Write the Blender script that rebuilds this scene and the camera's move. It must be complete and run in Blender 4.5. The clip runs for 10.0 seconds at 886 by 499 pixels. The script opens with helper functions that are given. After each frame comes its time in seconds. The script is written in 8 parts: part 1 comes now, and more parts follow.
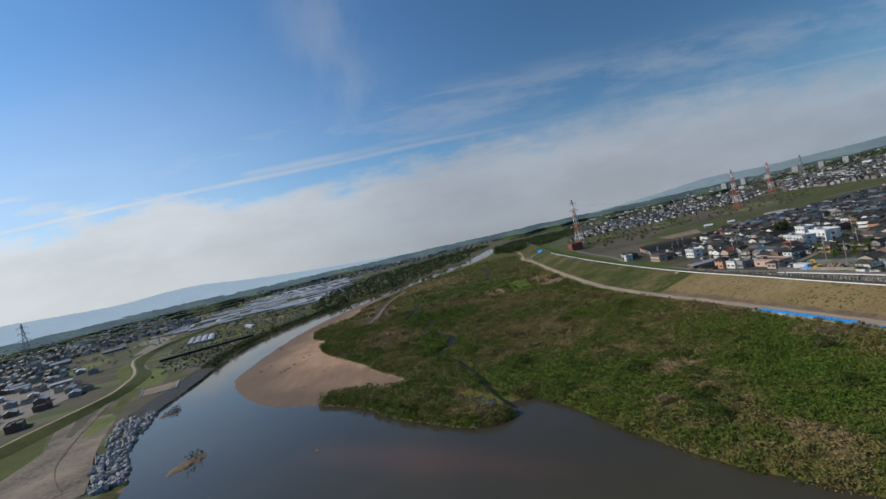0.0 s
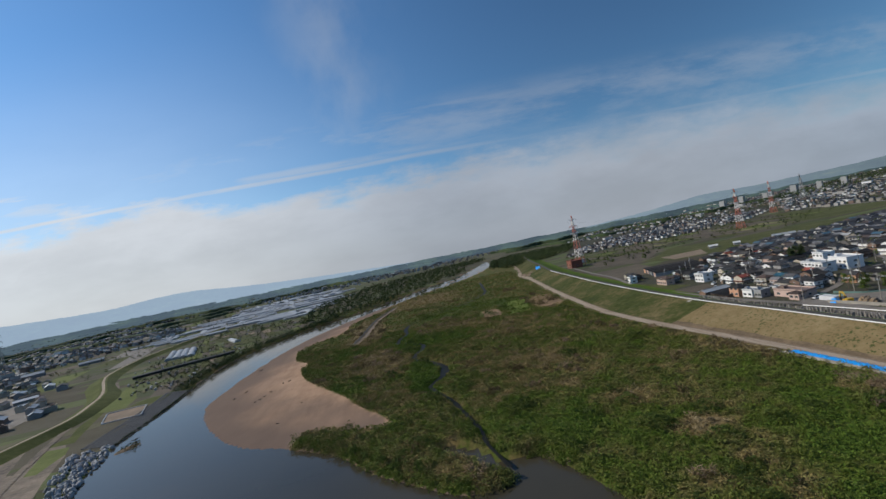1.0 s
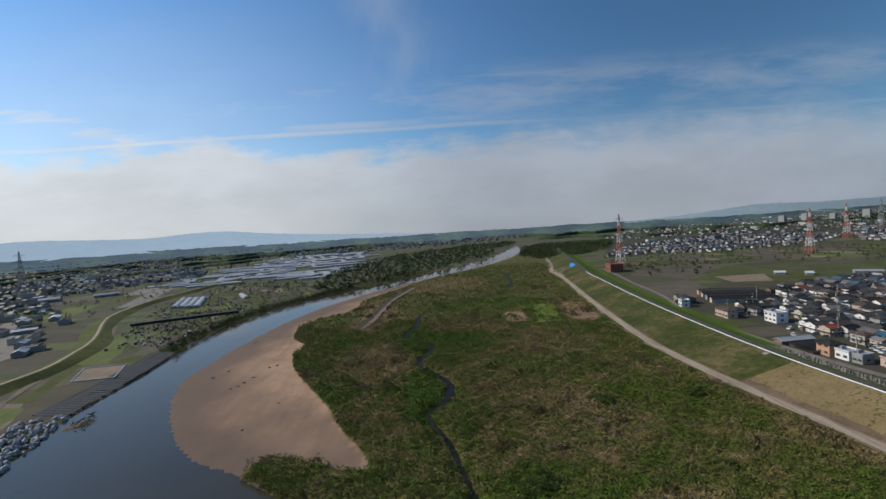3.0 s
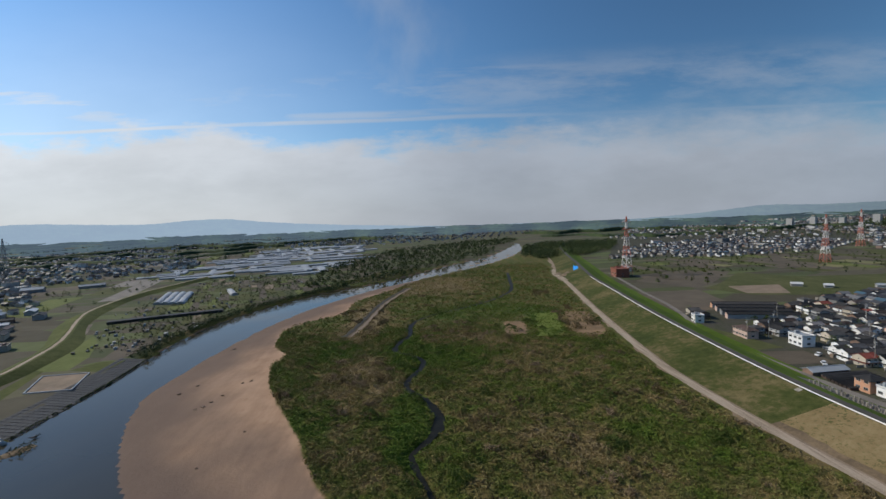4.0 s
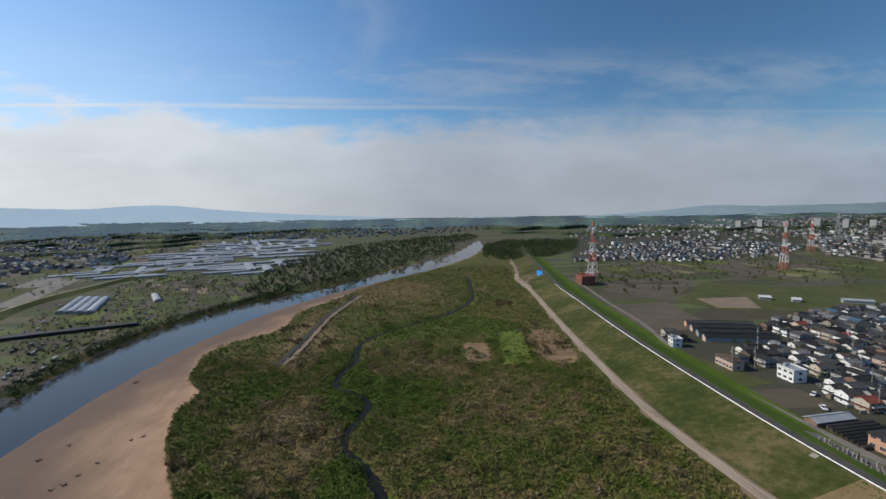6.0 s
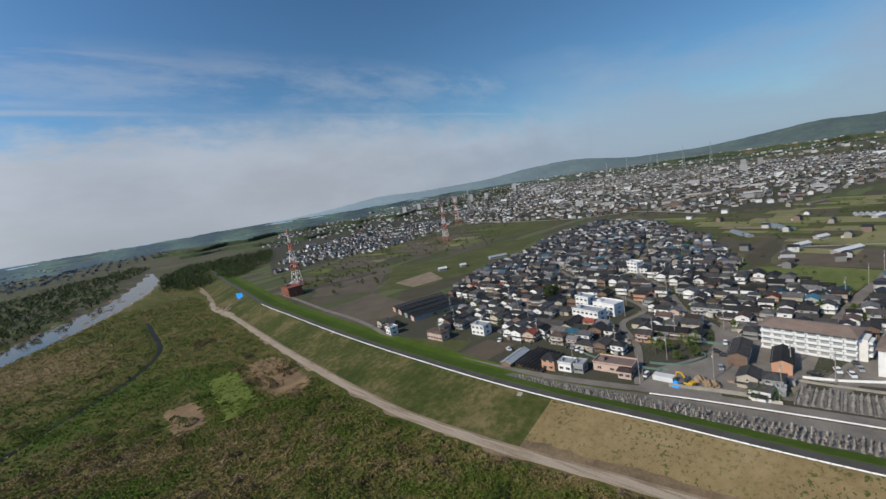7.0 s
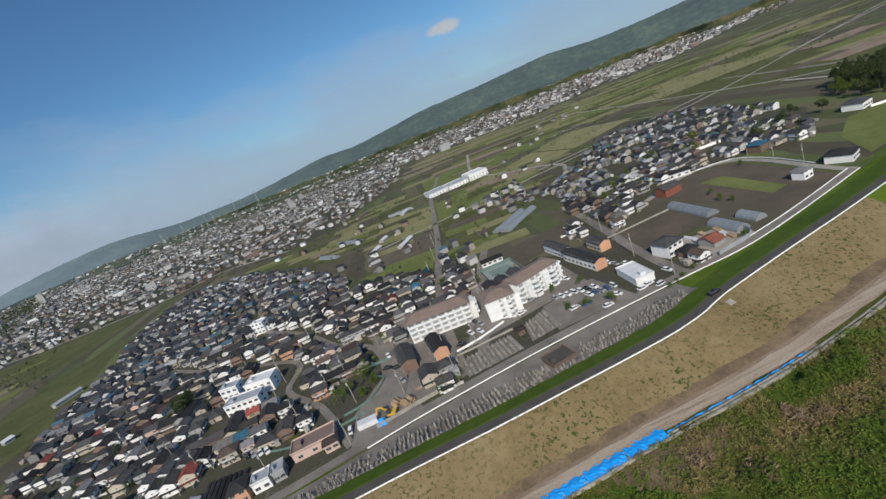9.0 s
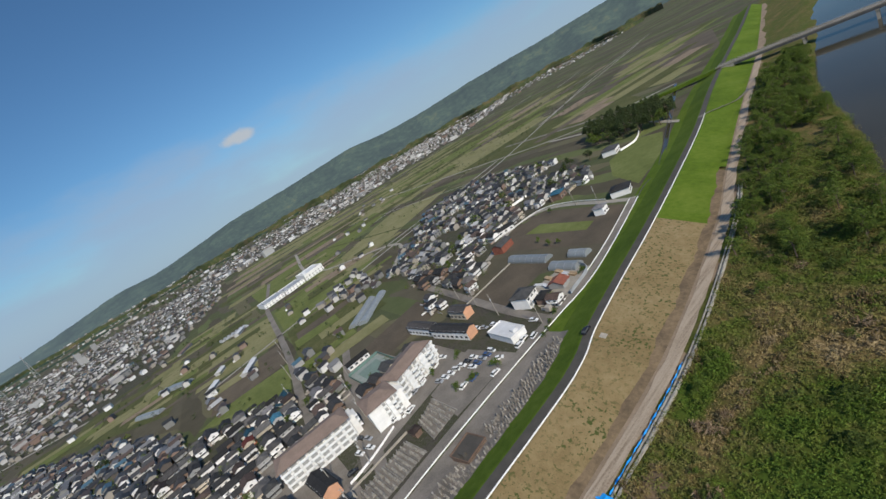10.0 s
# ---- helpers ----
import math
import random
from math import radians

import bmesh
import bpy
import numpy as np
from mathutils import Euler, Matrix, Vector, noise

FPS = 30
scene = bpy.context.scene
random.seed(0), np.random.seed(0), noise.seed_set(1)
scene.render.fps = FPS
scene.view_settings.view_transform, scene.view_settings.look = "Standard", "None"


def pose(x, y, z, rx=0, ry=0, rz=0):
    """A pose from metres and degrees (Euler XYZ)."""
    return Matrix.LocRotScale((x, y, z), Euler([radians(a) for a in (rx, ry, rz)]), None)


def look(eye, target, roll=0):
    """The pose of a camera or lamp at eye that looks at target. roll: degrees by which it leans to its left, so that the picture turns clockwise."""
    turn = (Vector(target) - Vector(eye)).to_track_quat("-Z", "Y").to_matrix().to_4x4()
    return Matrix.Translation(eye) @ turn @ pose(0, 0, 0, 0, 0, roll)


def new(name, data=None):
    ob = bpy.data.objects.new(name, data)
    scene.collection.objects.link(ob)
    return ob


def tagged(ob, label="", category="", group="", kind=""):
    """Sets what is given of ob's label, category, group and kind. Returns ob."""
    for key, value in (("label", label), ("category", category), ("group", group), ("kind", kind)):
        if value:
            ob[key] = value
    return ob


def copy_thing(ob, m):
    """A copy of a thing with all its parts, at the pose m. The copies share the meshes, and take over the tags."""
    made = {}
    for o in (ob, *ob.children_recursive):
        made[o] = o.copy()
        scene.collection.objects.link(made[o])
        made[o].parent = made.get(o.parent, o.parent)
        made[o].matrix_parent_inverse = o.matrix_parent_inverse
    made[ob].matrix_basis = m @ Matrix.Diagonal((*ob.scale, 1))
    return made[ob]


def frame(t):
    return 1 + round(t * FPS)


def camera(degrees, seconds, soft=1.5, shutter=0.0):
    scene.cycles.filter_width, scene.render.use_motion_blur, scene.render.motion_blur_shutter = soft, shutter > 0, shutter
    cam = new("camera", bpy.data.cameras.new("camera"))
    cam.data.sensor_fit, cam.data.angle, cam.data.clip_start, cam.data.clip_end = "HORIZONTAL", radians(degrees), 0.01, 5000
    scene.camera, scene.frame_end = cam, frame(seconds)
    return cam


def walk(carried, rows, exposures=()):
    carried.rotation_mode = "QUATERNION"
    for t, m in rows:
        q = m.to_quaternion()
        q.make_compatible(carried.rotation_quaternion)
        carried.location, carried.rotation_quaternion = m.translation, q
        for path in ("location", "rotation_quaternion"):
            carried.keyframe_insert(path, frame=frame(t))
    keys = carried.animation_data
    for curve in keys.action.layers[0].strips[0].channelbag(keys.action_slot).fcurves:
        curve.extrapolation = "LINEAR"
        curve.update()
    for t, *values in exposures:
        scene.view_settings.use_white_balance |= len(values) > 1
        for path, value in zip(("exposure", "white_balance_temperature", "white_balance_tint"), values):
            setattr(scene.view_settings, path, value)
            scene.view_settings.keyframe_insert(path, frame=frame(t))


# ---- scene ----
# camera: a small drone flying up the river, then banking round to the town
cam = camera(89.64, 10.0)
walk(cam, [
    (0.0, look((-17.93, -96.28, 56.62), (-8.84, 3.27, 53.92), -12.83)),
    (0.5, look((-16.04, -85.71, 58.94), (-6.35, 13.80, 57.53), -12.17)),
    (1.0, look((-13.82, -75.36, 61.30), (-3.28, 24.08, 60.66), -11.60)),
    (1.5, look((-11.29, -65.18, 63.80), (-0.50, 34.23, 63.68), -10.72)),
    (2.0, look((-9.12, -55.56, 66.13), (-0.40, 44.06, 66.20), -8.50)),
    (2.5, look((-7.71, -45.38, 68.64), (-2.84, 54.48, 66.69), -5.39)),
    (2.7, look((-7.06, -41.07, 69.61), (-3.36, 58.77, 65.47), -4.52)),
    (4.0, look((-1.20, -10.28, 77.40), (1.46, 89.38, 69.65), -2.40)),
    (4.5, look((0.00, 0.00, 80.00), (0.00, 99.66, 71.75), -0.30)),
    (5.0, look((1.02, 9.94, 82.27), (0.26, 109.56, 73.57), 0.41)),
    (5.2, look((1.45, 13.97, 83.15), (0.65, 113.55, 74.09), 0.29)),
    (6.3, look((5.50, 36.35, 87.70), (34.55, 131.33, 76.07), -2.50)),
    (6.5, look((6.12, 40.25, 88.30), (50.90, 128.78, 75.77), -4.08)),
    (7.0, look((7.78, 49.76, 89.60), (77.26, 120.17, 74.90), -8.73)),
    (7.5, look((11.44, 58.44, 90.36), (95.63, 110.18, 75.04), -11.57)),
    (8.0, look((16.83, 66.33, 90.68), (109.54, 99.73, 73.67), -14.88)),
    (8.5, look((24.08, 72.60, 91.37), (120.74, 85.36, 69.16), -18.26)),
    (9.0, look((32.07, 76.55, 92.00), (127.81, 67.36, 64.64), -21.95)),
    (9.5, look((40.73, 78.00, 92.63), (132.59, 49.87, 64.87), -26.30)),
    (10.0, look((49.56, 77.60, 93.16), (133.75, 30.29, 67.19), -29.93)),
], exposures=[(0.0, -0.26), (5.0, -0.24), (6.5, -0.10), (7.5, -0.05), (8.5, -0.03), (10.0, 0.04)])


# ---- world, sun ----
SUN_AZ, SUN_EL = 283.0, 36.0      # degrees clockwise from +y, degrees above the horizon


def heading(az, el):
    a, e = radians(az), radians(el)
    return Vector((math.sin(a) * math.cos(e), math.cos(a) * math.cos(e), math.sin(e)))


def build_world():
    w = bpy.data.worlds.new("sky")
    scene.world = w
    w.use_nodes = True
    nt = w.node_tree
    nt.nodes.clear()
    N = nt.nodes.new
    L = nt.links.new
    out, bg = N("ShaderNodeOutputWorld"), N("ShaderNodeBackground")
    sky = N("ShaderNodeTexSky")
    sky.sky_type = 'NISHITA'
    sky.sun_disc = False
    sky.sun_elevation, sky.sun_rotation = radians(SUN_EL), radians(SUN_AZ)
    sky.altitude, sky.air_density, sky.dust_density, sky.ozone_density = 60, 1.0, .35, 3.0
    tc = N("ShaderNodeTexCoord")
    sep = N("ShaderNodeSeparateXYZ")
    L(tc.outputs["Generated"], sep.inputs[0])

    def noise_tex(scale, stretch, detail, rough, loc=(0, 0, 0), rot=(0, 0, 0)):
        m = N("ShaderNodeMapping")
        m.inputs["Scale"].default_value = stretch
        m.inputs["Location"].default_value = loc
        m.inputs["Rotation"].default_value = rot
        n = N("ShaderNodeTexNoise")
        n.inputs["Scale"].default_value, n.inputs["Detail"].default_value, n.inputs["Roughness"].default_value = scale, detail, rough
        L(tc.outputs["Generated"], m.inputs[0])
        L(m.outputs[0], n.inputs["Vector"])
        return n.outputs["Fac"]

    def ramp(v, a, b, lo=0.0, hi=1.0):
        r = N("ShaderNodeMapRange")
        r.interpolation_type = 'SMOOTHSTEP'
        for i, k in enumerate((a, b, lo, hi)):
            r.inputs[i + 1].default_value = k
        L(v, r.inputs[0])
        return r.outputs[0]

    def op(kind, a, b):
        m = N("ShaderNodeMath")
        m.operation = kind
        for i, k in enumerate((a, b)):
            if isinstance(k, (int, float)):
                m.inputs[i].default_value = k
            else:
                L(k, m.inputs[i])
        return m.outputs[0]

    def dotv(az, el):
        d = N("ShaderNodeVectorMath")
        d.operation = 'DOT_PRODUCT'
        L(tc.outputs["Generated"], d.inputs[0])
        d.inputs[1].default_value = heading(az, el)
        return d.outputs["Value"]

    # clouds up the river, laid out on the plane x/y, z/y
    z = sep.outputs["Z"]
    ahead = op('MAXIMUM', sep.outputs["Y"], .05)
    U, V = op('DIVIDE', sep.outputs["X"], ahead), op('DIVIDE', z, ahead)
    uv = N("ShaderNodeCombineXYZ")
    L(U, uv.inputs[0])
    L(V, uv.inputs[1])

    def flat_noise(scale, sx, sy, detail=5, rough=.58, loc=(0, 0, 0), turn=0.0):
        m = N("ShaderNodeMapping")
        m.inputs["Scale"].default_value, m.inputs["Location"].default_value, m.inputs["Rotation"].default_value = (sx, sy, 1), loc, (0, 0, turn)
        n = N("ShaderNodeTexNoise")
        n.inputs["Scale"].default_value, n.inputs["Detail"].default_value, n.inputs["Roughness"].default_value = scale, detail, rough
        L(uv.outputs[0], m.inputs[0])
        L(m.outputs[0], n.inputs["Vector"])
        return n.outputs["Fac"]

    def band(v0, slope, width, weight, gate, noise, wobble=.0):
        """A long thin cloud on the line v = v0 + slope * u."""
        d = op('SUBTRACT', V, op('ADD', op('MULTIPLY', U, slope), v0))
        if wobble:
            d = op('ADD', d, op('MULTIPLY', op('SUBTRACT', flat_noise(3, 1, 1, 3, .5, (5, 2, 0)), .5), wobble))
        k = ramp(op('ABSOLUTE', d, 0), width, width * .1)
        return op('MULTIPLY', op('MULTIPLY', k, ramp(noise, .36, .64)), op('MULTIPLY', gate, weight))

    # the bank along the horizon, with a ragged sunlit top
    zn = op('ADD', z, op('MULTIPLY', op('SUBTRACT', noise_tex(2.6, (1, 1, 3.2), 6, .55), .5), .30))
    side = ramp(dotv(-18, 0), -.25, .75)
    top = op('ADD', .115, op('MULTIPLY', side, .055))
    veil = op('MULTIPLY', ramp(op('SUBTRACT', zn, top), .07, -.05), op('ADD', .78, op('MULTIPLY', side, .18)))
    big = op('MULTIPLY', op('SUBTRACT', flat_noise(2.3, 1, 1.6, 4, .5, (.7, .2, 0)), .5), .13)
    rag = op('MULTIPLY', op('SUBTRACT', flat_noise(9, .8, 2.2, 7, .62, (2.1, 0, 0)), .5), .15)
    rim = op('SUBTRACT', V, op('ADD', op('ADD', ramp(U, -.15, -.55, .165, .195), big), rag))
    crisp, soft = ramp(rim, .040, -.030), ramp(rim, .10, -.07)
    right = ramp(U, .0, .6)
    heap = op('ADD', op('MULTIPLY', crisp, op('SUBTRACT', 1, right)), op('MULTIPLY', soft, right))
    heap = op('MULTIPLY', heap, .95)
    facing = ramp(sep.outputs["Y"], .30, .62)
    bank = op('ADD', op('MULTIPLY', veil, op('SUBTRACT', 1, facing)), op('MULTIPLY', heap, facing))
    # thin streaks above it
    long_grain = flat_noise(2.2, 1, 14, 5, .6, (.4, .3, 0))
    streak = band(.212, .0, .009, .95, ramp(U, .62, -.6, .35, 1.0), op('ADD', op('MULTIPLY', long_grain, .5), .30), .012)
    streak = op('MAXIMUM', streak, band(.224, .004, .016, .5, ramp(U, .70, -.2), flat_noise(3, 1, 10), .02))
    streak = op('MAXIMUM', streak, band(.312, -.005, .024, .30, op('MULTIPLY', ramp(U, -.2, .1), ramp(U, .75, .3)), flat_noise(4, 1, 9)))
    streak = op('MAXIMUM', streak, band(.072, -.25, .05, .70, ramp(U, -.42, -.75), flat_noise(4, 1, 8, 6, .6, (3, 0, 0), .25)))
    streak = op('MAXIMUM', streak, band(.27, .02, .09, .34, 1.0, flat_noise(3.2, 1, 4, 6, .65, (8, 1, 0))))
    streak = op('MAXIMUM', streak, op('MULTIPLY', ramp(U, .3, -.8), op('MULTIPLY', ramp(V, .62, .15), .42)))
    bent = op('ADD', op('ADD', U, .05), op('MULTIPLY', op('SUBTRACT', flat_noise(3, 1, 1), .5), .12))
    wisp = op('MULTIPLY', op('MULTIPLY', ramp(op('ABSOLUTE', bent, 0), .19, .0), ramp(V, .18, .30)), op('MULTIPLY', ramp(flat_noise(5, 1.6, .9, 5, .55, (1, 4, 0)), .28, .70), .28))
    streak, wisp = op('MULTIPLY', streak, facing), op('MULTIPLY', wisp, facing)
    # one small cloud over the eastern plain
    across = op('DIVIDE', dotv(195.2, 0), .040)
    above = op('DIVIDE', op('SUBTRACT', z, .1535), .0145)
    blob = op('ADD', op('MULTIPLY', across, across), op('MULTIPLY', above, above))
    blob = op('ADD', blob, op('MULTIPLY', op('SUBTRACT', noise_tex(30, (1, 1, 1.6), 5, .6), .5), 1.6))
    puff = op('MULTIPLY', op('MULTIPLY', ramp(blob, 1.1, .1), ramp(dotv(105.2, 0), .5, .9)), .85)
    mask = op('MAXIMUM', bank, op('MAXIMUM', streak, wisp))
    cloud = N("ShaderNodeRGB")
    cloud.outputs[0].default_value = (5.6, 6.15, 7.1, 1)
    glow = N("ShaderNodeMix")
    glow.data_type = 'RGBA'
    L(ramp(dotv(-62, 2), .30, 1.0), glow.inputs[0])
    clear = N("ShaderNodeMix")
    clear.data_type = 'RGBA'
    L(side, clear.inputs[0])
    clear.inputs[6].default_value = (4.0, 5.3, 7.2, 1)
    L(cloud.outputs[0], clear.inputs[7])
    L(clear.outputs[2], glow.inputs[6])
    glow.inputs[7].default_value = (10.4, 10.8, 11.3, 1)
    tint = N("ShaderNodeMix")
    tint.data_type, tint.blend_type = 'RGBA', 'MULTIPLY'
    tint.inputs[0].default_value = 1.0
    west = N("ShaderNodeMix")
    west.data_type = 'RGBA'
    L(ramp(dotv(-70, 12), -.35, .95), west.inputs[0])
    west.inputs[6].default_value = SKY_TINT
    west.inputs[7].default_value = [k * 1.9 for k in SKY_TINT[:3]] + [1]
    L(west.outputs[2], tint.inputs[7])
    L(sky.outputs[0], tint.inputs[6])
    mix = N("ShaderNodeMix")
    mix.data_type = 'RGBA'
    L(mask, mix.inputs[0])
    L(tint.outputs[2], mix.inputs[6])
    lit = N("ShaderNodeVectorMath")
    lit.operation = 'SCALE'
    L(glow.outputs[2], lit.inputs[0])
    tone = op('MULTIPLY', ramp(rim, -.13, .0, .95, 1.07), ramp(flat_noise(4, 1, 2.6, 5, .55, (6, 3, 0)), .3, .7, .94, 1.06))
    L(op('ADD', 1, op('MULTIPLY', op('SUBTRACT', tone, 1), facing)), lit.inputs["Scale"])
    L(lit.outputs[0], mix.inputs[7])
    small = N("ShaderNodeMix")
    small.data_type = 'RGBA'
    L(puff, small.inputs[0])
    L(mix.outputs[2], small.inputs[6])
    small.inputs[7].default_value = (6.4, 6.7, 7.0, 1)
    L(small.outputs[2], bg.inputs[0])
    bg.inputs[1].default_value = SKY_STRENGTH
    L(bg.outputs[0], out.inputs[0])


SKY_STRENGTH, SKY_TINT = 0.076, (0.67, 0.98, 1.16, 1)
build_world()
sun = new("sun", bpy.data.lights.new("sun", 'SUN'))
sun.data.energy, sun.data.angle, sun.data.color = 4.3, radians(0.6), (1.0, 0.90, 0.74)
sun.matrix_world = look(heading(SUN_AZ, SUN_EL) * 400, (0, 0, 0))


# ---- materials ----
def material(name, rough=0.8, metal=0.0):
    m = bpy.data.materials.new(name)
    m.use_nodes = True
    b = m.node_tree.nodes["Principled BSDF"]
    b.inputs["Roughness"].default_value, b.inputs["Metallic"].default_value = rough, metal
    return m, m.node_tree, b


def rgba(c):
    return (c[0], c[1], c[2], 1)


def coords(nt, kind="Object"):
    return nt.nodes.new("ShaderNodeTexCoord").outputs[kind]


def noise_node(nt, vec, scale, detail=4, rough=.55, stretch=None, loc=None):
    n = nt.nodes.new("ShaderNodeTexNoise")
    n.inputs["Scale"].default_value, n.inputs["Detail"].default_value, n.inputs["Roughness"].default_value = scale, detail, rough
    if stretch or loc:
        m = nt.nodes.new("ShaderNodeMapping")
        m.inputs["Scale"].default_value = stretch or (1, 1, 1)
        m.inputs["Location"].default_value = loc or (0, 0, 0)
        nt.links.new(vec, m.inputs[0])
        vec = m.outputs[0]
    nt.links.new(vec, n.inputs["Vector"])
    return n.outputs["Fac"]


def ramp_node(nt, fac, stops, mode='LINEAR'):
    r = nt.nodes.new("ShaderNodeValToRGB")
    r.color_ramp.interpolation = mode
    e = r.color_ramp.elements
    while len(e) < len(stops):
        e.new(.5)
    for k, (p, c) in zip(e, stops):
        k.position, k.color = p, rgba(c)
    nt.links.new(fac, r.inputs[0])
    return r.outputs[0]


def mix_node(nt, fac, a, b, blend='MIX'):
    m = nt.nodes.new("ShaderNodeMix")
    m.data_type, m.blend_type = 'RGBA', blend
    for i, v in ((0, fac), (6, a), (7, b)):
        if isinstance(v, tuple):
            m.inputs[i].default_value = rgba(v)
        elif isinstance(v, (int, float)):
            m.inputs[i].default_value = v
        else:
            nt.links.new(v, m.inputs[i])
    return m.outputs[2]


def range_node(nt, v, a, b, lo=0.0, hi=1.0):
    r = nt.nodes.new("ShaderNodeMapRange")
    r.interpolation_type = 'SMOOTHSTEP'
    for i, k in enumerate((a, b, lo, hi)):
        r.inputs[i + 1].default_value = k
    nt.links.new(v, r.inputs[0])
    return r.outputs[0]


def math_node(nt, kind, a, b):
    m = nt.nodes.new("ShaderNodeMath")
    m.operation = kind
    for i, k in enumerate((a, b)):
        if isinstance(k, (int, float)):
            m.inputs[i].default_value = k
        else:
            nt.links.new(k, m.inputs[i])
    return m.outputs[0]


def bump_node(nt, b, height, strength, distance):
    n = nt.nodes.new("ShaderNodeBump")
    n.inputs["Strength"].default_value, n.inputs["Distance"].default_value = strength, distance
    nt.links.new(height, n.inputs["Height"])
    nt.links.new(n.outputs[0], b.inputs["Normal"])


def plain(name, c, rough=.8, metal=0.0, var=.25, scale=.6, fine=6.0, per_object=.0, bump=.0):
    """A surface of one colour with blotches at two scales and, if wanted, a tone of its own for each object."""
    m, nt, b = material(name, rough, metal)
    v = coords(nt)
    a = noise_node(nt, v, scale, 4)
    f = noise_node(nt, v, fine, 5)
    s = math_node(nt, 'ADD', math_node(nt, 'MULTIPLY', a, .6), math_node(nt, 'MULTIPLY', f, .4))
    lo, hi = tuple(k * (1 - var) for k in c), tuple(min(1, k * (1 + var)) for k in c)
    col = ramp_node(nt, s, [(.36, lo), (.64, hi)])
    if per_object:
        info = nt.nodes.new("ShaderNodeObjectInfo")
        tone = ramp_node(nt, info.outputs["Random"], [(0, (1 - per_object,) * 3), (1, (1 + per_object * .5,) * 3)])
        col = mix_node(nt, 1.0, col, tone, 'MULTIPLY')
    nt.links.new(col, b.inputs["Base Color"])
    if bump:
        bump_node(nt, b, f, .5, bump)
    return m


def islands(name, stops, rough=.85, scale=.08, mixin=.45, bump=0.0, trans=0.0):
    """Many small pieces in one mesh: each takes a tone by its island, and stands of them share a hue by place."""
    m, nt, b = material(name, rough)
    g = nt.nodes.new("ShaderNodeNewGeometry")
    v = coords(nt)
    n = math_node(nt, 'ADD', math_node(nt, 'MULTIPLY', noise_node(nt, v, scale, 4, .6), .65), math_node(nt, 'MULTIPLY', noise_node(nt, v, scale * 5, 4, .6, None, (9, 4, 2)), .35))
    n = range_node(nt, n, .36, .64)
    f = math_node(nt, 'ADD', math_node(nt, 'MULTIPLY', g.outputs["Random Per Island"], mixin), math_node(nt, 'MULTIPLY', n, 1 - mixin))
    nt.links.new(ramp_node(nt, f, stops), b.inputs["Base Color"])
    b.inputs["Specular IOR Level"].default_value = .25
    return m


def growth_colour(nt, v, vary=None):
    """The hue of the scrub by place: wet green, olive, dry straw and dead brown stands, with finer mottling."""
    at = nt.nodes.new("ShaderNodeAttribute")
    at.attribute_name = "dry"
    b = range_node(nt, noise_node(nt, v, .13, 6, .65, None, (9, 4, 0)), .34, .66, -.20, .20)
    f = range_node(nt, noise_node(nt, v, .55, 4, .6, None, (3, 7, 0)), .34, .66, -.06, .06)
    n = math_node(nt, 'ADD', at.outputs["Fac"], math_node(nt, 'ADD', b, f))
    if vary is not None:
        n = math_node(nt, 'ADD', n, math_node(nt, 'MULTIPLY', math_node(nt, 'SUBTRACT', vary, .5), .18))
    return ramp_node(nt, n, [(.04, (.076, .126, .016)), (.20, (.100, .138, .020)), (.34, (.110, .130, .027)), (.46, (.136, .140, .038)), (.58, (.172, .152, .052)), (.70, (.215, .168, .068)), (.85, (.26, .196, .090)), (1, (.31, .24, .13))])


def reed_material():
    m, nt, b = material("reed_leaves", .85)
    g = nt.nodes.new("ShaderNodeNewGeometry")
    nt.links.new(growth_colour(nt, coords(nt), g.outputs["Random Per Island"]), b.inputs["Base Color"])
    b.inputs["Specular IOR Level"].default_value = .2
    return m


def track_material():
    m, nt, b = material("gravel_track", .95)
    v = coords(nt)
    ruts = noise_node(nt, v, .9, 4, .6, (1, .06, 1))
    fine = noise_node(nt, v, 2.2, 5, .65)
    s = math_node(nt, 'ADD', math_node(nt, 'MULTIPLY', ruts, .6), math_node(nt, 'MULTIPLY', fine, .4))
    nt.links.new(ramp_node(nt, s, [(.34, (.17, .126, .086)), (.46, (.29, .226, .160)), (.58, (.40, .325, .245)), (.7, (.25, .195, .14))]), b.inputs["Base Color"])
    bump_node(nt, b, s, .6, .12)
    return m


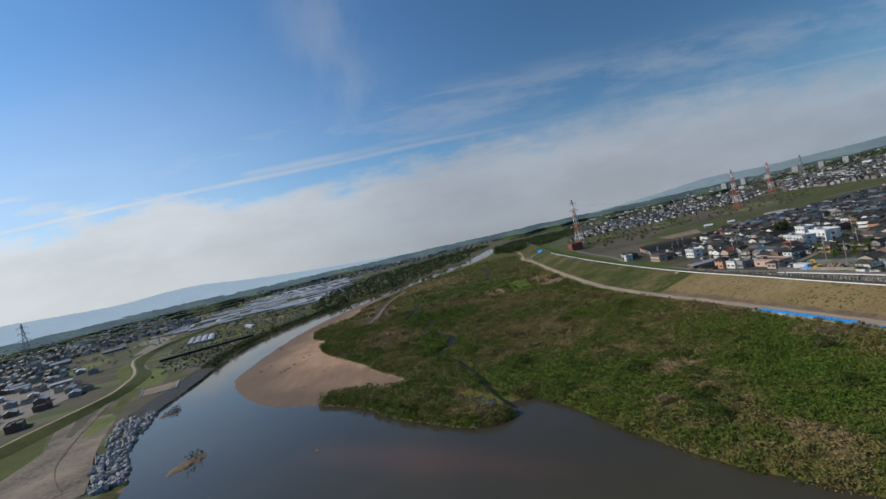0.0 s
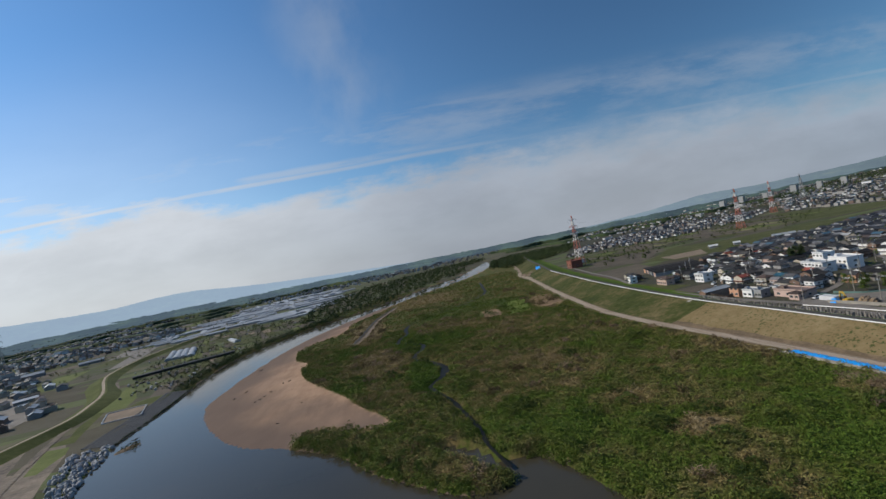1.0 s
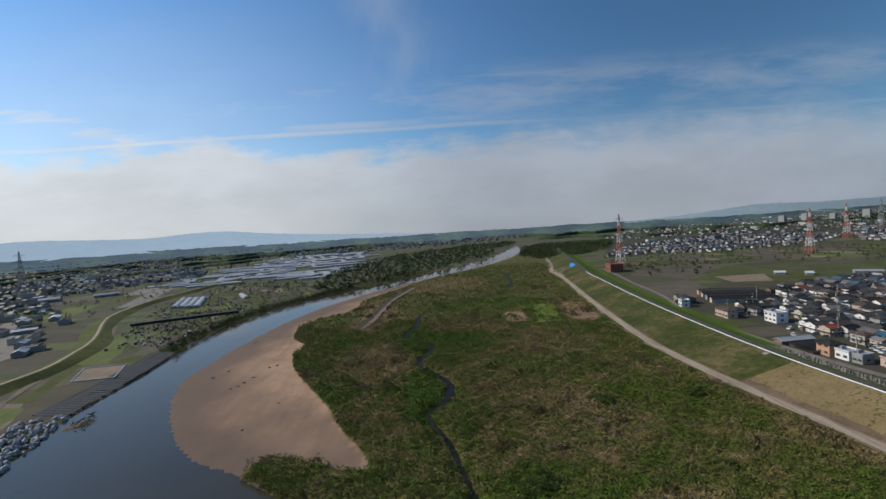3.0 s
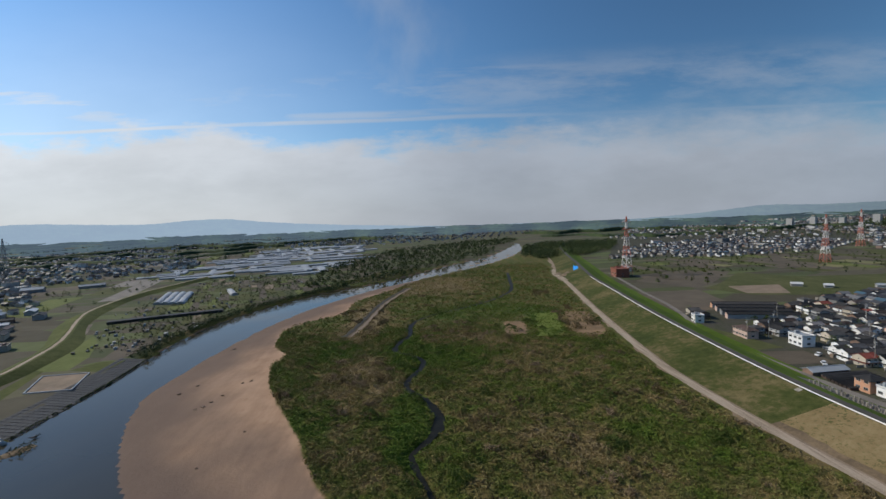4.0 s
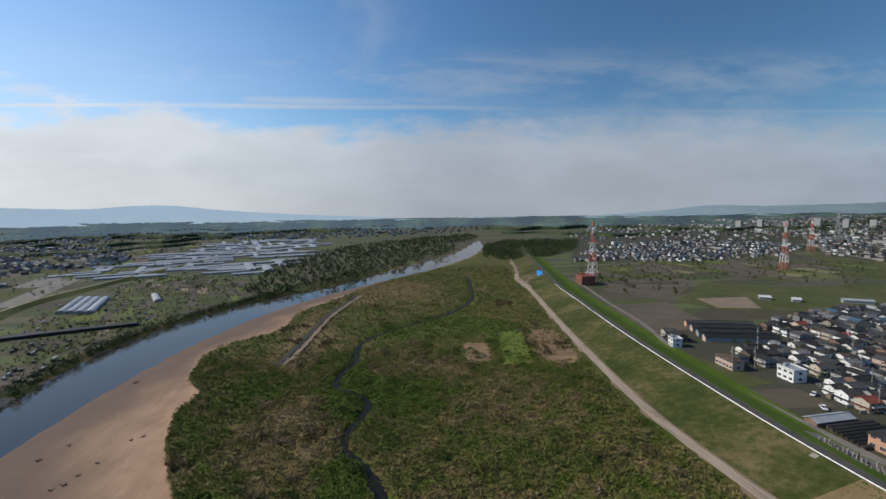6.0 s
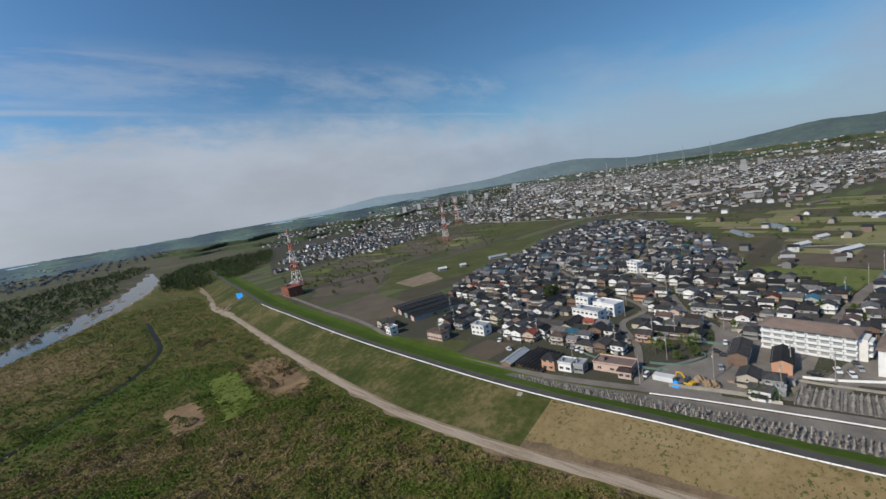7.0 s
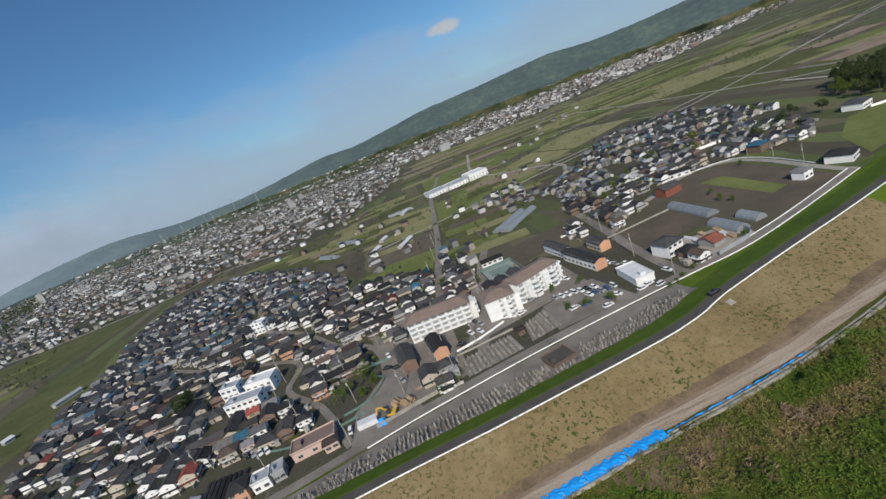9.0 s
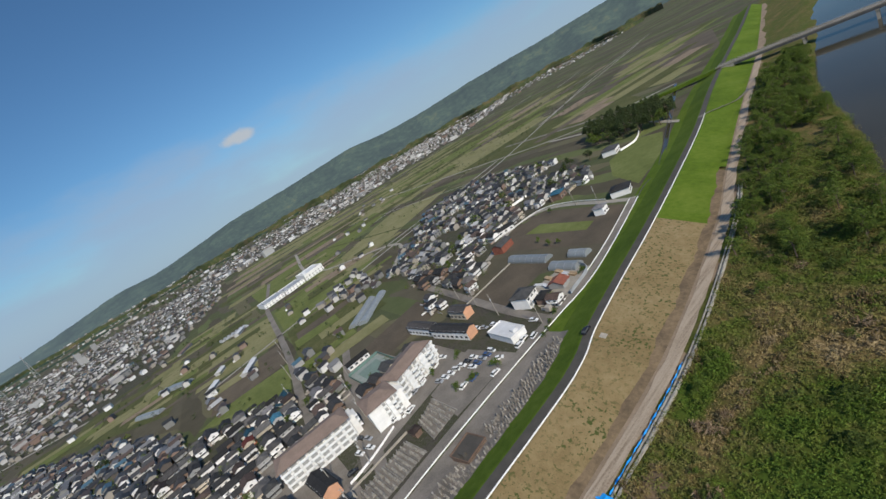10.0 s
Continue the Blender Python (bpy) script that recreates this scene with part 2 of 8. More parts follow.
def ground_material():
    m, nt, b = material("ground_cover", .95)
    v = coords(nt)

    def attr(name):
        a = nt.nodes.new("ShaderNodeAttribute")
        a.attribute_name = name
        return a.outputs["Fac"]
    big = noise_node(nt, v, .012, 5, .6)
    mid = noise_node(nt, v, .07, 5, .6)
    fine = noise_node(nt, v, .9, 5, .65)
    # far farmland: strips of crop, stubble and bare earth
    mp = nt.nodes.new("ShaderNodeMapping")
    mp.inputs["Rotation"].default_value = (0, 0, .32)
    mp.inputs["Scale"].default_value = (1 / 75, 1 / 17, 0)
    nt.links.new(v, mp.inputs[0])
    vo = nt.nodes.new("ShaderNodeTexVoronoi")
    vo.distance, vo.voronoi_dimensions = 'CHEBYCHEV', '2D'
    vo.inputs["Scale"].default_value, vo.inputs["Randomness"].default_value = 1.0, .55
    nt.links.new(mp.outputs[0], vo.inputs["Vector"])
    cell = nt.nodes.new("ShaderNodeSeparateColor")
    nt.links.new(vo.outputs["Color"], cell.inputs[0])
    farm = ramp_node(nt, cell.outputs[0], [(0, (.080, .064, .045)), (.22, (.102, .084, .059)), (.36, (.082, .096, .036)), (.5, (.094, .114, .042)), (.56, (.145, .128, .074)),
                                          (.70, (.070, .084, .034)), (.80, (.125, .148, .052)), (.90, (.11, .092, .066))], 'CONSTANT')
    farm = mix_node(nt, .35, farm, ramp_node(nt, mid, [(.3, (.028, .034, .018)), (.7, (.085, .088, .052))]))
    # rank growth between river and bank
    flood = mix_node(nt, 1, growth_colour(nt, v), ramp_node(nt, fine, [(.35, (.42, .40, .38)), (.65, (.8, .78, .74))]), 'MULTIPLY')
    town = ramp_node(nt, math_node(nt, 'ADD', math_node(nt, 'MULTIPLY', mid, .5), math_node(nt, 'MULTIPLY', fine, .5)),
                     [(.33, (.030, .028, .020)), (.46, (.075, .068, .055)), (.54, (.044, .050, .022)), (.60, (.092, .084, .070)), (.70, (.19, .172, .145))])
    sand = ramp_node(nt, math_node(nt, 'ADD', math_node(nt, 'MULTIPLY', big, .55), math_node(nt, 'MULTIPLY', mid, .45)),
                     [(.36, (.23, .140, .086)), (.5, (.36, .222, .136)), (.64, (.46, .295, .188))])
    sand = mix_node(nt, .35, sand, ramp_node(nt, noise_node(nt, v, .16, 6, .7, (1, .25, 1)), [(.35, (.20, .135, .095)), (.7, (.52, .36, .25))]))
    wet = attr("wet")
    sand = mix_node(nt, math_node(nt, 'MULTIPLY', wet, .85), sand, (.125, .090, .072))
    edge = math_node(nt, 'MULTIPLY', math_node(nt, 'SUBTRACT', mid, .5), 1.1)

    def mask(name):
        return range_node(nt, math_node(nt, 'ADD', attr(name), math_node(nt, 'MULTIPLY', edge, .5)), .42, .58)
    c = mix_node(nt, mask("flood"), farm, flood)
    c = mix_node(nt, mask("town"), c, town)
    c = mix_node(nt, mask("sand"), c, sand)
    nt.links.new(c, b.inputs["Base Color"])
    b.inputs["Specular IOR Level"].default_value = .2
    bump_node(nt, b, fine, .6, .25)
    return m


def water_material():
    m, nt, b = material("river_water", .06)
    v = coords(nt)
    big = noise_node(nt, v, .02, 4)
    base = ramp_node(nt, big, [(.35, (.044, .039, .026)), (.6, (.054, .047, .030)), (.75, (.066, .054, .034))])
    # a sunken sandbank shows through where the river is shallow
    at = nt.nodes.new("ShaderNodeMapping")
    at.vector_type = 'TEXTURE'
    at.inputs["Location"].default_value, at.inputs["Rotation"].default_value, at.inputs["Scale"].default_value = (-30, 30, -2), (0, 0, -.62), (62, 11, 10)
    nt.links.new(v, at.inputs[0])
    ln = nt.nodes.new("ShaderNodeVectorMath")
    ln.operation = 'LENGTH'
    nt.links.new(at.outputs[0], ln.inputs[0])
    shoal = range_node(nt, math_node(nt, 'ADD', ln.outputs["Value"], math_node(nt, 'MULTIPLY', noise_node(nt, v, .06, 5), .9)), 1.5, .55, 0, .5)
    nt.links.new(mix_node(nt, shoal, base, (.11, .058, .040)), b.inputs["Base Color"])
    b.inputs["IOR"].default_value, b.inputs["Specular IOR Level"].default_value = 1.33, .42
    rip = noise_node(nt, v, .8, 4, .6, (1, .6, 1))
    rough = ramp_node(nt, noise_node(nt, v, .03, 3), [(.35, (.03,) * 3), (.7, (.11,) * 3)])
    nt.links.new(rough, b.inputs["Roughness"])
    bump_node(nt, b, rip, .08, .08)
    return m


def grass_slope(name, stops, bare=None):
    m, nt, b = material(name, .95)
    v = coords(nt)
    big = noise_node(nt, v, .035, 5, .6)
    mid = noise_node(nt, v, .35, 5, .6)
    fine = noise_node(nt, v, 2.4, 4, .6)
    s = math_node(nt, 'ADD', math_node(nt, 'MULTIPLY', big, .45), math_node(nt, 'ADD', math_node(nt, 'MULTIPLY', mid, .33), math_node(nt, 'MULTIPLY', fine, .22)))
    c = ramp_node(nt, s, stops)
    if bare:
        spots = range_node(nt, noise_node(nt, v, .85, 4, .6, None, (7, 3, 0)), .55, .60)
        gate = range_node(nt, noise_node(nt, v, .05, 4, .6), .36, .60, .30, 1)
        c = mix_node(nt, math_node(nt, 'MULTIPLY', spots, gate), c, bare)
    nt.links.new(c, b.inputs["Base Color"])
    b.inputs["Specular IOR Level"].default_value = .15
    bump_node(nt, b, fine, .5, .15)
    return m


def brook_material():
    m, nt, b = material("brook_water", .5)
    nt.links.new(ramp_node(nt, noise_node(nt, coords(nt), .4, 4), [(.35, (.010, .010, .007)), (.65, (.020, .019, .013))]), b.inputs["Base Color"])
    b.inputs["Specular IOR Level"].default_value = .10
    return m


M = {
    "brook": brook_material(),
    "ground": ground_material(),
    "water": water_material(),
    "asphalt": plain("asphalt", (.062, .056, .048), .9, 0, .22, .25, 5),
    "old_asphalt": plain("worn_asphalt", (.175, .155, .132), .9, 0, .30, .10, 2.2),
    "concrete": plain("concrete", (.29, .265, .225), .85, 0, .2, .4, 5),
    "dark_concrete": plain("weathered_concrete", (.060, .061, .063), .85, 0, .35, .3, 3, .12),
    "gravel": track_material(),
    "white_kerb": plain("white_kerb", (.80, .79, .76), .7, 0, .10, .8, 6),
    "brown_soil": plain("ploughed_soil", (.094, .073, .048), .95, 0, .28, .05, 1.2, .12, .10),
    "foot_soil": plain("foot_soil", (.14, .098, .056), .95, 0, .38, .15, 1.0),
    "bare_soil": plain("bare_soil", (.21, .155, .105), .95, 0, .28, .1, 1.5),
    "green_crop": grass_slope("green_crop", [(.35, (.085, .105, .030)), (.5, (.125, .145, .045)), (.65, (.17, .185, .070))]),
    "pale_crop": grass_slope("pale_crop", [(.35, (.14, .14, .060)), (.5, (.20, .19, .090)), (.65, (.25, .225, .13))]),
    "meadow": grass_slope("meadow", [(.35, (.050, .060, .020)), (.5, (.078, .085, .031)), (.65, (.126, .116, .056))]),
    "slope_old": grass_slope("bank_grass", [(.40, (.034, .046, .011)), (.46, (.049, .060, .015)), (.505, (.068, .070, .022)), (.55, (.110, .094, .040)), (.61, (.15, .12, .056))]),
    "slope_new": grass_slope("sown_bank", [(.35, (.150, .108, .050)), (.5, (.205, .152, .076)), (.66, (.26, .20, .11))], (.050, .066, .017)),
    "slope_back": grass_slope("mown_bank", [(.35, (.050, .084, .007)), (.5, (.078, .124, .011)), (.66, (.122, .162, .024))]),
    "tarp": plain("blue_tarpaulin", (.012, .30, .78), .45, 0, .10, .5, 3),
    "reed": reed_material(),
    "bush": islands("bush_leaves", [(0, (.036, .056, .010)), (.35, (.062, .090, .013)), (.7, (.100, .132, .022)), (1, (.14, .16, .038))], .8, .05, .35),
    "leaf": islands("tree_leaves", [(0, (.042, .068, .011)), (.45, (.080, .118, .016)), (.8, (.12, .165, .024)), (1, (.16, .185, .040))], .8, .03, .45),
    "wood_far": islands("far_wood_leaves", [(0, (.026, .042, .014)), (.5, (.046, .066, .022)), (1, (.085, .104, .036))], .9, .01, .6),
    "bark": plain("bark", (.10, .075, .055), .9, 0, .3, 1, 6),
    "stone": plain("riprap_stone", (.34, .34, .34), .85, 0, .3, .5, 3, .35, .05),
    "grave": plain("grave_granite", (.24, .225, .20), .55, 0, .3, .6, 4, .35),
}



# ---- mesh helpers ----
class Build:
    """Collects faces and their materials for one mesh."""

    def __init__(self):
        self.v, self.f, self.m = [], [], []

    def face(self, pts, mat=0):
        k = len(self.v)
        self.v.extend(tuple(p) for p in pts)
        self.f.append(tuple(range(k, k + len(pts))))
        self.m.append(mat)

    def solid(self, pts, faces, mat=0):
        k = len(self.v)
        self.v.extend(tuple(p) for p in pts)
        for f in faces:
            self.f.append(tuple(k + i for i in f))
            self.m.append(mat)

    def box(self, x0, y0, z0, x1, y1, z1, mat=0):
        self.solid([(x0, y0, z0), (x1, y0, z0), (x1, y1, z0), (x0, y1, z0), (x0, y0, z1), (x1, y0, z1), (x1, y1, z1), (x0, y1, z1)],
                   [(0, 3, 2, 1), (4, 5, 6, 7), (0, 1, 5, 4), (1, 2, 6, 5), (2, 3, 7, 6), (3, 0, 4, 7)], mat)
        return self

    def bar(self, a, b, r, mat=0):
        """A square bar from a to b."""
        a, b = Vector(a), Vector(b)
        d = (b - a).normalized()
        s = d.cross(Vector((0, 0, 1)) if abs(d.z) < .9 else Vector((1, 0, 0))).normalized() * r
        u = d.cross(s).normalized() * r
        p = [a - s - u, a + s - u, a + s + u, a - s + u, b - s - u, b + s - u, b + s + u, b - s + u]
        self.solid(p, [(0, 3, 2, 1), (4, 5, 6, 7), (0, 1, 5, 4), (1, 2, 6, 5), (2, 3, 7, 6), (3, 0, 4, 7)], mat)
        return self

    def tube(self, a, b, ra, rb, n=8, mat=0, cap=True):
        a, b = Vector(a), Vector(b)
        d = (b - a).normalized()
        s = d.cross(Vector((0, 0, 1)) if abs(d.z) < .9 else Vector((1, 0, 0))).normalized()
        u = d.cross(s)
        ring = [(s * math.cos(2 * math.pi * i / n) + u * math.sin(2 * math.pi * i / n)) for i in range(n)]
        p = [a + r * ra for r in ring] + [b + r * rb for r in ring]
        fs = [(i, (i + 1) % n, n + (i + 1) % n, n + i) for i in range(n)]
        if cap:
            fs += [tuple(reversed(range(n))), tuple(range(n, 2 * n))]
        self.solid(p, fs, mat)
        return self

    def mesh(self, name, mats):
        me = bpy.data.meshes.new(name)
        me.from_pydata(self.v, [], self.f)
        for m in mats if isinstance(mats, (list, tuple)) else [mats]:
            me.materials.append(m)
        if any(self.m):
            me.polygons.foreach_set("material_index", self.m)
        me.update()
        return me


def part(name, build, mats, parent=None, label=""):
    """Links a build, or a ready mesh, as one mesh object, under a thing where one is given."""
    me = build if isinstance(build, bpy.types.Mesh) else build.mesh(name, mats)
    ob = new(name, me)
    ob.parent = parent
    return tagged(ob, label)


def thing(name, label, category, m=None, group="", kind=""):
    ob = new(name)
    if m is not None:
        ob.matrix_basis = m
    return tagged(ob, label, category, group, kind)


def solo(name, build, mats, label, category="", kind="", group=""):
    return tagged(part(name, build, mats), label, category, group, kind)


def smooth_line(pts, step=6.0):
    """A Catmull-Rom curve through the points, at even steps."""
    p = np.array(pts, float)
    p = np.vstack([2 * p[0] - p[1], p, 2 * p[-1] - p[-2]])
    out = []
    for i in range(1, len(p) - 2):
        n = max(2, int(np.linalg.norm(p[i + 1] - p[i]) / step))
        for k in range(n):
            t = k / n
            out.append(.5 * ((2 * p[i]) + (-p[i - 1] + p[i + 1]) * t + (2 * p[i - 1] - 5 * p[i] + 4 * p[i + 1] - p[i + 2]) * t * t + (-p[i - 1] + 3 * p[i] - 3 * p[i + 1] + p[i + 2]) * t ** 3))
    out.append(p[-2])
    return np.array(out)


def inside(poly, x, y):
    poly = np.asarray(poly)
    x, y = np.asarray(x, float), np.asarray(y, float)
    r = np.zeros(x.shape, bool)
    j = len(poly) - 1
    for i in range(len(poly)):
        (xi, yi), (xj, yj) = poly[i], poly[j]
        if yi != yj:
            r ^= ((yi > y) != (yj > y)) & (x < (xj - xi) * (y - yi) / (yj - yi) + xi)
        j = i
    return r


def distance(line, x, y, closed=False):
    line = np.asarray(line)
    x, y = np.asarray(x, float), np.asarray(y, float)
    best = np.full(x.shape, 1e9)
    n = len(line)
    for i in range(n if closed else n - 1):
        a, b = line[i], line[(i + 1) % n]
        d = b - a
        t = np.clip(((x - a[0]) * d[0] + (y - a[1]) * d[1]) / max(d @ d, 1e-9), 0, 1)
        best = np.minimum(best, np.hypot(x - a[0] - t * d[0], y - a[1] - t * d[1]))
    return best


def wave(x, y, s, seed=0.0):
    """Smooth unevenness between about -1 and 1 with a wavelength near s."""
    k = 6.283 / s
    return (np.sin(x * k + seed) * np.cos(y * k * .83 + 1.7 * seed) + np.sin((x * .62 + y * .78) * k * 1.73 + 2.1 + seed) * .6
            + np.sin((x * -.71 + y * .69) * k * 2.9 + .7 * seed) * .35) / 1.6


# ---- the lie of the land ----
WATER_Z, CROWN_Z, TOWN_Z = -2.0, 6.6, 1.0
RIGHT_BANK = smooth_line([(330, -1500), (235, -640), (190, -430), (173, -350), (150, -259), (122, -189), (105, -144), (97, -117), (74, -68), (51, -29), (40, -14), (32, 3), (26, 20),
                          (21, 36), (14, 49), (8, 45), (2, 37), (-9, 38), (-19, 47), (-34, 63), (-47, 82), (-67, 98), (-92, 114), (-114, 142), (-131, 174), (-139, 199), (-138, 240),
                          (-134, 287), (-125, 340), (-104, 405), (-62, 484), (-10, 552), (53, 631), (118, 740), (160, 830), (192, 930), (206, 1010), (222, 1110)])
LEFT_BANK = smooth_line([(214, 1114), (198, 1060), (176, 985), (106, 800), (48, 712), (6, 648), (-64, 532), (-114, 480), (-150, 421), (-172, 356), (-178, 300), (-174, 258), (-169, 225), (-167, 190),
                         (-166, 160), (-161, 140), (-153, 113), (-147, 98), (-134, 76), (-126, 62), (-102, -40), (-62, -140), (-10, -250), (30, -400), (60, -640), (120, -1500)])
RIVER = np.vstack([RIGHT_BANK, LEFT_BANK])
SAND_EDGE = smooth_line([(-67, 97), (-64, 107), (-52, 105), (-31, 94), (-30, 102), (-42, 124), (-52, 146), (-71, 179), (-83, 204), (-90, 230), (-88, 247), (-101, 266), (-108, 312), (-93, 334), (-76, 354), (-72, 408), (-48, 456),
                         (-8, 540), (56, 622), (122, 734), (164, 824)])
SAND = np.vstack([SAND_EDGE, smooth_line([(150, 830), (100, 736), (40, 640), (-22, 558), (-72, 488), (-112, 405), (-134, 336), (-146, 287), (-150, 240), (-150, 199), (-142, 168), (-122, 134), (-95, 106), (-70, 88)])])
BROOK = smooth_line([(5, 44), (2, 60), (2, 72), (-1, 92), (-4, 108), (-10, 126), (-10, 132), (-6, 138), (-2, 147), (-.8, 158), (-3.4, 167), (-7, 177), (-13, 184), (-15.5, 192), (-13.5, 202), (-9, 214), (-8.4, 226), (-15.3, 236), (-24.6, 245), (-23, 263), (-17.5, 278), (-18.2, 301),
                     (-13, 320), (3, 340), (25, 358), (47, 379), (63, 401), (76, 428), (82, 454), (86, 484), (91, 521), (96, 560)], 3)


INLET = smooth_line([(-10, 65), (-3, 58), (2, 48), (8, 47), (8, 41)], 3)


def along(pts):
    c = smooth_line(pts, 5)
    o = np.argsort(c[:, 1])
    return lambda y: np.interp(y, c[o, 1], c[o, 0])


crown_x = along([(345, -760), (290, -560), (231, -330), (197, -215), (178, -140), (165, -84), (157, -45), (150, -14), (146.6, -5), (143.6, 8), (142, 27), (141, 45), (139.6, 70), (138.8, 100), (137.4, 124),
                 (136.8, 146), (137.2, 172), (138.8, 204), (141.5, 246), (146.5, 300), (155.5, 376), (165, 452), (188, 567), (214, 700), (250, 860)])
track_x = along([(330, -760), (270, -560), (223.5, -400), (185, -252), (157, -150), (142, -100), (130, -45), (124.6, -13), (122.5, 10), (121.5, 31), (119.5, 60), (116, 92), (113, 117), (110.5, 138), (108.6, 166),
                 (108, 192), (109.5, 212), (111.5, 234), (117, 282), (124, 336), (137, 425), (143, 470), (146, 520), (157, 562), (175, 640), (200, 760), (240, 860)])


def sag(x, y):
    """Fall below the far plain's level upstream, set to fit the camera's view."""
    x, y = np.asarray(x, float), np.asarray(y, float)
    az = np.degrees(np.arctan2(x, y))
    w = np.interp(az, [-34, -6, 34, 58], [0, 1, 1, 0])
    return -.0102 * np.maximum(np.hypot(x, y) - 1150, 0) * w


def dryness(x, y):
    """How dry the growth on the river plain is: 0 lush green, 1 dead straw. Stands of their own kind lie on a general drift."""
    x, y = np.asarray(x, float), np.asarray(y, float)
    d = .455 + .13 * wave(x, y, 83, 1) + .14 * wave(x + 9 * wave(y, x, 31), y, 27, 5) + .07 * wave(x, y, 11, 2)
    for cx, cy, rx, ry, k in STANDS:
        q = ((x - cx) / rx) ** 2 + ((y - cy) / ry) ** 2 + .55 * wave(x, y, 19, cx) + .3 * wave(x, y, 8, cy)
        d = d + 1.25 * k * np.clip(1.5 - q, 0, 1)
    return np.clip(d, 0, 1)


# centre, half widths and dryness of single stands
STANDS = [(-38, 195, 20, 38, .28), (-52, 330, 16, 70, .36), (34, 122, 26, 40, .13), (60, 215, 22, 30, .10), (106, -8, 6, 24, .22), (57, 38, 8, 6, .45), (54, -18, 11, 10, .26), (98, 290, 12, 30, .32), (112, 110, 8, 40, .20), (50, 66, 12, 8, .25), (86, -26, 9, 9, .25), (4, 480, 50, 60, .26), (20, 258, 26, 14, .22),
          (-12, 150, 8, 32, -.46), (-18, 238, 14, 30, -.34), (10, 236, 18, 26, -.26), (-52, 155, 10, 20, -.28), (-58, 250, 14, 20, -.22), (76, -4, 18, 20, -.30), (113, -6, 5, 12, -.42), (84, 26, 16, 18, -.22), (40, 40, 20, 30, -.16), (20, 70, 24, 20, -.22), (76, 290, 11, 36, -.30), (40, 340, 50, 26, -.20), (70, 130, 16, 18, -.14), (94, 60, 16, 24, -.14)]


def land(x, y):
    """Height of the ground sheet."""
    x, y = np.asarray(x, float), np.asarray(y, float)
    d = distance(RIVER, x, y, True)
    wet = inside(RIVER, x, y)
    sandy = inside(SAND, x, y)
    steep = np.where((x < -130) & (y > 60) & (y < 262), .135, .42)
    bank = np.where(sandy, WATER_Z + np.minimum(d * .05, 1.5) + wave(x, y, 31) * .08, WATER_Z + np.minimum(d * steep, 1.9))
    mid = crown_x(y) + 3
    flood = (x > RIGHT_BANK[:, 0].min()) & (x < mid)
    rough = np.where(flood & (d > 6), wave(x, y, 23) * .22 + wave(x, y, 61, 2) * .25, 0)
    h = np.where(d < 5 / .42, bank, -.1) + rough * np.clip((d - 6) / 15, 0, 1)
    h = np.where(sandy, bank, h)
    b = distance(BROOK, x, y)
    h = np.where(wet | sandy, h, h - np.clip(1 - (b - 1.7) / 2.6, 0, 1) * 1.2)
    h = np.where(distance(INLET, x, y) < 3.0, np.minimum(h, WATER_Z - .35), h)
    east = np.clip((x - mid) / 8, 0, 1)
    h = np.where(wet, WATER_Z - np.minimum(d * .25, 3), h * (1 - east) + TOWN_Z * east)
    return h + sag(x, y)


def spaced(lo, hi, fine_lo, fine_hi, step, grow=1.13):
    a = list(np.arange(fine_lo, fine_hi + .1, step))
    s, p = step, fine_hi
    while p < hi:
        s = min(s * grow, 400)
        p += s
        a.append(min(p, hi))
    s, p = step, fine_lo
    while p > lo:
        s = min(s * grow, 400)
        p -= s
        a.insert(0, max(p, lo))
    return np.array(a)


TOWN_AREAS = [
    [(150, 300), (168, 292), (210, 320), (255, 302), (330, 324), (413, 330), (505, 348), (610, 338), (576, 248), (455, 158), (357, 119), (310, 64), (300, 40), (262, 30), (245, -30), (180, -60), (178, 20)],
    [(248, -36), (266, -14), (300, -40), (385, -55), (505, -190), (475, -258), (315, -236), (258, -178), (277, -140), (288, -104), (262, -55)],
    [(665, 640), (655, 400), (700, 320), (640, 215), (660, 140), (980, 20), (1480, -40), (1700, 120), (1800, 420), (2000, 1100), (2600, 2000), (1500, 2400), (900, 900)],
    [(1290, -48), (1170, -330), (1260, -600), (1200, -830), (1500, -1400), (2000, -1900), (2450, -1650), (2200, -300), (1700, 120)],
    [(260, 640), (560, 640), (900, 900), (1300, 1500), (900, 1900), (420, 1000)],
    [(-350, 300), (-400, 420), (-560, 620), (-430, 780), (-420, 900), (-900, 1600), (-1500, 1500), (-1200, 700), (-700, 250), (-420, 120)],
]


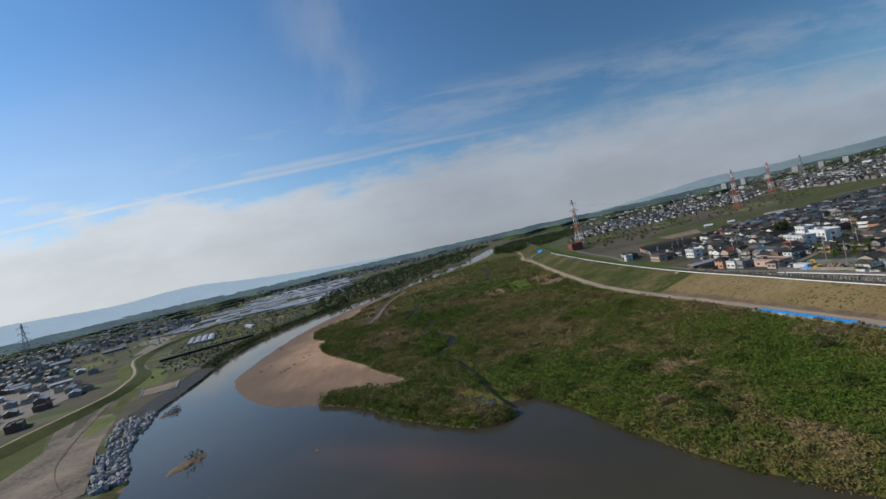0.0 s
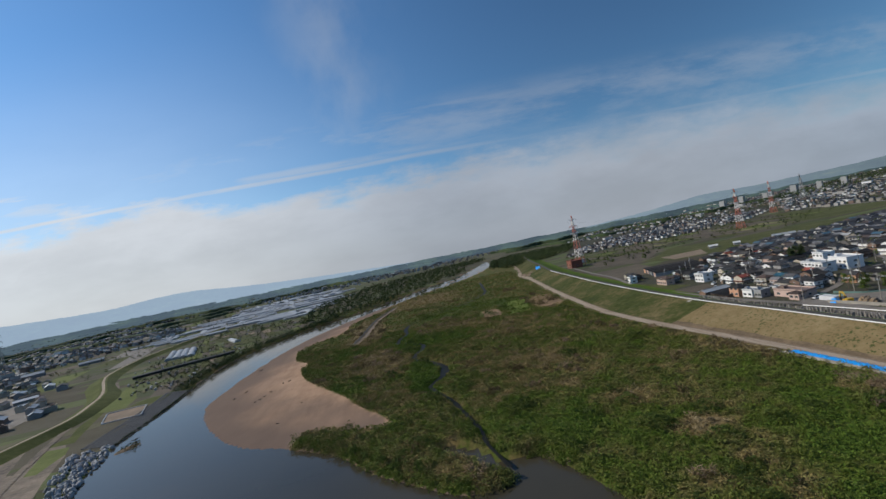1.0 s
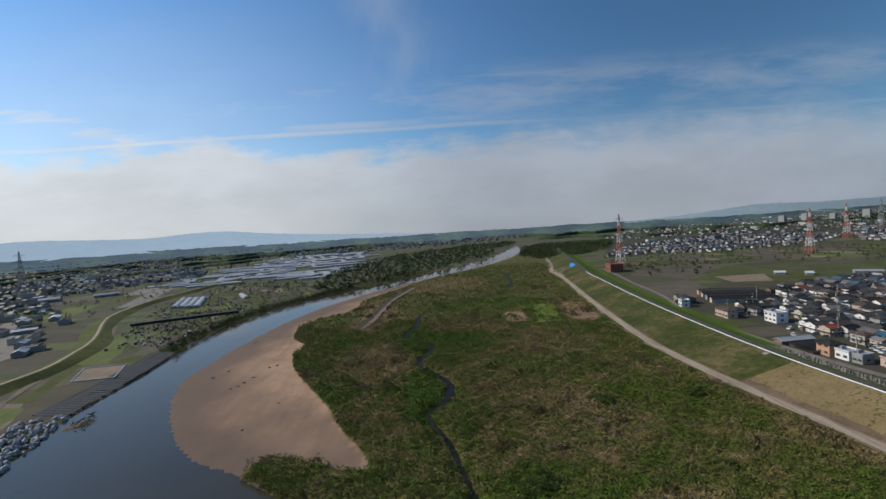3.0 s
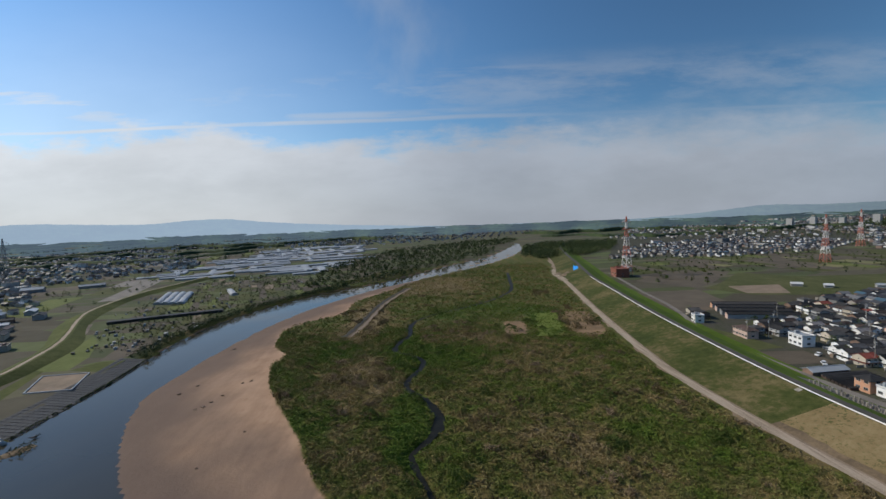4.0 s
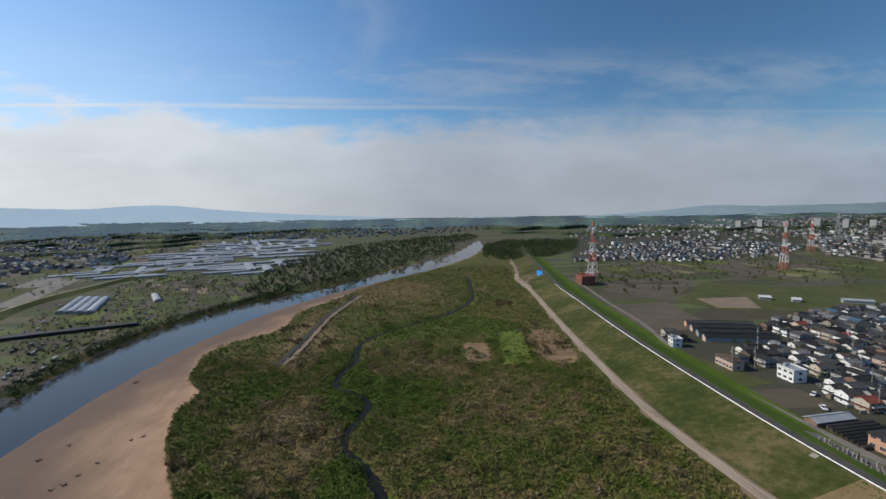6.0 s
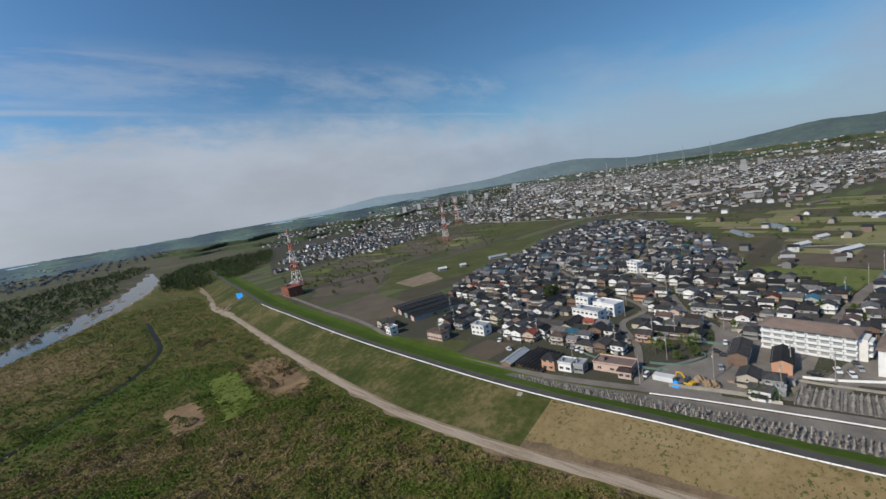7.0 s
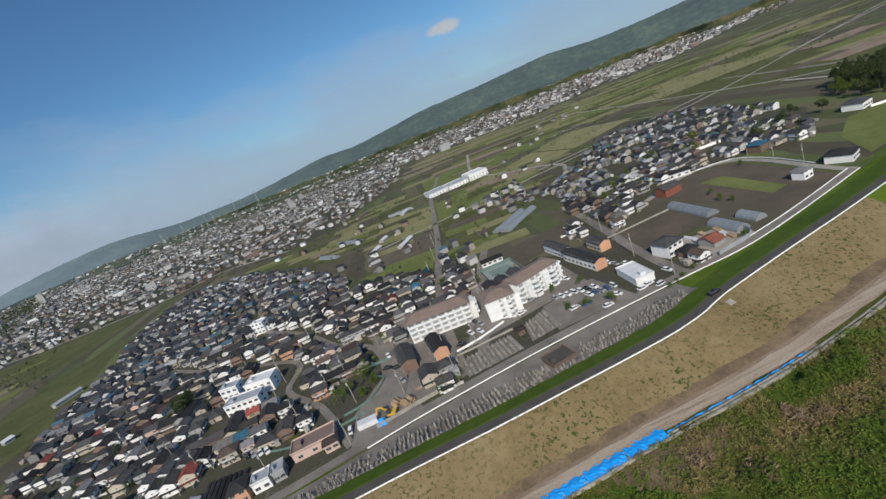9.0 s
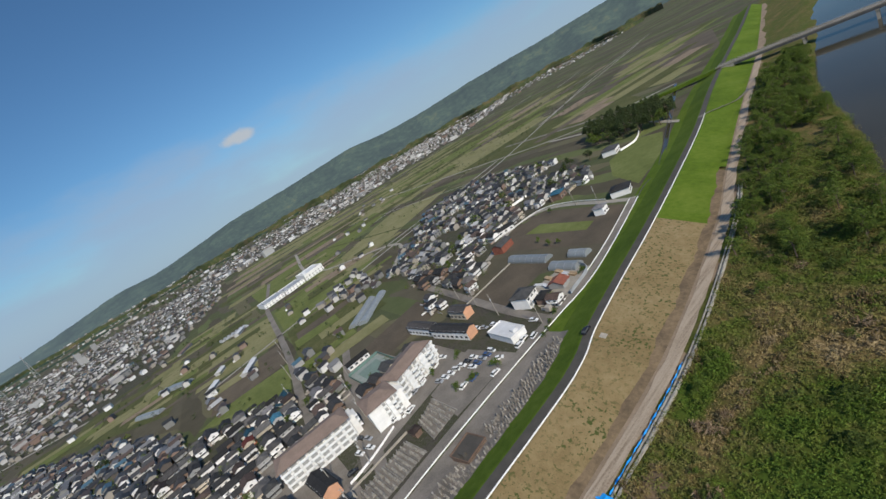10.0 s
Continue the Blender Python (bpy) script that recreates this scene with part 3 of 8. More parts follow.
def build_ground():
    xs = spaced(-4400, 4600, -230, 260, 3.0)
    ys = spaced(-4000, 4000, -140, 480, 3.0)
    X, Y = np.meshgrid(xs, ys)
    x, y = X.ravel(), Y.ravel()
    z = land(x, y)
    nx, ny = len(xs), len(ys)
    i = np.arange(nx * ny).reshape(ny, nx)
    q = np.stack([i[:-1, :-1], i[:-1, 1:], i[1:, 1:], i[1:, :-1]], -1).reshape(-1, 4)
    me = bpy.data.meshes.new("ground")
    me.from_pydata(np.stack([x, y, z], 1).tolist(), [], q.tolist())
    d = distance(RIVER, x, y, True)
    in_river = inside(RIVER, x, y)
    sandy = inside(SAND, x, y) | (in_river & (distance(SAND_EDGE, x, y) < 75))
    sd = np.clip(.5 + np.where(sandy, 1, -1) * np.minimum(distance(SAND_EDGE, x, y), np.where(in_river, 99, 9)) / 9, 0, 1)
    left = np.interp(y, LEFT_BANK[::-1, 1], LEFT_BANK[::-1, 0]) - 6
    flood = np.clip(.5 + np.minimum(x - left, crown_x(y) + 3 - x) / 14, 0, 1) * np.clip((900 - y) / 200, 0, 1)
    town = np.zeros(len(x))
    for poly in TOWN_AREAS:
        q = np.array(poly, float)
        e = distance(q, x, y, True)
        town = np.maximum(town, np.clip(.5 + np.where(inside(q, x, y), 1, -1) * e / 20, 0, 1))
    wet = np.where(sandy, np.clip(1.5 - d / (30 + 12 * wave(x, y, 70, 1)), 0, 1), 0)
    for name, val in (("sand", sd), ("flood", flood), ("town", town), ("wet", wet), ("dry", dryness(x, y))):
        a = me.attributes.new(name, 'FLOAT', 'POINT')
        a.data.foreach_set("value", val.astype(np.float32))
    me.materials.append(M["ground"])
    me.polygons.foreach_set("use_smooth", [True] * len(me.polygons))
    me.update()
    solo("ground", me, None, "river plain with scrub, sand, town plots and farmland", "ground", "structure")


build_ground()


def polygon_mesh(poly, z, name, mat):
    b = bmesh.new()
    f = b.faces.new([b.verts.new((p[0], p[1], z)) for p in poly])
    if f.normal.z < 0:
        f.normal_flip()
    bmesh.ops.triangulate(b, faces=[f])
    me = bpy.data.meshes.new(name)
    b.to_mesh(me)
    b.free()
    me.materials.append(mat)
    for p in me.polygons:
        if p.normal.z < 0:
            p.flip()
    return me


def build_water():
    # one level sheet under the banks, wider than the river
    b = Build()
    b.face([(-600, -1500, WATER_Z), (600, -1500, WATER_Z), (600, 1150, WATER_Z), (-600, 1150, WATER_Z)])
    solo("river_water", b, M["water"], "brown slow river water with faint ripples", "river", "structure")
    pts = BROOK
    b = Build()
    t = np.gradient(pts, axis=0)
    t /= np.linalg.norm(t, axis=1)[:, None]
    n = np.stack([-t[:, 1], t[:, 0]], 1)
    w = np.interp(pts[:, 1], [60, 125, 140, 150, 166, 176, 190, 250, 330, 480], [.6, 1.0, 1.5, 2.4, 1.9, 1.2, 1.5, 1.7, 1.4, 1.6]) * (1 + .45 * wave(pts[:, 0], pts[:, 1], 13))
    for i in range(len(pts) - 1):
        a0, a1 = pts[i] - n[i] * w[i], pts[i] + n[i] * w[i]
        b0, b1 = pts[i + 1] - n[i + 1] * w[i + 1], pts[i + 1] + n[i + 1] * w[i + 1]
        b.face([(*a0, -.85), (*b0, -.85), (*b1, -.85), (*a1, -.85)])
    solo("brook_water", b, M["brook"], "narrow winding brook between reeds", "brook", "structure")


build_water()


# ---- the flood bank, its road and the track at its foot ----
def bank_section(y):
    c, t = float(crown_x(y)), float(track_x(y))
    foot = min(t + 3.2, c - 12)
    return [(t - 3.5, -.3), (foot, .35), (foot + (c - foot) * (.15 + .03 * math.sin(y * .21) + .02 * math.sin(y * .9)), .35 + (CROWN_Z - .35) * .11), (c - 1.0, CROWN_Z - .1), (c, CROWN_Z), (c + 3.9, CROWN_Z), (c + 4.8, CROWN_Z - .15), (c + 12.0, 3.9), (c + 18, 2.0), (c + 26, TOWN_Z - .05)]


def bank_z(x, y):
    s = bank_section(y)
    return float(np.interp(x, [p[0] for p in s], [p[1] for p in s])) if s[0][0] <= x <= s[-1][0] else float(land(np.array([x]), np.array([y]))[0])


BANK_Y = np.concatenate([np.arange(-740, -160, 12.0), np.arange(-160, 330, 4.0), np.arange(330, 860, 10.0)])


def loft(cols, y_lo, y_hi, lift=0.0):
    """A strip between two section columns, from y_lo to y_hi."""
    b = Build()
    ys = [y for y in BANK_Y if y_lo <= y <= y_hi]
    rows = [[(p[0], y, p[1] + lift) for p in bank_section(y)[cols[0]:cols[1] + 1]] for y in ys]
    for r0, r1 in zip(rows, rows[1:]):
        for k in range(len(r0) - 1):
            b.face([r0[k], r0[k + 1], r1[k + 1], r1[k]])
    return b


SOWN_LO, SOWN_HI = -92, 138
solo("levee_slope_far", loft((1, 4), 136, 860), M["slope_old"], "grassy river face of the levee, patchy green and straw", "levee", "structure")
solo("levee_foot_strip", loft((1, 2), -150, 136), M["foot_soil"], "brown damp soil strip above the gravel track", "levee", "structure")
solo("levee_slope_sown", loft((2, 4), -92, 136), M["slope_new"], "newly graded tan levee slope with sparse green tufts", "levee", "structure")
solo("levee_slope_lower", loft((1, 2), -740, -150), M["slope_back"], "bright green grassed foot of the levee", "levee", "structure")
solo("levee_slope_green", loft((2, 4), -740, -92), M["slope_back"], "bright green grassed levee slope", "levee", "structure")
solo("levee_back", loft((5, 9), -740, 860), M["slope_back"], "mown green landward face of the levee", "levee", "structure")
solo("levee_base", loft((0, 1), -740, 860), M["bare_soil"], "bare soil strip at the foot of the levee", "levee", "structure")
solo("levee_road", loft((4, 5), -740, 860), M["asphalt"], "dark asphalt road along the levee crown", "road", "structure")


def ribbon(pts, width, z, step=6, jitter=0.0, thick=0.0):
    """A strip of even width along a line, at a height or a height function."""
    p = smooth_line(pts, step)
    t = np.gradient(p, axis=0)
    t /= np.linalg.norm(t, axis=1)[:, None] + 1e-9
    n = np.stack([-t[:, 1], t[:, 0]], 1)
    b = Build()
    w = width / 2 * (1 + jitter * wave(p[:, 0], p[:, 1], 17, 3))
    u = width / 2 * (1 + jitter * wave(p[:, 0], p[:, 1], 13, 5))
    zz = [z(*q) if callable(z) else z for q in p]
    for i in range(len(p) - 1):
        a0, a1, b0, b1 = p[i] - n[i] * w[i], p[i] + n[i] * u[i], p[i + 1] - n[i + 1] * w[i + 1], p[i + 1] + n[i + 1] * u[i + 1]
        if thick:
            q = [(*a0, zz[i]), (*b0, zz[i + 1]), (*b1, zz[i + 1]), (*a1, zz[i])]
            b.solid([(x, y, h - thick) for x, y, h in q] + q, [(4, 7, 6, 5)[::-1], (0, 1, 5, 4), (2, 3, 7, 6)] + ([(0, 4, 7, 3)] if i == 0 else []) + ([(1, 2, 6, 5)] if i == len(p) - 2 else []))
        else:
            b.face([(*a0, zz[i]), (*b0, zz[i + 1]), (*b1, zz[i + 1]), (*a1, zz[i])][::-1])
    return b


TRACK = [(float(track_x(y)), float(y)) for y in np.arange(-420, 575, 12)]
solo("gravel_track", ribbon(TRACK, 4.2, lambda x, y: .36 if y > -420 else .3, 5, .22), M["gravel"], "pale rutted gravel track along the levee foot", "track", "structure")

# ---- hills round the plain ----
def haze_glow_material(name, c, glow, near=.19, deep=.78):
    """Distant woodland with haze put in as surface glow, stronger towards the west."""
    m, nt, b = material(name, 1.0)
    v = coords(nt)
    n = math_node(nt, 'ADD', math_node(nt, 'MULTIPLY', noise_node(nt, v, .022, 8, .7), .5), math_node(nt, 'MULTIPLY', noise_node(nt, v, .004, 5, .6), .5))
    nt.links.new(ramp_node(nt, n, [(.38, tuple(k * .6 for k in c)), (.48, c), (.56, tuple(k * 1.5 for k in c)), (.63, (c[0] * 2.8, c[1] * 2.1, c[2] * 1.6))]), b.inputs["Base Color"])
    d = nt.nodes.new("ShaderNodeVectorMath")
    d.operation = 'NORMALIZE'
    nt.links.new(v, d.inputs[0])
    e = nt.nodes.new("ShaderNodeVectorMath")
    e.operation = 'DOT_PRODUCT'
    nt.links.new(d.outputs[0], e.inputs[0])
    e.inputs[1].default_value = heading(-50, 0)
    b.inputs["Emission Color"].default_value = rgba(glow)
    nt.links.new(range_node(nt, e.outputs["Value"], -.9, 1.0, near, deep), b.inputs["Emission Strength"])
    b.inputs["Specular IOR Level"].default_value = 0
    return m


# skyline: azimuth in degrees, height of the ridge in degrees above eye level
SKYLINE = [(-90, .6), (-60, .9), (-45, .55), (-41, .66), (-36.4, .36), (-31.4, .17), (-27.6, .50), (-24.1, .50), (-21, .05), (-15.8, -.46), (-10.3, -.85), (-2.4, -1.3), (6.9, -1.75), (14, -1.7), (18.6, -1.65), (24.9, -1.5), (30, -1.2), (33.1, -.9), (37.5, -.4), (42, -.6),
           (51, -.4), (56, .2), (61, .5), (64, .2), (68, -.35), (75, -.4), (80, 0), (85, .6), (89, .3), (94, .8), (98, 1.3), (107, 1.5), (114, 1.9), (119, 1.35), (124, 1.3), (132, 1.6), (140, 1.55), (148, 1.7), (170, 1.8), (200, 1.2), (270, .6)]


def build_ridge(name, az0, az1, label):
    sk = np.array(SKYLINE)
    az = np.arange(az0, az1 + .01, .25)
    dist = np.interp(az, [-110, -10, 30, 60, 118, 150, 205, 252], [4300, 3900, 3800, 4400, 4000, 3600, 4000, 4300])
    el = sum(np.interp(az + o, sk[:, 0], sk[:, 1]) for o in (-1, 0, 1)) / 3
    foot = sag(np.sin(np.radians(az)) * dist, np.cos(np.radians(az)) * dist)
    top = np.maximum(84 + dist * np.tan(np.radians(el)) - foot, 6)
    top = top + .9 * np.sin(az * 3.1) + .7 * np.sin(az * 7.7 + 1) + .45 * np.sin(az * 12.1)
    b = Build()
    rows = []
    for a, t, d, low in zip(az, top, dist, foot):
        row = []
        for r in (.84, .86, .88, .90, .915, .93, .945, .96, .975, .99, 1.0, 1.03, 1.06):
            u = min(1, (r - .84) / .16)
            h = (u * u * (3 - 2 * u)) ** .85 if r <= 1 else 1 - (r - 1) / .06
            x, y = math.sin(radians(a)) * d * r, math.cos(radians(a)) * d * r
            fold = .5 * float(wave(x, y, 640, 2)) + .35 * float(wave(x, y, 260, 5)) + .2 * float(wave(x, y, 120, 1))
            row.append((x, y, low - 1 + h * t * (1 + .42 * fold * (1 - u) * (u > 0)) + (1.0 if r < 1 else 0)))
        rows.append(row)
    for r0, r1 in zip(rows, rows[1:]):
        for k in range(len(r0) - 1):
            b.face([r0[k], r1[k], r1[k + 1], r0[k + 1]])
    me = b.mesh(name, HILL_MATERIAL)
    me.polygons.foreach_set("use_smooth", [True] * len(me.polygons))
    solo(name, me, None, label, "hills", "structure")


# hills and far belts emit bluish light in place of haze
HILL_MATERIAL = haze_glow_material("hill_woodland_haze_glow", (.028, .042, .024), (.34, .45, .60), .16, 1.0)
BELT_FAR = haze_glow_material("belt_woodland_haze_glow", (.024, .040, .020), (.28, .40, .54), .05, .32)
BELT_NEAR = islands("belt_woodland", [(0, (.022, .036, .014)), (.5, (.036, .054, .020)), (1, (.060, .076, .030))], .95, .03, .3)
BELT_FOOT = islands("foot_woodland", [(0, (.030, .042, .018)), (.4, (.048, .060, .022)), (.7, (.078, .074, .032)), (1, (.105, .085, .042))], .95, .012, .2)
build_ridge("hill_west", -110, -8, "low wooded hills with a strong blue haze glow")
build_ridge("hill_north", -8, 48, "low wooded ridge with a light haze glow")
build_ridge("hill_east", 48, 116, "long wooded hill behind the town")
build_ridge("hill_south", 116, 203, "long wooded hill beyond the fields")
build_ridge("hill_behind", 203, 252, "low wooded hills with a haze glow")


# ---- fields and roads ----
field_count = [0]


def field(poly, mat, label, z=TOWN_Z + .05, name="field"):
    field_count[0] += 1
    z += field_count[0] * .004          # no two lie in one plane
    solo(name, polygon_mesh(smooth_poly(poly), z, name, M[mat]), None, label, "field", "structure")


def smooth_poly(poly):
    return [(p[0] + .4 * math.sin(p[1]), p[1]) for p in poly]


field([(176, 380), (236, 378), (222, 304), (172, 297)], "brown_soil", "ploughed brown field beside the levee")
field([(160, 208), (186, 206), (186, 187), (160, 189)], "brown_soil", "small ploughed plot of brown soil")
field([(160, 266), (168, 262), (181, 212), (158, 210)], "meadow", "plot of rough grass beside houses")
field([(244, 384), (262, 345), (335, 328), (512, 366), (470, 412), (366, 422), (333, 464), (266, 398)], "meadow", "wide green field with worn grass")
field([(208, 440), (240, 386), (262, 402), (330, 472), (300, 520), (240, 470)], "brown_soil", "dark ploughed field near the pylon")
field([(270, 388), (315, 385), (294, 345), (262, 353)], "bare_soil", "fenced pad of pale bare earth", TOWN_Z + .12)
field([(243, -29), (243, -64), (213, -66), (212, -29)], "brown_soil", "ploughed brown field among houses")
field([(282, -108), (272, -132), (222, -127), (203, -124), (190, -82), (262, -80)], "brown_soil", "ploughed brown field bordered by a lane")
field([(262, -100), (258, -112), (214, -108), (212, -98)], "green_crop", "green strip across a ploughed field", TOWN_Z + .10)
field([(208, -150), (240, -172), (262, -205), (262, -244), (238, -243), (217, -200)], "green_crop", "bright green field beside a ditch")
field([(240, -256), (268, -330), (280, -345), (292, -330), (262, -246)], "green_crop", "green verge beside a dark ditch")
field([(363, 113), (310, 62), (362, 50), (371, 88)], "green_crop", "bright green crop field")
field([(372, 104), (366, 50), (420, 42), (438, 92)], "brown_soil", "ploughed field with sheds")
field([(290, 29), (296, -26), (262, -22), (262, 30)], "brown_soil", "dark ploughed field with furrows")
field([(335, 46), (420, 32), (432, -38), (378, -34), (352, 0), (332, 12)], "meadow", "patchwork of grass and soil")
field([(390, 32), (420, 26), (430, -34), (394, -34)], "brown_soil", "ploughed strip of soil", TOWN_Z + .10)
field([(445, 92), (428, 40), (540, 22), (560, 70), (520, 110)], "pale_crop", "pale green crop field")
field([(450, 130), (520, 112), (600, 120), (640, 200), (585, 240)], "meadow", "green field at the edge of town")
field([(440, 30), (540, 16), (560, -60), (470, -90), (436, -30)], "green_crop", "green field by the country road")
field([(500, -100), (580, -80), (660, -220), (560, -260)], "pale_crop", "pale crop field")
field([(590, -330), (420, -320), (330, -390), (420, -480), (640, -460)], "meadow", "open green paddies")
field([(620, 10), (760, 0), (820, -160), (700, -240), (640, -120)], "green_crop", "green paddies beyond the works")
field([(660, -260), (860, -200), (980, -420), (760, -560)], "pale_crop", "pale paddies")
field([(330, -430), (480, -520), (560, -760), (380, -700), (300, -520)], "brown_soil", "brown paddies beside the river road")
field([(620, -520), (900, -520), (1050, -900), (720, -900)], "meadow", "open green paddies")
field([(640, 640), (560, 520), (480, 470), (520, 420), (640, 400), (655, 500)], "meadow", "open grass between two parts of town")


def road(pts, width, mat, label, z=TOWN_Z + .38, name="road"):
    solo(name, ribbon(pts, width, z), M[mat], label, "road", "structure")


BANK_LANE = [(157, 262), (156, 230), (157.5, 207), (158.5, 175), (160, 153), (163.5, 130), (167, 112), (170.5, 92), (174.3, 62), (176.5, 40), (178.5, 12), (180, -22), (180, -49), (187, -82), (200, -129)]
WORKS_ROAD = [(262, 66), (304, 59), (343, 51), (415, 39), (539, 21), (600, 10), (760, -30)]
FLATS_ROAD = [(180, 66), (198, 59), (220, 53), (257, 42), (280, 36), (300, 28), (334, 16), (352, 15)]
SHOP_ROAD = [(180, -23), (212, -26), (262, -34), (300, -40)]
FIELD_LANE = [(270, -70), (284, -106), (281, -126), (272, -135), (250, -136), (220, -131), (200, -130), (193, -140), (187, -160)]
TOWN_ROAD = [(172, 92), (198, 100), (236, 106), (262, 128), (300, 150), (334, 180), (352, 190), (400, 200), (470, 220)]
UPPER_ROAD = [(170, 118), (205, 132), (232, 150), (262, 150), (300, 205), (340, 250)]
PLAIN_ROAD = [(430, 96), (474, -148), (488, -290), (560, -520), (650, -800), (720, -1160)]
NORTH_LANE = [(163, 262), (172, 292), (180, 330), (186, 380), (196, 440), (205, 500)]
road(BANK_LANE, 4.4, "old_asphalt", "grey lane along the inner foot of the levee", 1.62)
road(WORKS_ROAD, 5.0, "old_asphalt", "straight grey road leading to a works")
road(FLATS_ROAD, 5.0, "old_asphalt", "grey road between blocks of flats", TOWN_Z + .20)
road(SHOP_ROAD, 5.0, "old_asphalt", "grey road beside a shop", TOWN_Z + .20)
road(FIELD_LANE, 4.2, "concrete", "pale concrete lane bordering a field", TOWN_Z + .20)
road(TOWN_ROAD, 3.6, "old_asphalt", "grey town street", TOWN_Z + .22)
road(UPPER_ROAD, 3.4, "old_asphalt", "grey town street", TOWN_Z + .25)
road(PLAIN_ROAD, 3.6, "concrete", "pale road across the fields")
road(NORTH_LANE, 3.4, "old_asphalt", "grey lane below the levee", 1.5)
road([(640, 210), (700, 320), (660, 390), (662, 520), (690, 640)], 5.5, "concrete", "pale road at the edge of town")
road([(386, -60), (470, -110), (620, -60), (900, -120)], 4.5, "concrete", "pale field road", TOWN_Z + .42)
road([(300, -400), (400, -340), (590, -330), (900, -330)], 4, "concrete", "pale field road", TOWN_Z + .44)
road([(212, -248), (240, -262), (300, -300), (420, -330)], 4.5, "concrete", "pale field road", TOWN_Z + .46)
RAMP = [(205, -232), (200, -250), (196, -275), (200, -310), (206, -335)]
solo("ramp_road", ribbon(RAMP, 3.6, lambda x, y: bank_z(x, y) + .12, 4), M["old_asphalt"], "grey ramp from the levee road to the track", "road", "structure")
field([(262, 66), (180, 70), (174, 96), (186, 118), (206, 104), (226, 104), (262, 110)], "old_asphalt", "worn asphalt yard round the flats", TOWN_Z + .08, "pavement")
field([(198, 66), (224, 58), (262, 48), (280, 34), (276, 18), (250, 17), (236, 4), (209, 4), (205, 30)], "old_asphalt", "worn asphalt court between blocks of flats", TOWN_Z + .06, "pavement")
field([(204, 29), (209, 2), (182, -2), (181, 32)], "old_asphalt", "asphalt car park", TOWN_Z + .10, "pavement")
field([(207, -40), (203, -64), (186, -62), (181, -38), (192, -30)], "concrete", "pale yard littered with timber", TOWN_Z + .10, "pavement")
field([(168, 118), (186, 116), (190, 90), (172, 92)], "old_asphalt", "stained yard of a timber merchant", TOWN_Z + .14, "pavement")

# west bank
M["verge"] = grass_slope("rough_verge", [(.36, (.046, .058, .014)), (.5, (.074, .086, .022)), (.64, (.118, .120, .042))])
M["trodden"] = plain("trodden_earth", (.150, .118, .086), .95, 0, .62, .05, .6, 0, .10)
field([(-179, 206), (-200, 204), (-212, 229), (-189, 231)], "bare_soil", "settling basin of pale sand", -.10)
DIRT_ROAD = [(-150, 66), (-172, 92), (-190, 126), (-203, 158), (-211, 178), (-222, 207), (-230, 232), (-236, 262), (-250, 302), (-266, 330), (-282, 356)]
field([(-196, 90), (-200, 126), (-224, 165), (-240, 196), (-231, 195), (-211, 158), (-204, 145), (-196, 142), (-211, 177), (-207, 187), (-186, 156), (-172, 123), (-160, 100), (-145, 75), (-138, 62), (-160, 40), (-190, 50)], "trodden", "trodden bare earth above the riprap", -.22)
solo("dirt_road", ribbon(DIRT_ROAD, 3.6, .10, 5, .35), M["trodden"], "dirt track beside allotments", "road", "structure")
field([(-240, 140), (-236, 178), (-202, 128), (-195, 94), (-240, 80)], "verge", "dark rough grass below the western levee", -.21)
field([(-194, 170), (-207, 172), (-190, 137), (-184, 136), (-188, 158)], "green_crop", "green verge between dirt tracks", -.19)
field([(-214, 178), (-208, 190), (-216, 208), (-226, 240), (-219, 238), (-205, 200), (-196, 176)], "verge", "rough verge above the basin", -.20)
field([(-225, 236), (-229, 258), (-243, 296), (-250, 316), (-232, 296), (-212, 262), (-205, 237)], "green_crop", "bright green grass beside a dirt track", -.22)
field([(-182, 232), (-204, 237), (-198, 250), (-184, 252)], "verge", "rough grass behind the revetment", -.22)
field([(-200, 253), (-211, 291), (-192, 294), (-186, 270), (-189, 253)], "brown_soil", "bare brown allotment field", -.20)
field([(-345, 330), (-420, 420), (-520, 420), (-440, 260), (-350, 200), (-285, 170), (-292, 300)], "old_asphalt", "factory yards", -.22, "pavement")


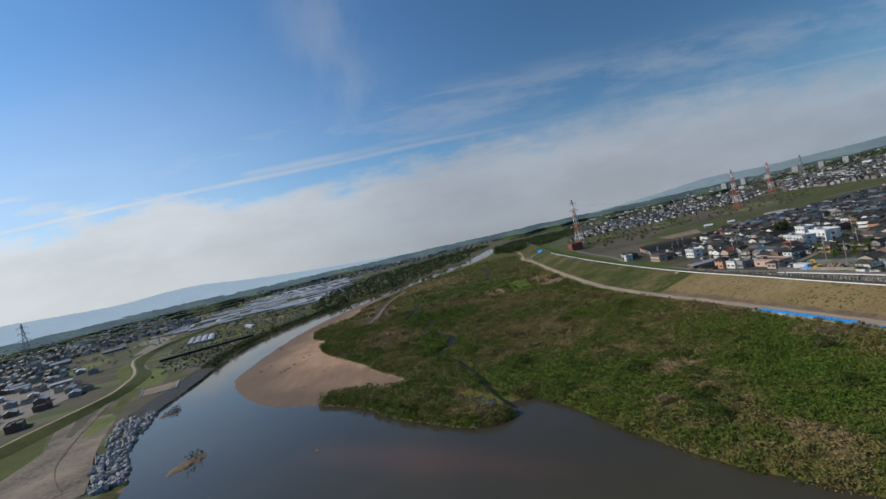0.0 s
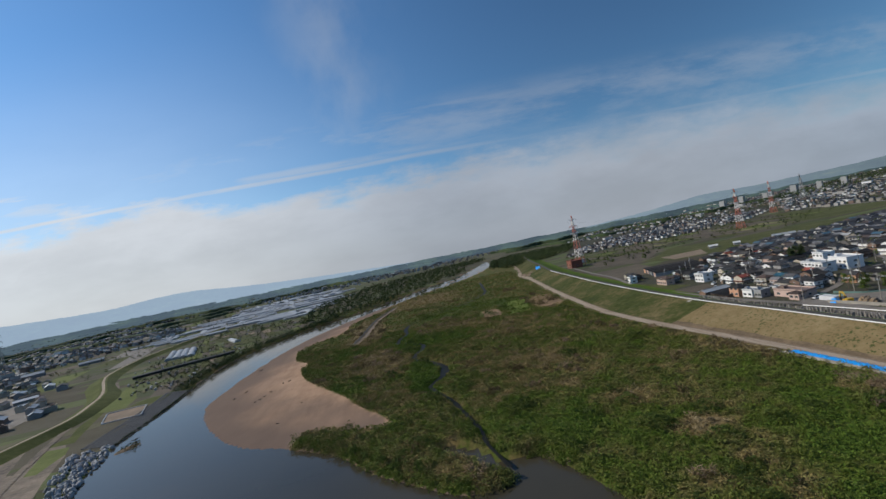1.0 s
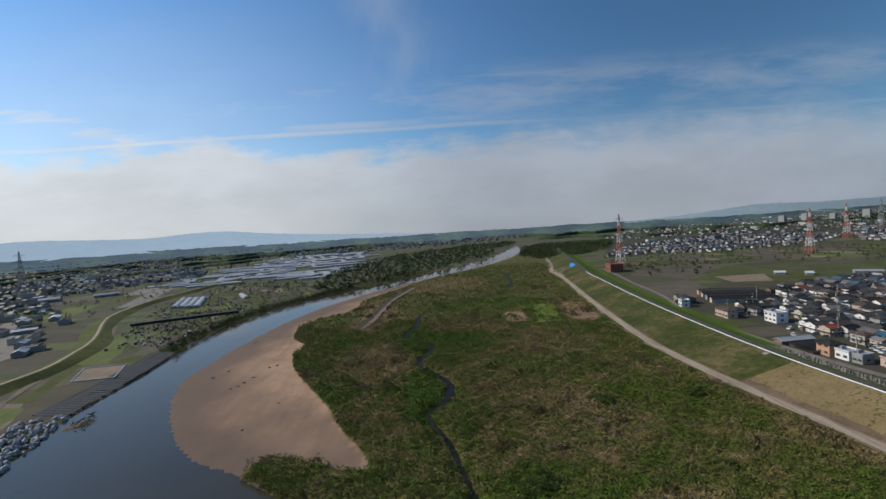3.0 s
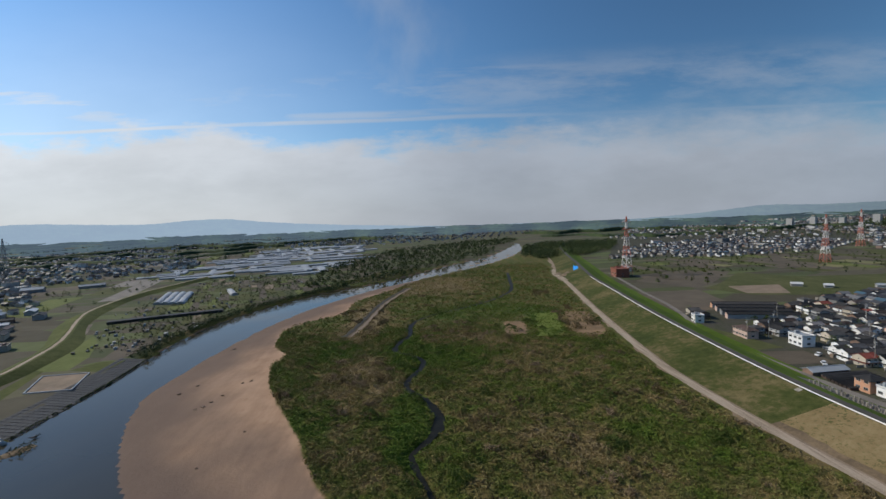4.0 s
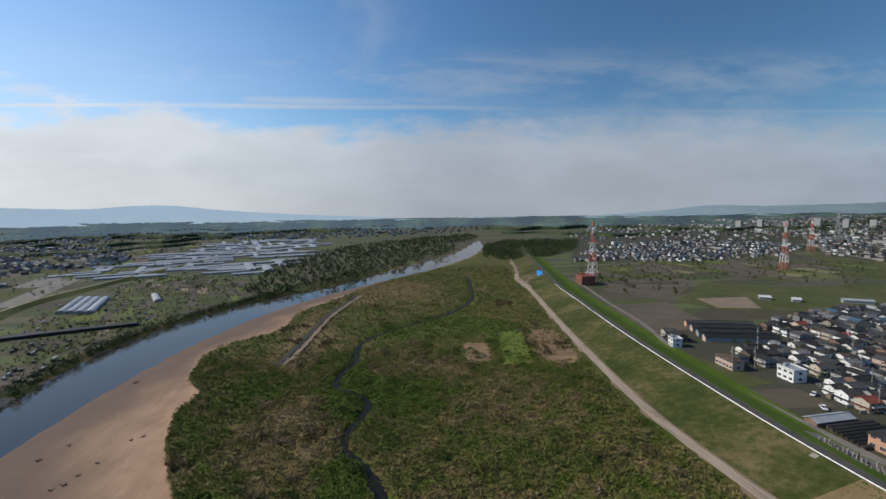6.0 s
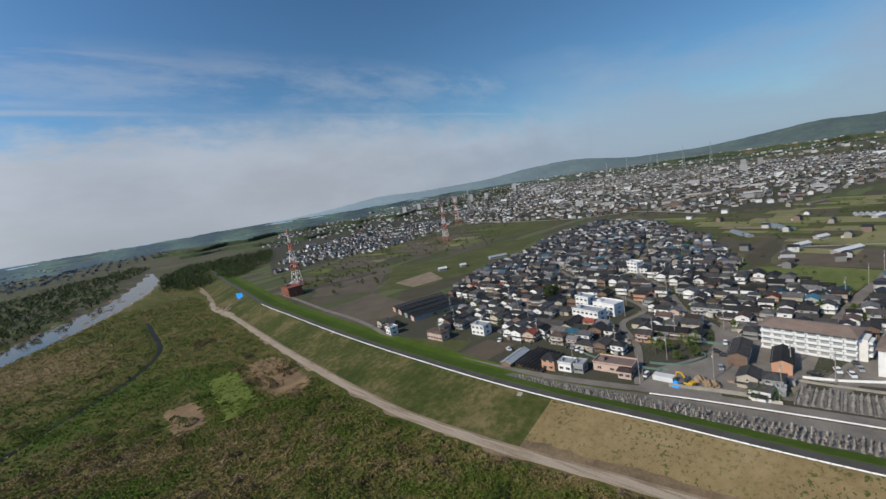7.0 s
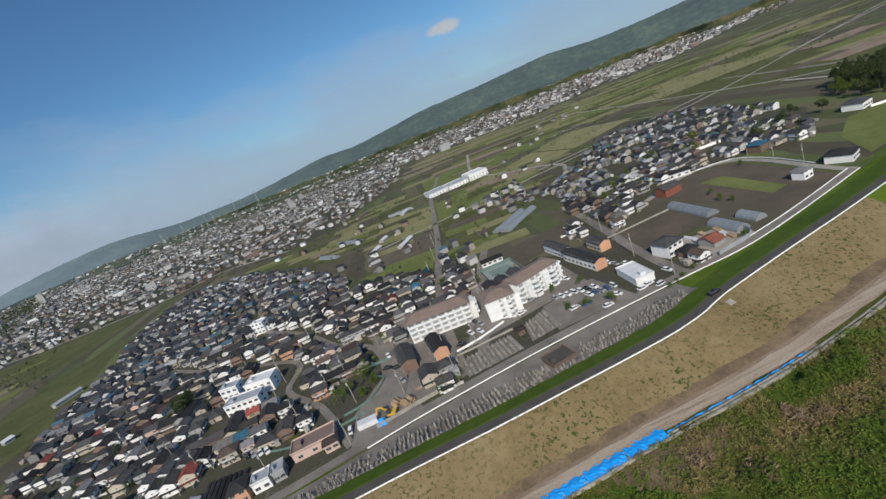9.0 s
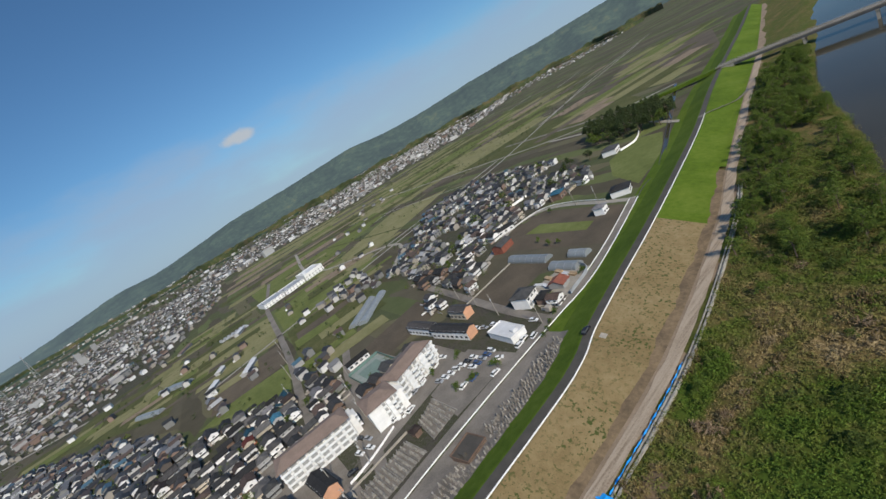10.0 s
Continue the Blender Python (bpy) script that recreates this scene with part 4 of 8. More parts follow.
# ---- paddies and vegetable plots between the villages ----
def plots(name, poly, turn, long_side, short_side, mix, seed, label, z=TOWN_Z + .32, keep=.9, lines=()):
    """A patchwork of small fields with banks between them, one mesh for each crop."""
    r = random.Random(seed)
    P = np.array(poly, float)
    c, s = math.cos(radians(turn)), math.sin(radians(turn))
    lo, hi = P.min(0), P.max(0)
    R = float(np.hypot(*(hi - lo))) / 2
    cx, cy = (lo + hi) / 2
    crops = {}
    u = -R
    while u < R:
        w = r.uniform(*short_side)
        v = -R
        while v < R:
            h = r.uniform(*long_side)
            q = [(cx + a * c - e * s, cy + a * s + e * c) for a, e in ((u, v), (u + w - .9, v), (u + w - .9, v + h - 1.2), (u, v + h - 1.2))]
            mid = (sum(p[0] for p in q) / 4, sum(p[1] for p in q) / 4)
            crop = r.choices([m for m, k in mix], [k for m, k in mix])[0]
            ok = inside(P, [p[0] for p in q], [p[1] for p in q]).all() and not inside(TOWN_AREAS[1], [mid[0]], [mid[1]])[0]
            if ok and r.random() < keep and all(float(distance(l, *np.array([[q[i][k] * (1 - f) + q[(i + 1) % 4][k] * f for i in range(4) for f in (0, .2, .4, .6, .8)] for k in (0, 1)])).min()) > 4.5 for l in lines):
                crops.setdefault(crop, Build()).face([(*p, z) for p in q])
            v += h
        u += w
    for k, b in crops.items():
        solo(name, b, M[k], label % {"green_crop": "fresh green", "pale_crop": "pale green", "meadow": "dull green", "brown_soil": "dark ploughed", "bare_soil": "bare tan", "old_asphalt": "grey"}[k], "fields", "stuff")


CROPS = [("green_crop", 2.6), ("meadow", 3.0), ("brown_soil", 2.2), ("pale_crop", 3.6), ("bare_soil", .8)]
FIELD_LINES = [smooth_line(l, 8) for l in (WORKS_ROAD, PLAIN_ROAD)]
plots("paddies_near", [(318, 66), (364, 112), (460, 150), (560, 220), (604, 320), (645, 385), (640, 215), (720, 120), (740, -120), (560, -120), (500, -176), (385, -48), (300, -36), (300, 30)], -10, (26, 70), (9, 24), CROPS, 3, "narrow %s plots between the villages", lines=FIELD_LINES)
plots("paddies_far", [(730, 110), (1280, -50), (1170, -330), (1240, -600), (1000, -900), (640, -900), (470, -520), (580, -290), (740, -130)], -14, (50, 130), (18, 40), CROPS, 4, "%s paddies towards the hill", lines=FIELD_LINES)
plots("river_plots", [(250, -345), (300, -395), (420, -335), (560, -300), (480, -480), (620, -880), (420, -860), (310, -560)], -20, (40, 100), (14, 34), CROPS, 5, "%s paddies beside the river road", lines=FIELD_LINES)
plots("north_plots", [(215, 440), (240, 388), (262, 402), (335, 470), (470, 414), (640, 520), (560, 635), (262, 635), (210, 520)], 12, (24, 60), (10, 26), [("meadow", 4), ("brown_soil", 5), ("pale_crop", .8), ("green_crop", .8)], 6, "%s plots below the levee")
plots("west_plots", [(-182, 264), (-224, 268), (-262, 345), (-300, 470), (-310, 640), (-180, 640), (-120, 480), (-160, 400), (-178, 300)], 22, (16, 46), (6, 15), [("meadow", 5), ("brown_soil", 3), ("green_crop", .8), ("bare_soil", .5)], 7, "%s allotment plots west of the river", .02, .62)
plots("west_far_plots", [(-330, 420), (-350, 640), (-320, 700), (-420, 1250), (-1400, 1400), (-1200, 500), (-520, 300)], 18, (40, 110), (14, 36), [("meadow", 5), ("brown_soil", 2), ("green_crop", 1.4), ("old_asphalt", 1.2)], 8, "%s fields across the western plain", .04, .6)
# the western levee: a low grassed ridge with a road on it
WEST_LEVEE = [(-236, 90), (-236, 150), (-233, 192), (-231, 222), (-238, 250), (-256, 296), (-300, 369), (-320, 414), (-335, 499), (-330, 568), (-323, 660), (-300, 800), (-250, 1000)]
wl = smooth_line(WEST_LEVEE, 8)
tn = np.gradient(wl, axis=0)
tn /= np.linalg.norm(tn, axis=1)[:, None]
nn = np.stack([-tn[:, 1], tn[:, 0]], 1)
b = Build()
rows = [[(*(p + n * o), zz) for o, zz in ((-11 - 2 * math.sin(p[1] * .05), -.3), (-2.6, 2.9), (2.6, 2.9), (12 + 2 * math.sin(p[1] * .04), -.3))] for p, n in zip(wl, nn)]
for r0, r1 in zip(rows, rows[1:]):
    for k in range(3):
        b.face([r0[k], r1[k], r1[k + 1], r0[k + 1]][::-1])
solo("levee_west", b, M["verge"], "grassed western levee ridge", "levee", "structure")
solo("levee_road_west", ribbon(WEST_LEVEE, 2.2, 3.0, 8, .3), M["gravel"], "dusty road on the crest of the western levee", "road", "structure")


# ---- wooded belts on the far plain ----
def belt(name, a0, a1, dist, h, seed, label):
    az = np.arange(a0, a1, .35)
    b = Build()
    g = np.random.default_rng(seed)
    tall = h * np.clip(.75 + .25 * wave(az * 10, az * 7, 95, seed) + g.normal(0, .08, len(az)), .5, 1.3)
    rows = []
    for a, t in zip(az, tall):
        d = dist * (1 + .05 * math.sin(a * .31 + seed) + .02 * math.sin(a * 1.1))
        low = float(sag(math.sin(radians(a)) * d, math.cos(radians(a)) * d))
        rows.append([(math.sin(radians(a)) * (d + o), math.cos(radians(a)) * (d + o), k * t + low) for o, k in ((-18, -.02), (-9, .8), (4, 1.0), (26, .9), (34, -.02))])
    for r0, r1 in zip(rows, rows[1:]):
        for k in range(4):
            b.face([r0[k], r1[k], r1[k + 1], r0[k + 1]])
    # far belts use the surface whose emission stands in for haze
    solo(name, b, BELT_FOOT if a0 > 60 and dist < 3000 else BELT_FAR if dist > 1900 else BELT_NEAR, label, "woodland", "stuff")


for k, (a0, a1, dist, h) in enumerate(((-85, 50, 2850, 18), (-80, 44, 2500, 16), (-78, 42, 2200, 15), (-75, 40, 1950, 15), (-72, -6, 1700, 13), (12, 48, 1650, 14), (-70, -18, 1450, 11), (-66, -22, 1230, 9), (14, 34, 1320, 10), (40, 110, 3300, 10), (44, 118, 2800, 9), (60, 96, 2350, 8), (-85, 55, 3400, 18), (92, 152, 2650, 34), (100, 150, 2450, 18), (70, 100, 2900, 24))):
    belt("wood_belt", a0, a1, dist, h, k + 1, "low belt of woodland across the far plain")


# ---- houses ----
def tiles(name, c, rough=.75):
    """Roof tiles: courses as fine relief, and a tone of its own for each roof."""
    m, nt, b = material(name, rough)
    v = coords(nt)
    w = nt.nodes.new("ShaderNodeTexWave")
    w.bands_direction = 'Z'
    w.inputs["Scale"].default_value, w.inputs["Distortion"].default_value = 2.6, .4
    nt.links.new(v, w.inputs["Vector"])
    n = noise_node(nt, v, .5, 5)
    info = nt.nodes.new("ShaderNodeObjectInfo")
    tone = ramp_node(nt, info.outputs["Random"], [(0, (.5,) * 3), (.6, (1,) * 3), (1, (2.0, 1.9, 1.85))])
    col = ramp_node(nt, n, [(.3, tuple(k * .7 for k in c)), (.7, tuple(k * 1.3 for k in c))])
    nt.links.new(mix_node(nt, 1, col, tone, 'MULTIPLY'), b.inputs["Base Color"])
    bump_node(nt, b, w.outputs["Fac"], .5, .06)
    b.inputs["Specular IOR Level"].default_value = .25
    return m


M.update({
    "tile_black": tiles("black_roof_tiles", (.034, .033, .033)),
    "tile_grey": tiles("grey_roof_tiles", (.062, .061, .060)),
    "tile_brown": tiles("brown_roof_tiles", (.060, .043, .036)),
    "tile_red": tiles("red_roof_tiles", (.22, .06, .045)),
    "tile_blue": tiles("blue_roof_tiles", (.03, .10, .15)),
    "tile_slate": tiles("slate_roof", (.095, .095, .10)),
    "roof_brown": plain("brown_sheet_roof", (.17, .12, .10), .7, 0, .15, .3, 3),
    "roof_white": plain("white_sheet_roof", (.58, .58, .58), .5, 0, .1, .3, 3),
    "roof_grey": plain("grey_sheet_roof", (.30, .32, .34), .5, 0, .15, .3, 3),
    "rust": plain("rusty_sheet", (.20, .065, .04), .8, 0, .3, .5, 4),
    "wall_white": plain("white_render", (.72, .71, .69), .8, 0, .10, .4, 4, .12),
    "wall_cream": plain("cream_render", (.44, .39, .31), .8, 0, .1, .4, 4, .2),
    "wall_grey": plain("grey_render", (.30, .30, .295), .8, 0, .1, .4, 4, .25),
    "wall_brown": plain("brown_siding", (.17, .11, .08), .8, 0, .2, .4, 4, .25),
    "wall_pink": plain("pink_render", (.50, .36, .30), .8, 0, .1, .4, 4, .1),
    "wall_orange": plain("orange_render", (.52, .28, .17), .8, 0, .1, .4, 4, .1),
    "glass": plain("window_glass", (.055, .060, .062), .15, 0, .2, .5, 3),
    "frame": plain("window_frame", (.45, .45, .45), .5, 0, .1),
    "door": plain("front_door", (.10, .065, .045), .5, 0, .15),
    "steel": plain("galvanised_steel", (.45, .46, .47), .45, .7, .15),
    "rail_white": plain("white_balcony", (.68, .68, .67), .6, 0, .06),
    "shade": plain("pane_recess_shade", (.30, .30, .29), .8, 0, .1),
})


def window_mesh(w, h):
    b = Build()
    b.box(-w / 2, -.05, 0, w / 2, .0, h, 1)
    b.box(-w / 2 + .07, -.075, .07, -.03, -.04, h - .07, 0)
    b.box(.03, -.075, .07, w / 2 - .07, -.04, h - .07, 0)
    return b.mesh("window", [M["glass"], M["frame"]])


WINDOW_WIDE, WINDOW_TALL, WINDOW_SMALL = window_mesh(1.8, 1.2), window_mesh(1.7, 1.9), window_mesh(.9, .9)


def put_window(mesh, x, y, z, turn, parent):
    ob = new("window", mesh)
    ob.parent = parent
    ob.matrix_basis = pose(x, y, z, 0, 0, turn)
    return ob


def gable_walls(w, d, h, rise):
    b = Build()
    x, y = w / 2, d / 2
    b.solid([(-x, -y, -.3), (x, -y, -.3), (x, y, -.3), (-x, y, -.3), (-x, -y, h), (x, -y, h), (x, y, h), (-x, y, h), (0, -y, h + rise), (0, y, h + rise)],
            [(0, 1, 5, 8, 4), (2, 3, 7, 9, 6), (1, 2, 6, 5), (3, 0, 4, 7), (0, 3, 2, 1)])
    return b


def gable_roof(w, d, h, rise, over=.55, t=.22):
    b = Build()
    x, y = w / 2 + over, d / 2 + over * .8
    drop = rise * over / (w / 2)
    for s in (-1, 1):
        p = [(s * x, -y, h - drop), (s * x, y, h - drop), (0, y, h + rise), (0, -y, h + rise)]
        q = [(a, c, e + t) for a, c, e in p]
        b.solid(p + q, [(0, 1, 2, 3), (7, 6, 5, 4), (0, 4, 5, 1), (1, 5, 6, 2), (3, 7, 4, 0)])
    b.box(-.18, -y - .05, h + rise + t - .06, .18, y + .05, h + rise + t + .16)
    return b


def hip_roof(w, d, h, rise, over=.6, t=.2):
    b = Build()
    x, y = w / 2 + over, d / 2 + over
    r = max(0, y - x)
    e = [(-x, -y, h), (x, -y, h), (x, y, h), (-x, y, h)]
    e2 = [(a, c, z + t) for a, c, z in e]
    top = [(0, -r, h + rise + t), (0, r, h + rise + t)]
    b.solid(e + e2 + top, [(3, 2, 1, 0), (0, 1, 5, 4), (1, 2, 6, 5), (2, 3, 7, 6), (3, 0, 4, 7), (4, 5, 8), (5, 6, 9, 8), (6, 7, 9), (7, 4, 8, 9)])
    if r > .3:
        b.box(-.15, -r, h + rise + t - .05, .15, r, h + rise + t + .14)
    return b


def house(w, d, h, roof, wall, tile, rich=True, ridge="gable", wing=None, label=""):
    """A family house about its centre, long side along y. rich: with all its windows, a door and a balcony."""
    t = thing("house", label, "house", group="houses of the town")
    rise = w * .21
    part("wall", gable_walls(w, d, h, rise if ridge == "gable" else .02), M[wall], t)
    part("roof", gable_roof(w, d, h, rise) if ridge == "gable" else hip_roof(w, d, h, rise), M[tile], t)
    up = h > 4.5
    levels = (0.9, 3.6) if up else (0.9,)
    x, y = w / 2 + .005, d / 2 + .005
    for z in levels:
        put_window(WINDOW_WIDE, -x, -d * .22, z, -90, t)
        if rich:
            put_window(WINDOW_WIDE, -x, d * .24, z, -90, t)
            put_window(WINDOW_SMALL, x, 0, z + .2, 90, t)
            put_window(WINDOW_WIDE, w * .05, -y, z, 0, t)
            put_window(WINDOW_SMALL, 0, y, z + .2, 180, t)
        elif z == levels[-1]:
            put_window(WINDOW_WIDE, 0, -y, z, 0, t)
    if up:
        # the tiled skirt of eaves over the ground floor
        b = Build()
        zi, zo, ov = 2.96, 2.58, .95
        ins = [(-w / 2, -d / 2), (w / 2, -d / 2), (w / 2, d / 2), (-w / 2, d / 2)]
        out = [(-w / 2 - ov, -d / 2 - ov), (w / 2 + ov, -d / 2 - ov), (w / 2 + ov, d / 2 + ov), (-w / 2 - ov, d / 2 + ov)]
        b.solid([(*p, zi) for p in ins] + [(*p, zo) for p in out] + [(*p, zo - .12) for p in out], [q for k in range(4) for q in ((k, k + 4, (k + 1) % 4 + 4, (k + 1) % 4), (k + 4, k + 8, (k + 1) % 4 + 8, (k + 1) % 4 + 4), (k + 8, k, (k + 1) % 4, (k + 1) % 4 + 8))])
        part("skirt_roof", b, M[tile], t)
    if rich:
        part("door", Build().box(-x - .06, -.5, 0, -x + .05, .5, 2.1), M["door"], t)
        if up:
            bal = Build()
            bal.box(-x - 1.1, -d * .35, 3.0, -x - .003, d * .35, 3.12)
            bal.box(-x - 1.1, -d * .35, 3.12, -x - 1.02, d * .35, 4.0)
            bal.box(-x - 1.02, -d * .35, 3.12, -x - .003, -d * .35 + .08, 4.0)
            bal.box(-x - 1.02, d * .35 - .08, 3.12, -x - .003, d * .35, 4.0)
            part("balcony", bal, M["rail_white" if wall == "wall_white" else "frame"], t)
    if wing:
        ww, wd, wh = wing
        b = Build()
        b.solid([(x - .3, -wd / 2, -.3), (x + ww, -wd / 2, -.3), (x + ww, wd / 2, -.3), (x - .3, wd / 2, -.3), (x - .3, -wd / 2, wh + .7), (x + ww, -wd / 2, wh), (x + ww, wd / 2, wh), (x - .3, wd / 2, wh + .7)],
                [(4, 5, 6, 7), (0, 1, 5, 4), (1, 2, 6, 5), (2, 3, 7, 6)])
        part("annexe", b, M[wall], t)
        b = Build()
        p = [(x + .01, -wd / 2 - .4, wh + .72), (x + ww + .5, -wd / 2 - .4, wh - .12), (x + ww + .5, wd / 2 + .4, wh - .12), (x + .01, wd / 2 + .4, wh + .72)]
        b.solid(p + [(a, c, z + .18) for a, c, z in p], [(3, 2, 1, 0), (4, 5, 6, 7), (0, 1, 5, 4), (1, 2, 6, 5), (2, 3, 7, 6)])
        part("lower_roof", b, M[tile], t)
    return t


STYLES = [
    (7.6, 9.5, 5.7, "gable", "wall_white", "tile_black", (2.4, 6, 2.8), "white two-storey house with a black tiled gable roof"),
    (8.2, 10.5, 5.6, "gable", "wall_cream", "tile_grey", None, "cream two-storey house with a grey tiled roof"),
    (8.0, 9.0, 5.7, "hip", "wall_grey", "tile_grey", (2.2, 5, 2.7), "grey rendered house with a hipped grey roof"),
    (7.2, 8.6, 5.9, "hip", "wall_white", "tile_black", None, "white boxy house with a hipped black roof"),
    (8.6, 12.0, 5.4, "gable", "wall_brown", "tile_black", (2.8, 8, 2.7), "long house with dark siding and black tiles"),
    (7.4, 9.2, 5.7, "gable", "wall_white", "tile_brown", None, "white house with a brown tiled roof"),
    (9.2, 12.5, 3.4, "hip", "wall_cream", "tile_grey", None, "low single-storey house with grey tiles"),
    (7.0, 8.4, 6.0, "gable", "wall_pink", "tile_slate", None, "pinkish house with a slate-grey roof"),
    (8.4, 10.5, 5.6, "gable", "wall_grey", "tile_black", (2.4, 7, 2.8), "grey house with a black tiled roof"),
    (7.6, 9.0, 5.8, "hip", "wall_cream", "tile_brown", None, "cream house with a hipped brown roof"),
    (7.4, 9.0, 5.7, "gable", "wall_white", "tile_slate", (2.2, 5, 2.7), "white house with a pale slate roof"),
    (7.8, 9.4, 5.6, "gable", "wall_orange", "tile_black", None, "orange-walled house with a black roof"),
    (8.0, 9.0, 5.6, "gable", "wall_cream", "tile_red", None, "cream house with a dull red roof"),
    (7.6, 9.4, 5.5, "gable", "wall_grey", "tile_blue", None, "grey house with a blue tiled roof"),
]
WEIGHT = [17, 7, 10, 9, 13, 6, 8, 2.5, 13, 3, 8, .6, .9, .9]
RICH = [house(w, d, h, None, wa, ti, True, ri, wi, lab) for w, d, h, ri, wa, ti, wi, lab in STYLES]
LEAN = [house(w, d, h, None, wa, ti, False, ri, None, lab) for w, d, h, ri, wa, ti, wi, lab in STYLES]
used = set()


def place_house(kind, x, y, turn, rich=True, scale=1.0):
    """The first use of a style takes the built house itself, the others copies of it."""
    proto = (RICH if rich else LEAN)[kind]
    m = pose(x, y, TOWN_Z, 0, 0, turn)
    if (kind, rich) in used:
        ob = copy_thing(proto, m)
    else:
        used.add((kind, rich))
        proto.matrix_basis = m
        ob = proto
    ob.scale = (scale, scale, scale)
    return ob


rng = random.Random(7)
TAKEN = [
    (212, 60, 244, 90), (204, 6, 236, 56), (196, 68, 222, 100), (174, 28, 204, 74), (225, 153, 272, 184), (190, 104, 216, 128), (166, 88, 190, 118), (166, 120, 190, 152), (155, 175, 188, 208),
    (155, 207, 184, 276), (247, 14, 276, 42), (176, 296, 240, 382), (164, 152, 184, 178), (180, -4, 209, 32), (178, -20, 206, 0), (192, -42, 212, -24), (183, -66, 210, -40), (211, -68, 246, -27), (208, -10, 272, 4), (226, -26, 250, -8),
    (188, -80, 250, -60), (190, -136, 286, -78), (205, -152, 226, -134), (262, -160, 280, -146), (258, -92, 274, -76), (258, -260, 340, -206), (258, 16, 300, 44), (188, 258, 242, 316), (186, 206, 204, 226), (250, 255, 262, 266)]
ROADS = [smooth_line(r, 5) for r in (BANK_LANE, WORKS_ROAD, FLATS_ROAD, SHOP_ROAD, FIELD_LANE, TOWN_ROAD, UPPER_ROAD, NORTH_LANE)]


def free(x, y, r=4.2):
    if any(a - r * .6 < x < c + r * .6 and b - r * .6 < y < d + r * .6 for a, b, c, d in TAKEN):
        return False
    return min(float(distance(l, np.array([x]), np.array([y]))[0]) for l in ROADS) > r + 1.4


near_spots, far_spots = [], []
for area, lane_v, tilt in ((TOWN_AREAS[0], 30.0, 0.0), (TOWN_AREAS[1], 36.0, 8.0)):
    ys = [p[1] for p in area]
    v, k = lane_v, 0
    while v < 470:
        y = min(ys) + rng.uniform(0, 6)
        row = []
        while y < max(ys):
            x = float(crown_x(np.clip(y * .6 + 30, -150, 330))) + v + rng.uniform(-1.2, 1.2)
            gap = rng.uniform(6.9, 8.5)
            if inside(area, [x], [y])[0] and free(x, y, 3.4) and not (tilt and wave(np.array(x), np.array(y), 95, 3.3) > .52):
                slope = math.degrees(math.atan2(float(crown_x(y * .6 + 34)) - float(crown_x(y * .6 + 26)), 8 / .6)) + tilt
                row.append((x, y, -slope))
            y += gap
        for x, y, a in row:
            if rng.random() < (.17 if tilt else .07):
                continue
            (near_spots if x < 330 and y > -120 else far_spots).append((x, y, a))
        v += 7.8 if k % 2 else 10.2
        k += 1
# the nearest houses stand by themselves, the rest join the mass of the town
spots = sorted(near_spots + far_spots, key=lambda s: math.hypot(s[0] - 60, (s[1] - 70) * .8))
NEAR_COUNT = 330
for i, (x, y, a) in enumerate(spots[:NEAR_COUNT]):
    rich = i < 130
    kind = i % len(STYLES) if i in (*range(14), *range(130, 144)) else rng.choices(range(len(STYLES)), WEIGHT)[0]
    place_house(kind, x, y, a + rng.choice((0, 0, 90, 90, 180, -90)) + rng.uniform(-4, 4), rich, rng.uniform(.60, .80))


# ---- the farther town, too many to count ----
def town_material():
    m, nt, b = material("far_town_walls", .8)
    g = nt.nodes.new("ShaderNodeNewGeometry")
    nt.links.new(ramp_node(nt, g.outputs["Random Per Island"], [(0, (.42, .41, .395)), (.24, (.26, .235, .20)), (.40, (.60, .60, .59)), (.52, (.16, .16, .155)), (.70, (.30, .29, .28)), (.80, (.18, .125, .10)), (.90, (.08, .065, .055))], 'CONSTANT'), b.inputs["Base Color"])
    r, nt2, b2 = material("far_town_roofs", .6)
    g = nt2.nodes.new("ShaderNodeNewGeometry")
    nt2.links.new(ramp_node(nt2, g.outputs["Random Per Island"], [(0, (.024, .024, .026)), (.40, (.050, .050, .053)), (.66, (.14, .14, .145)), (.79, (.07, .05, .042)), (.90, (.32, .32, .32)), (.94, (.05, .10, .14)), (1, (.2, .07, .05))], 'CONSTANT'), b2.inputs["Base Color"])
    return m, r


WALLS_FAR, ROOFS_FAR = town_material()


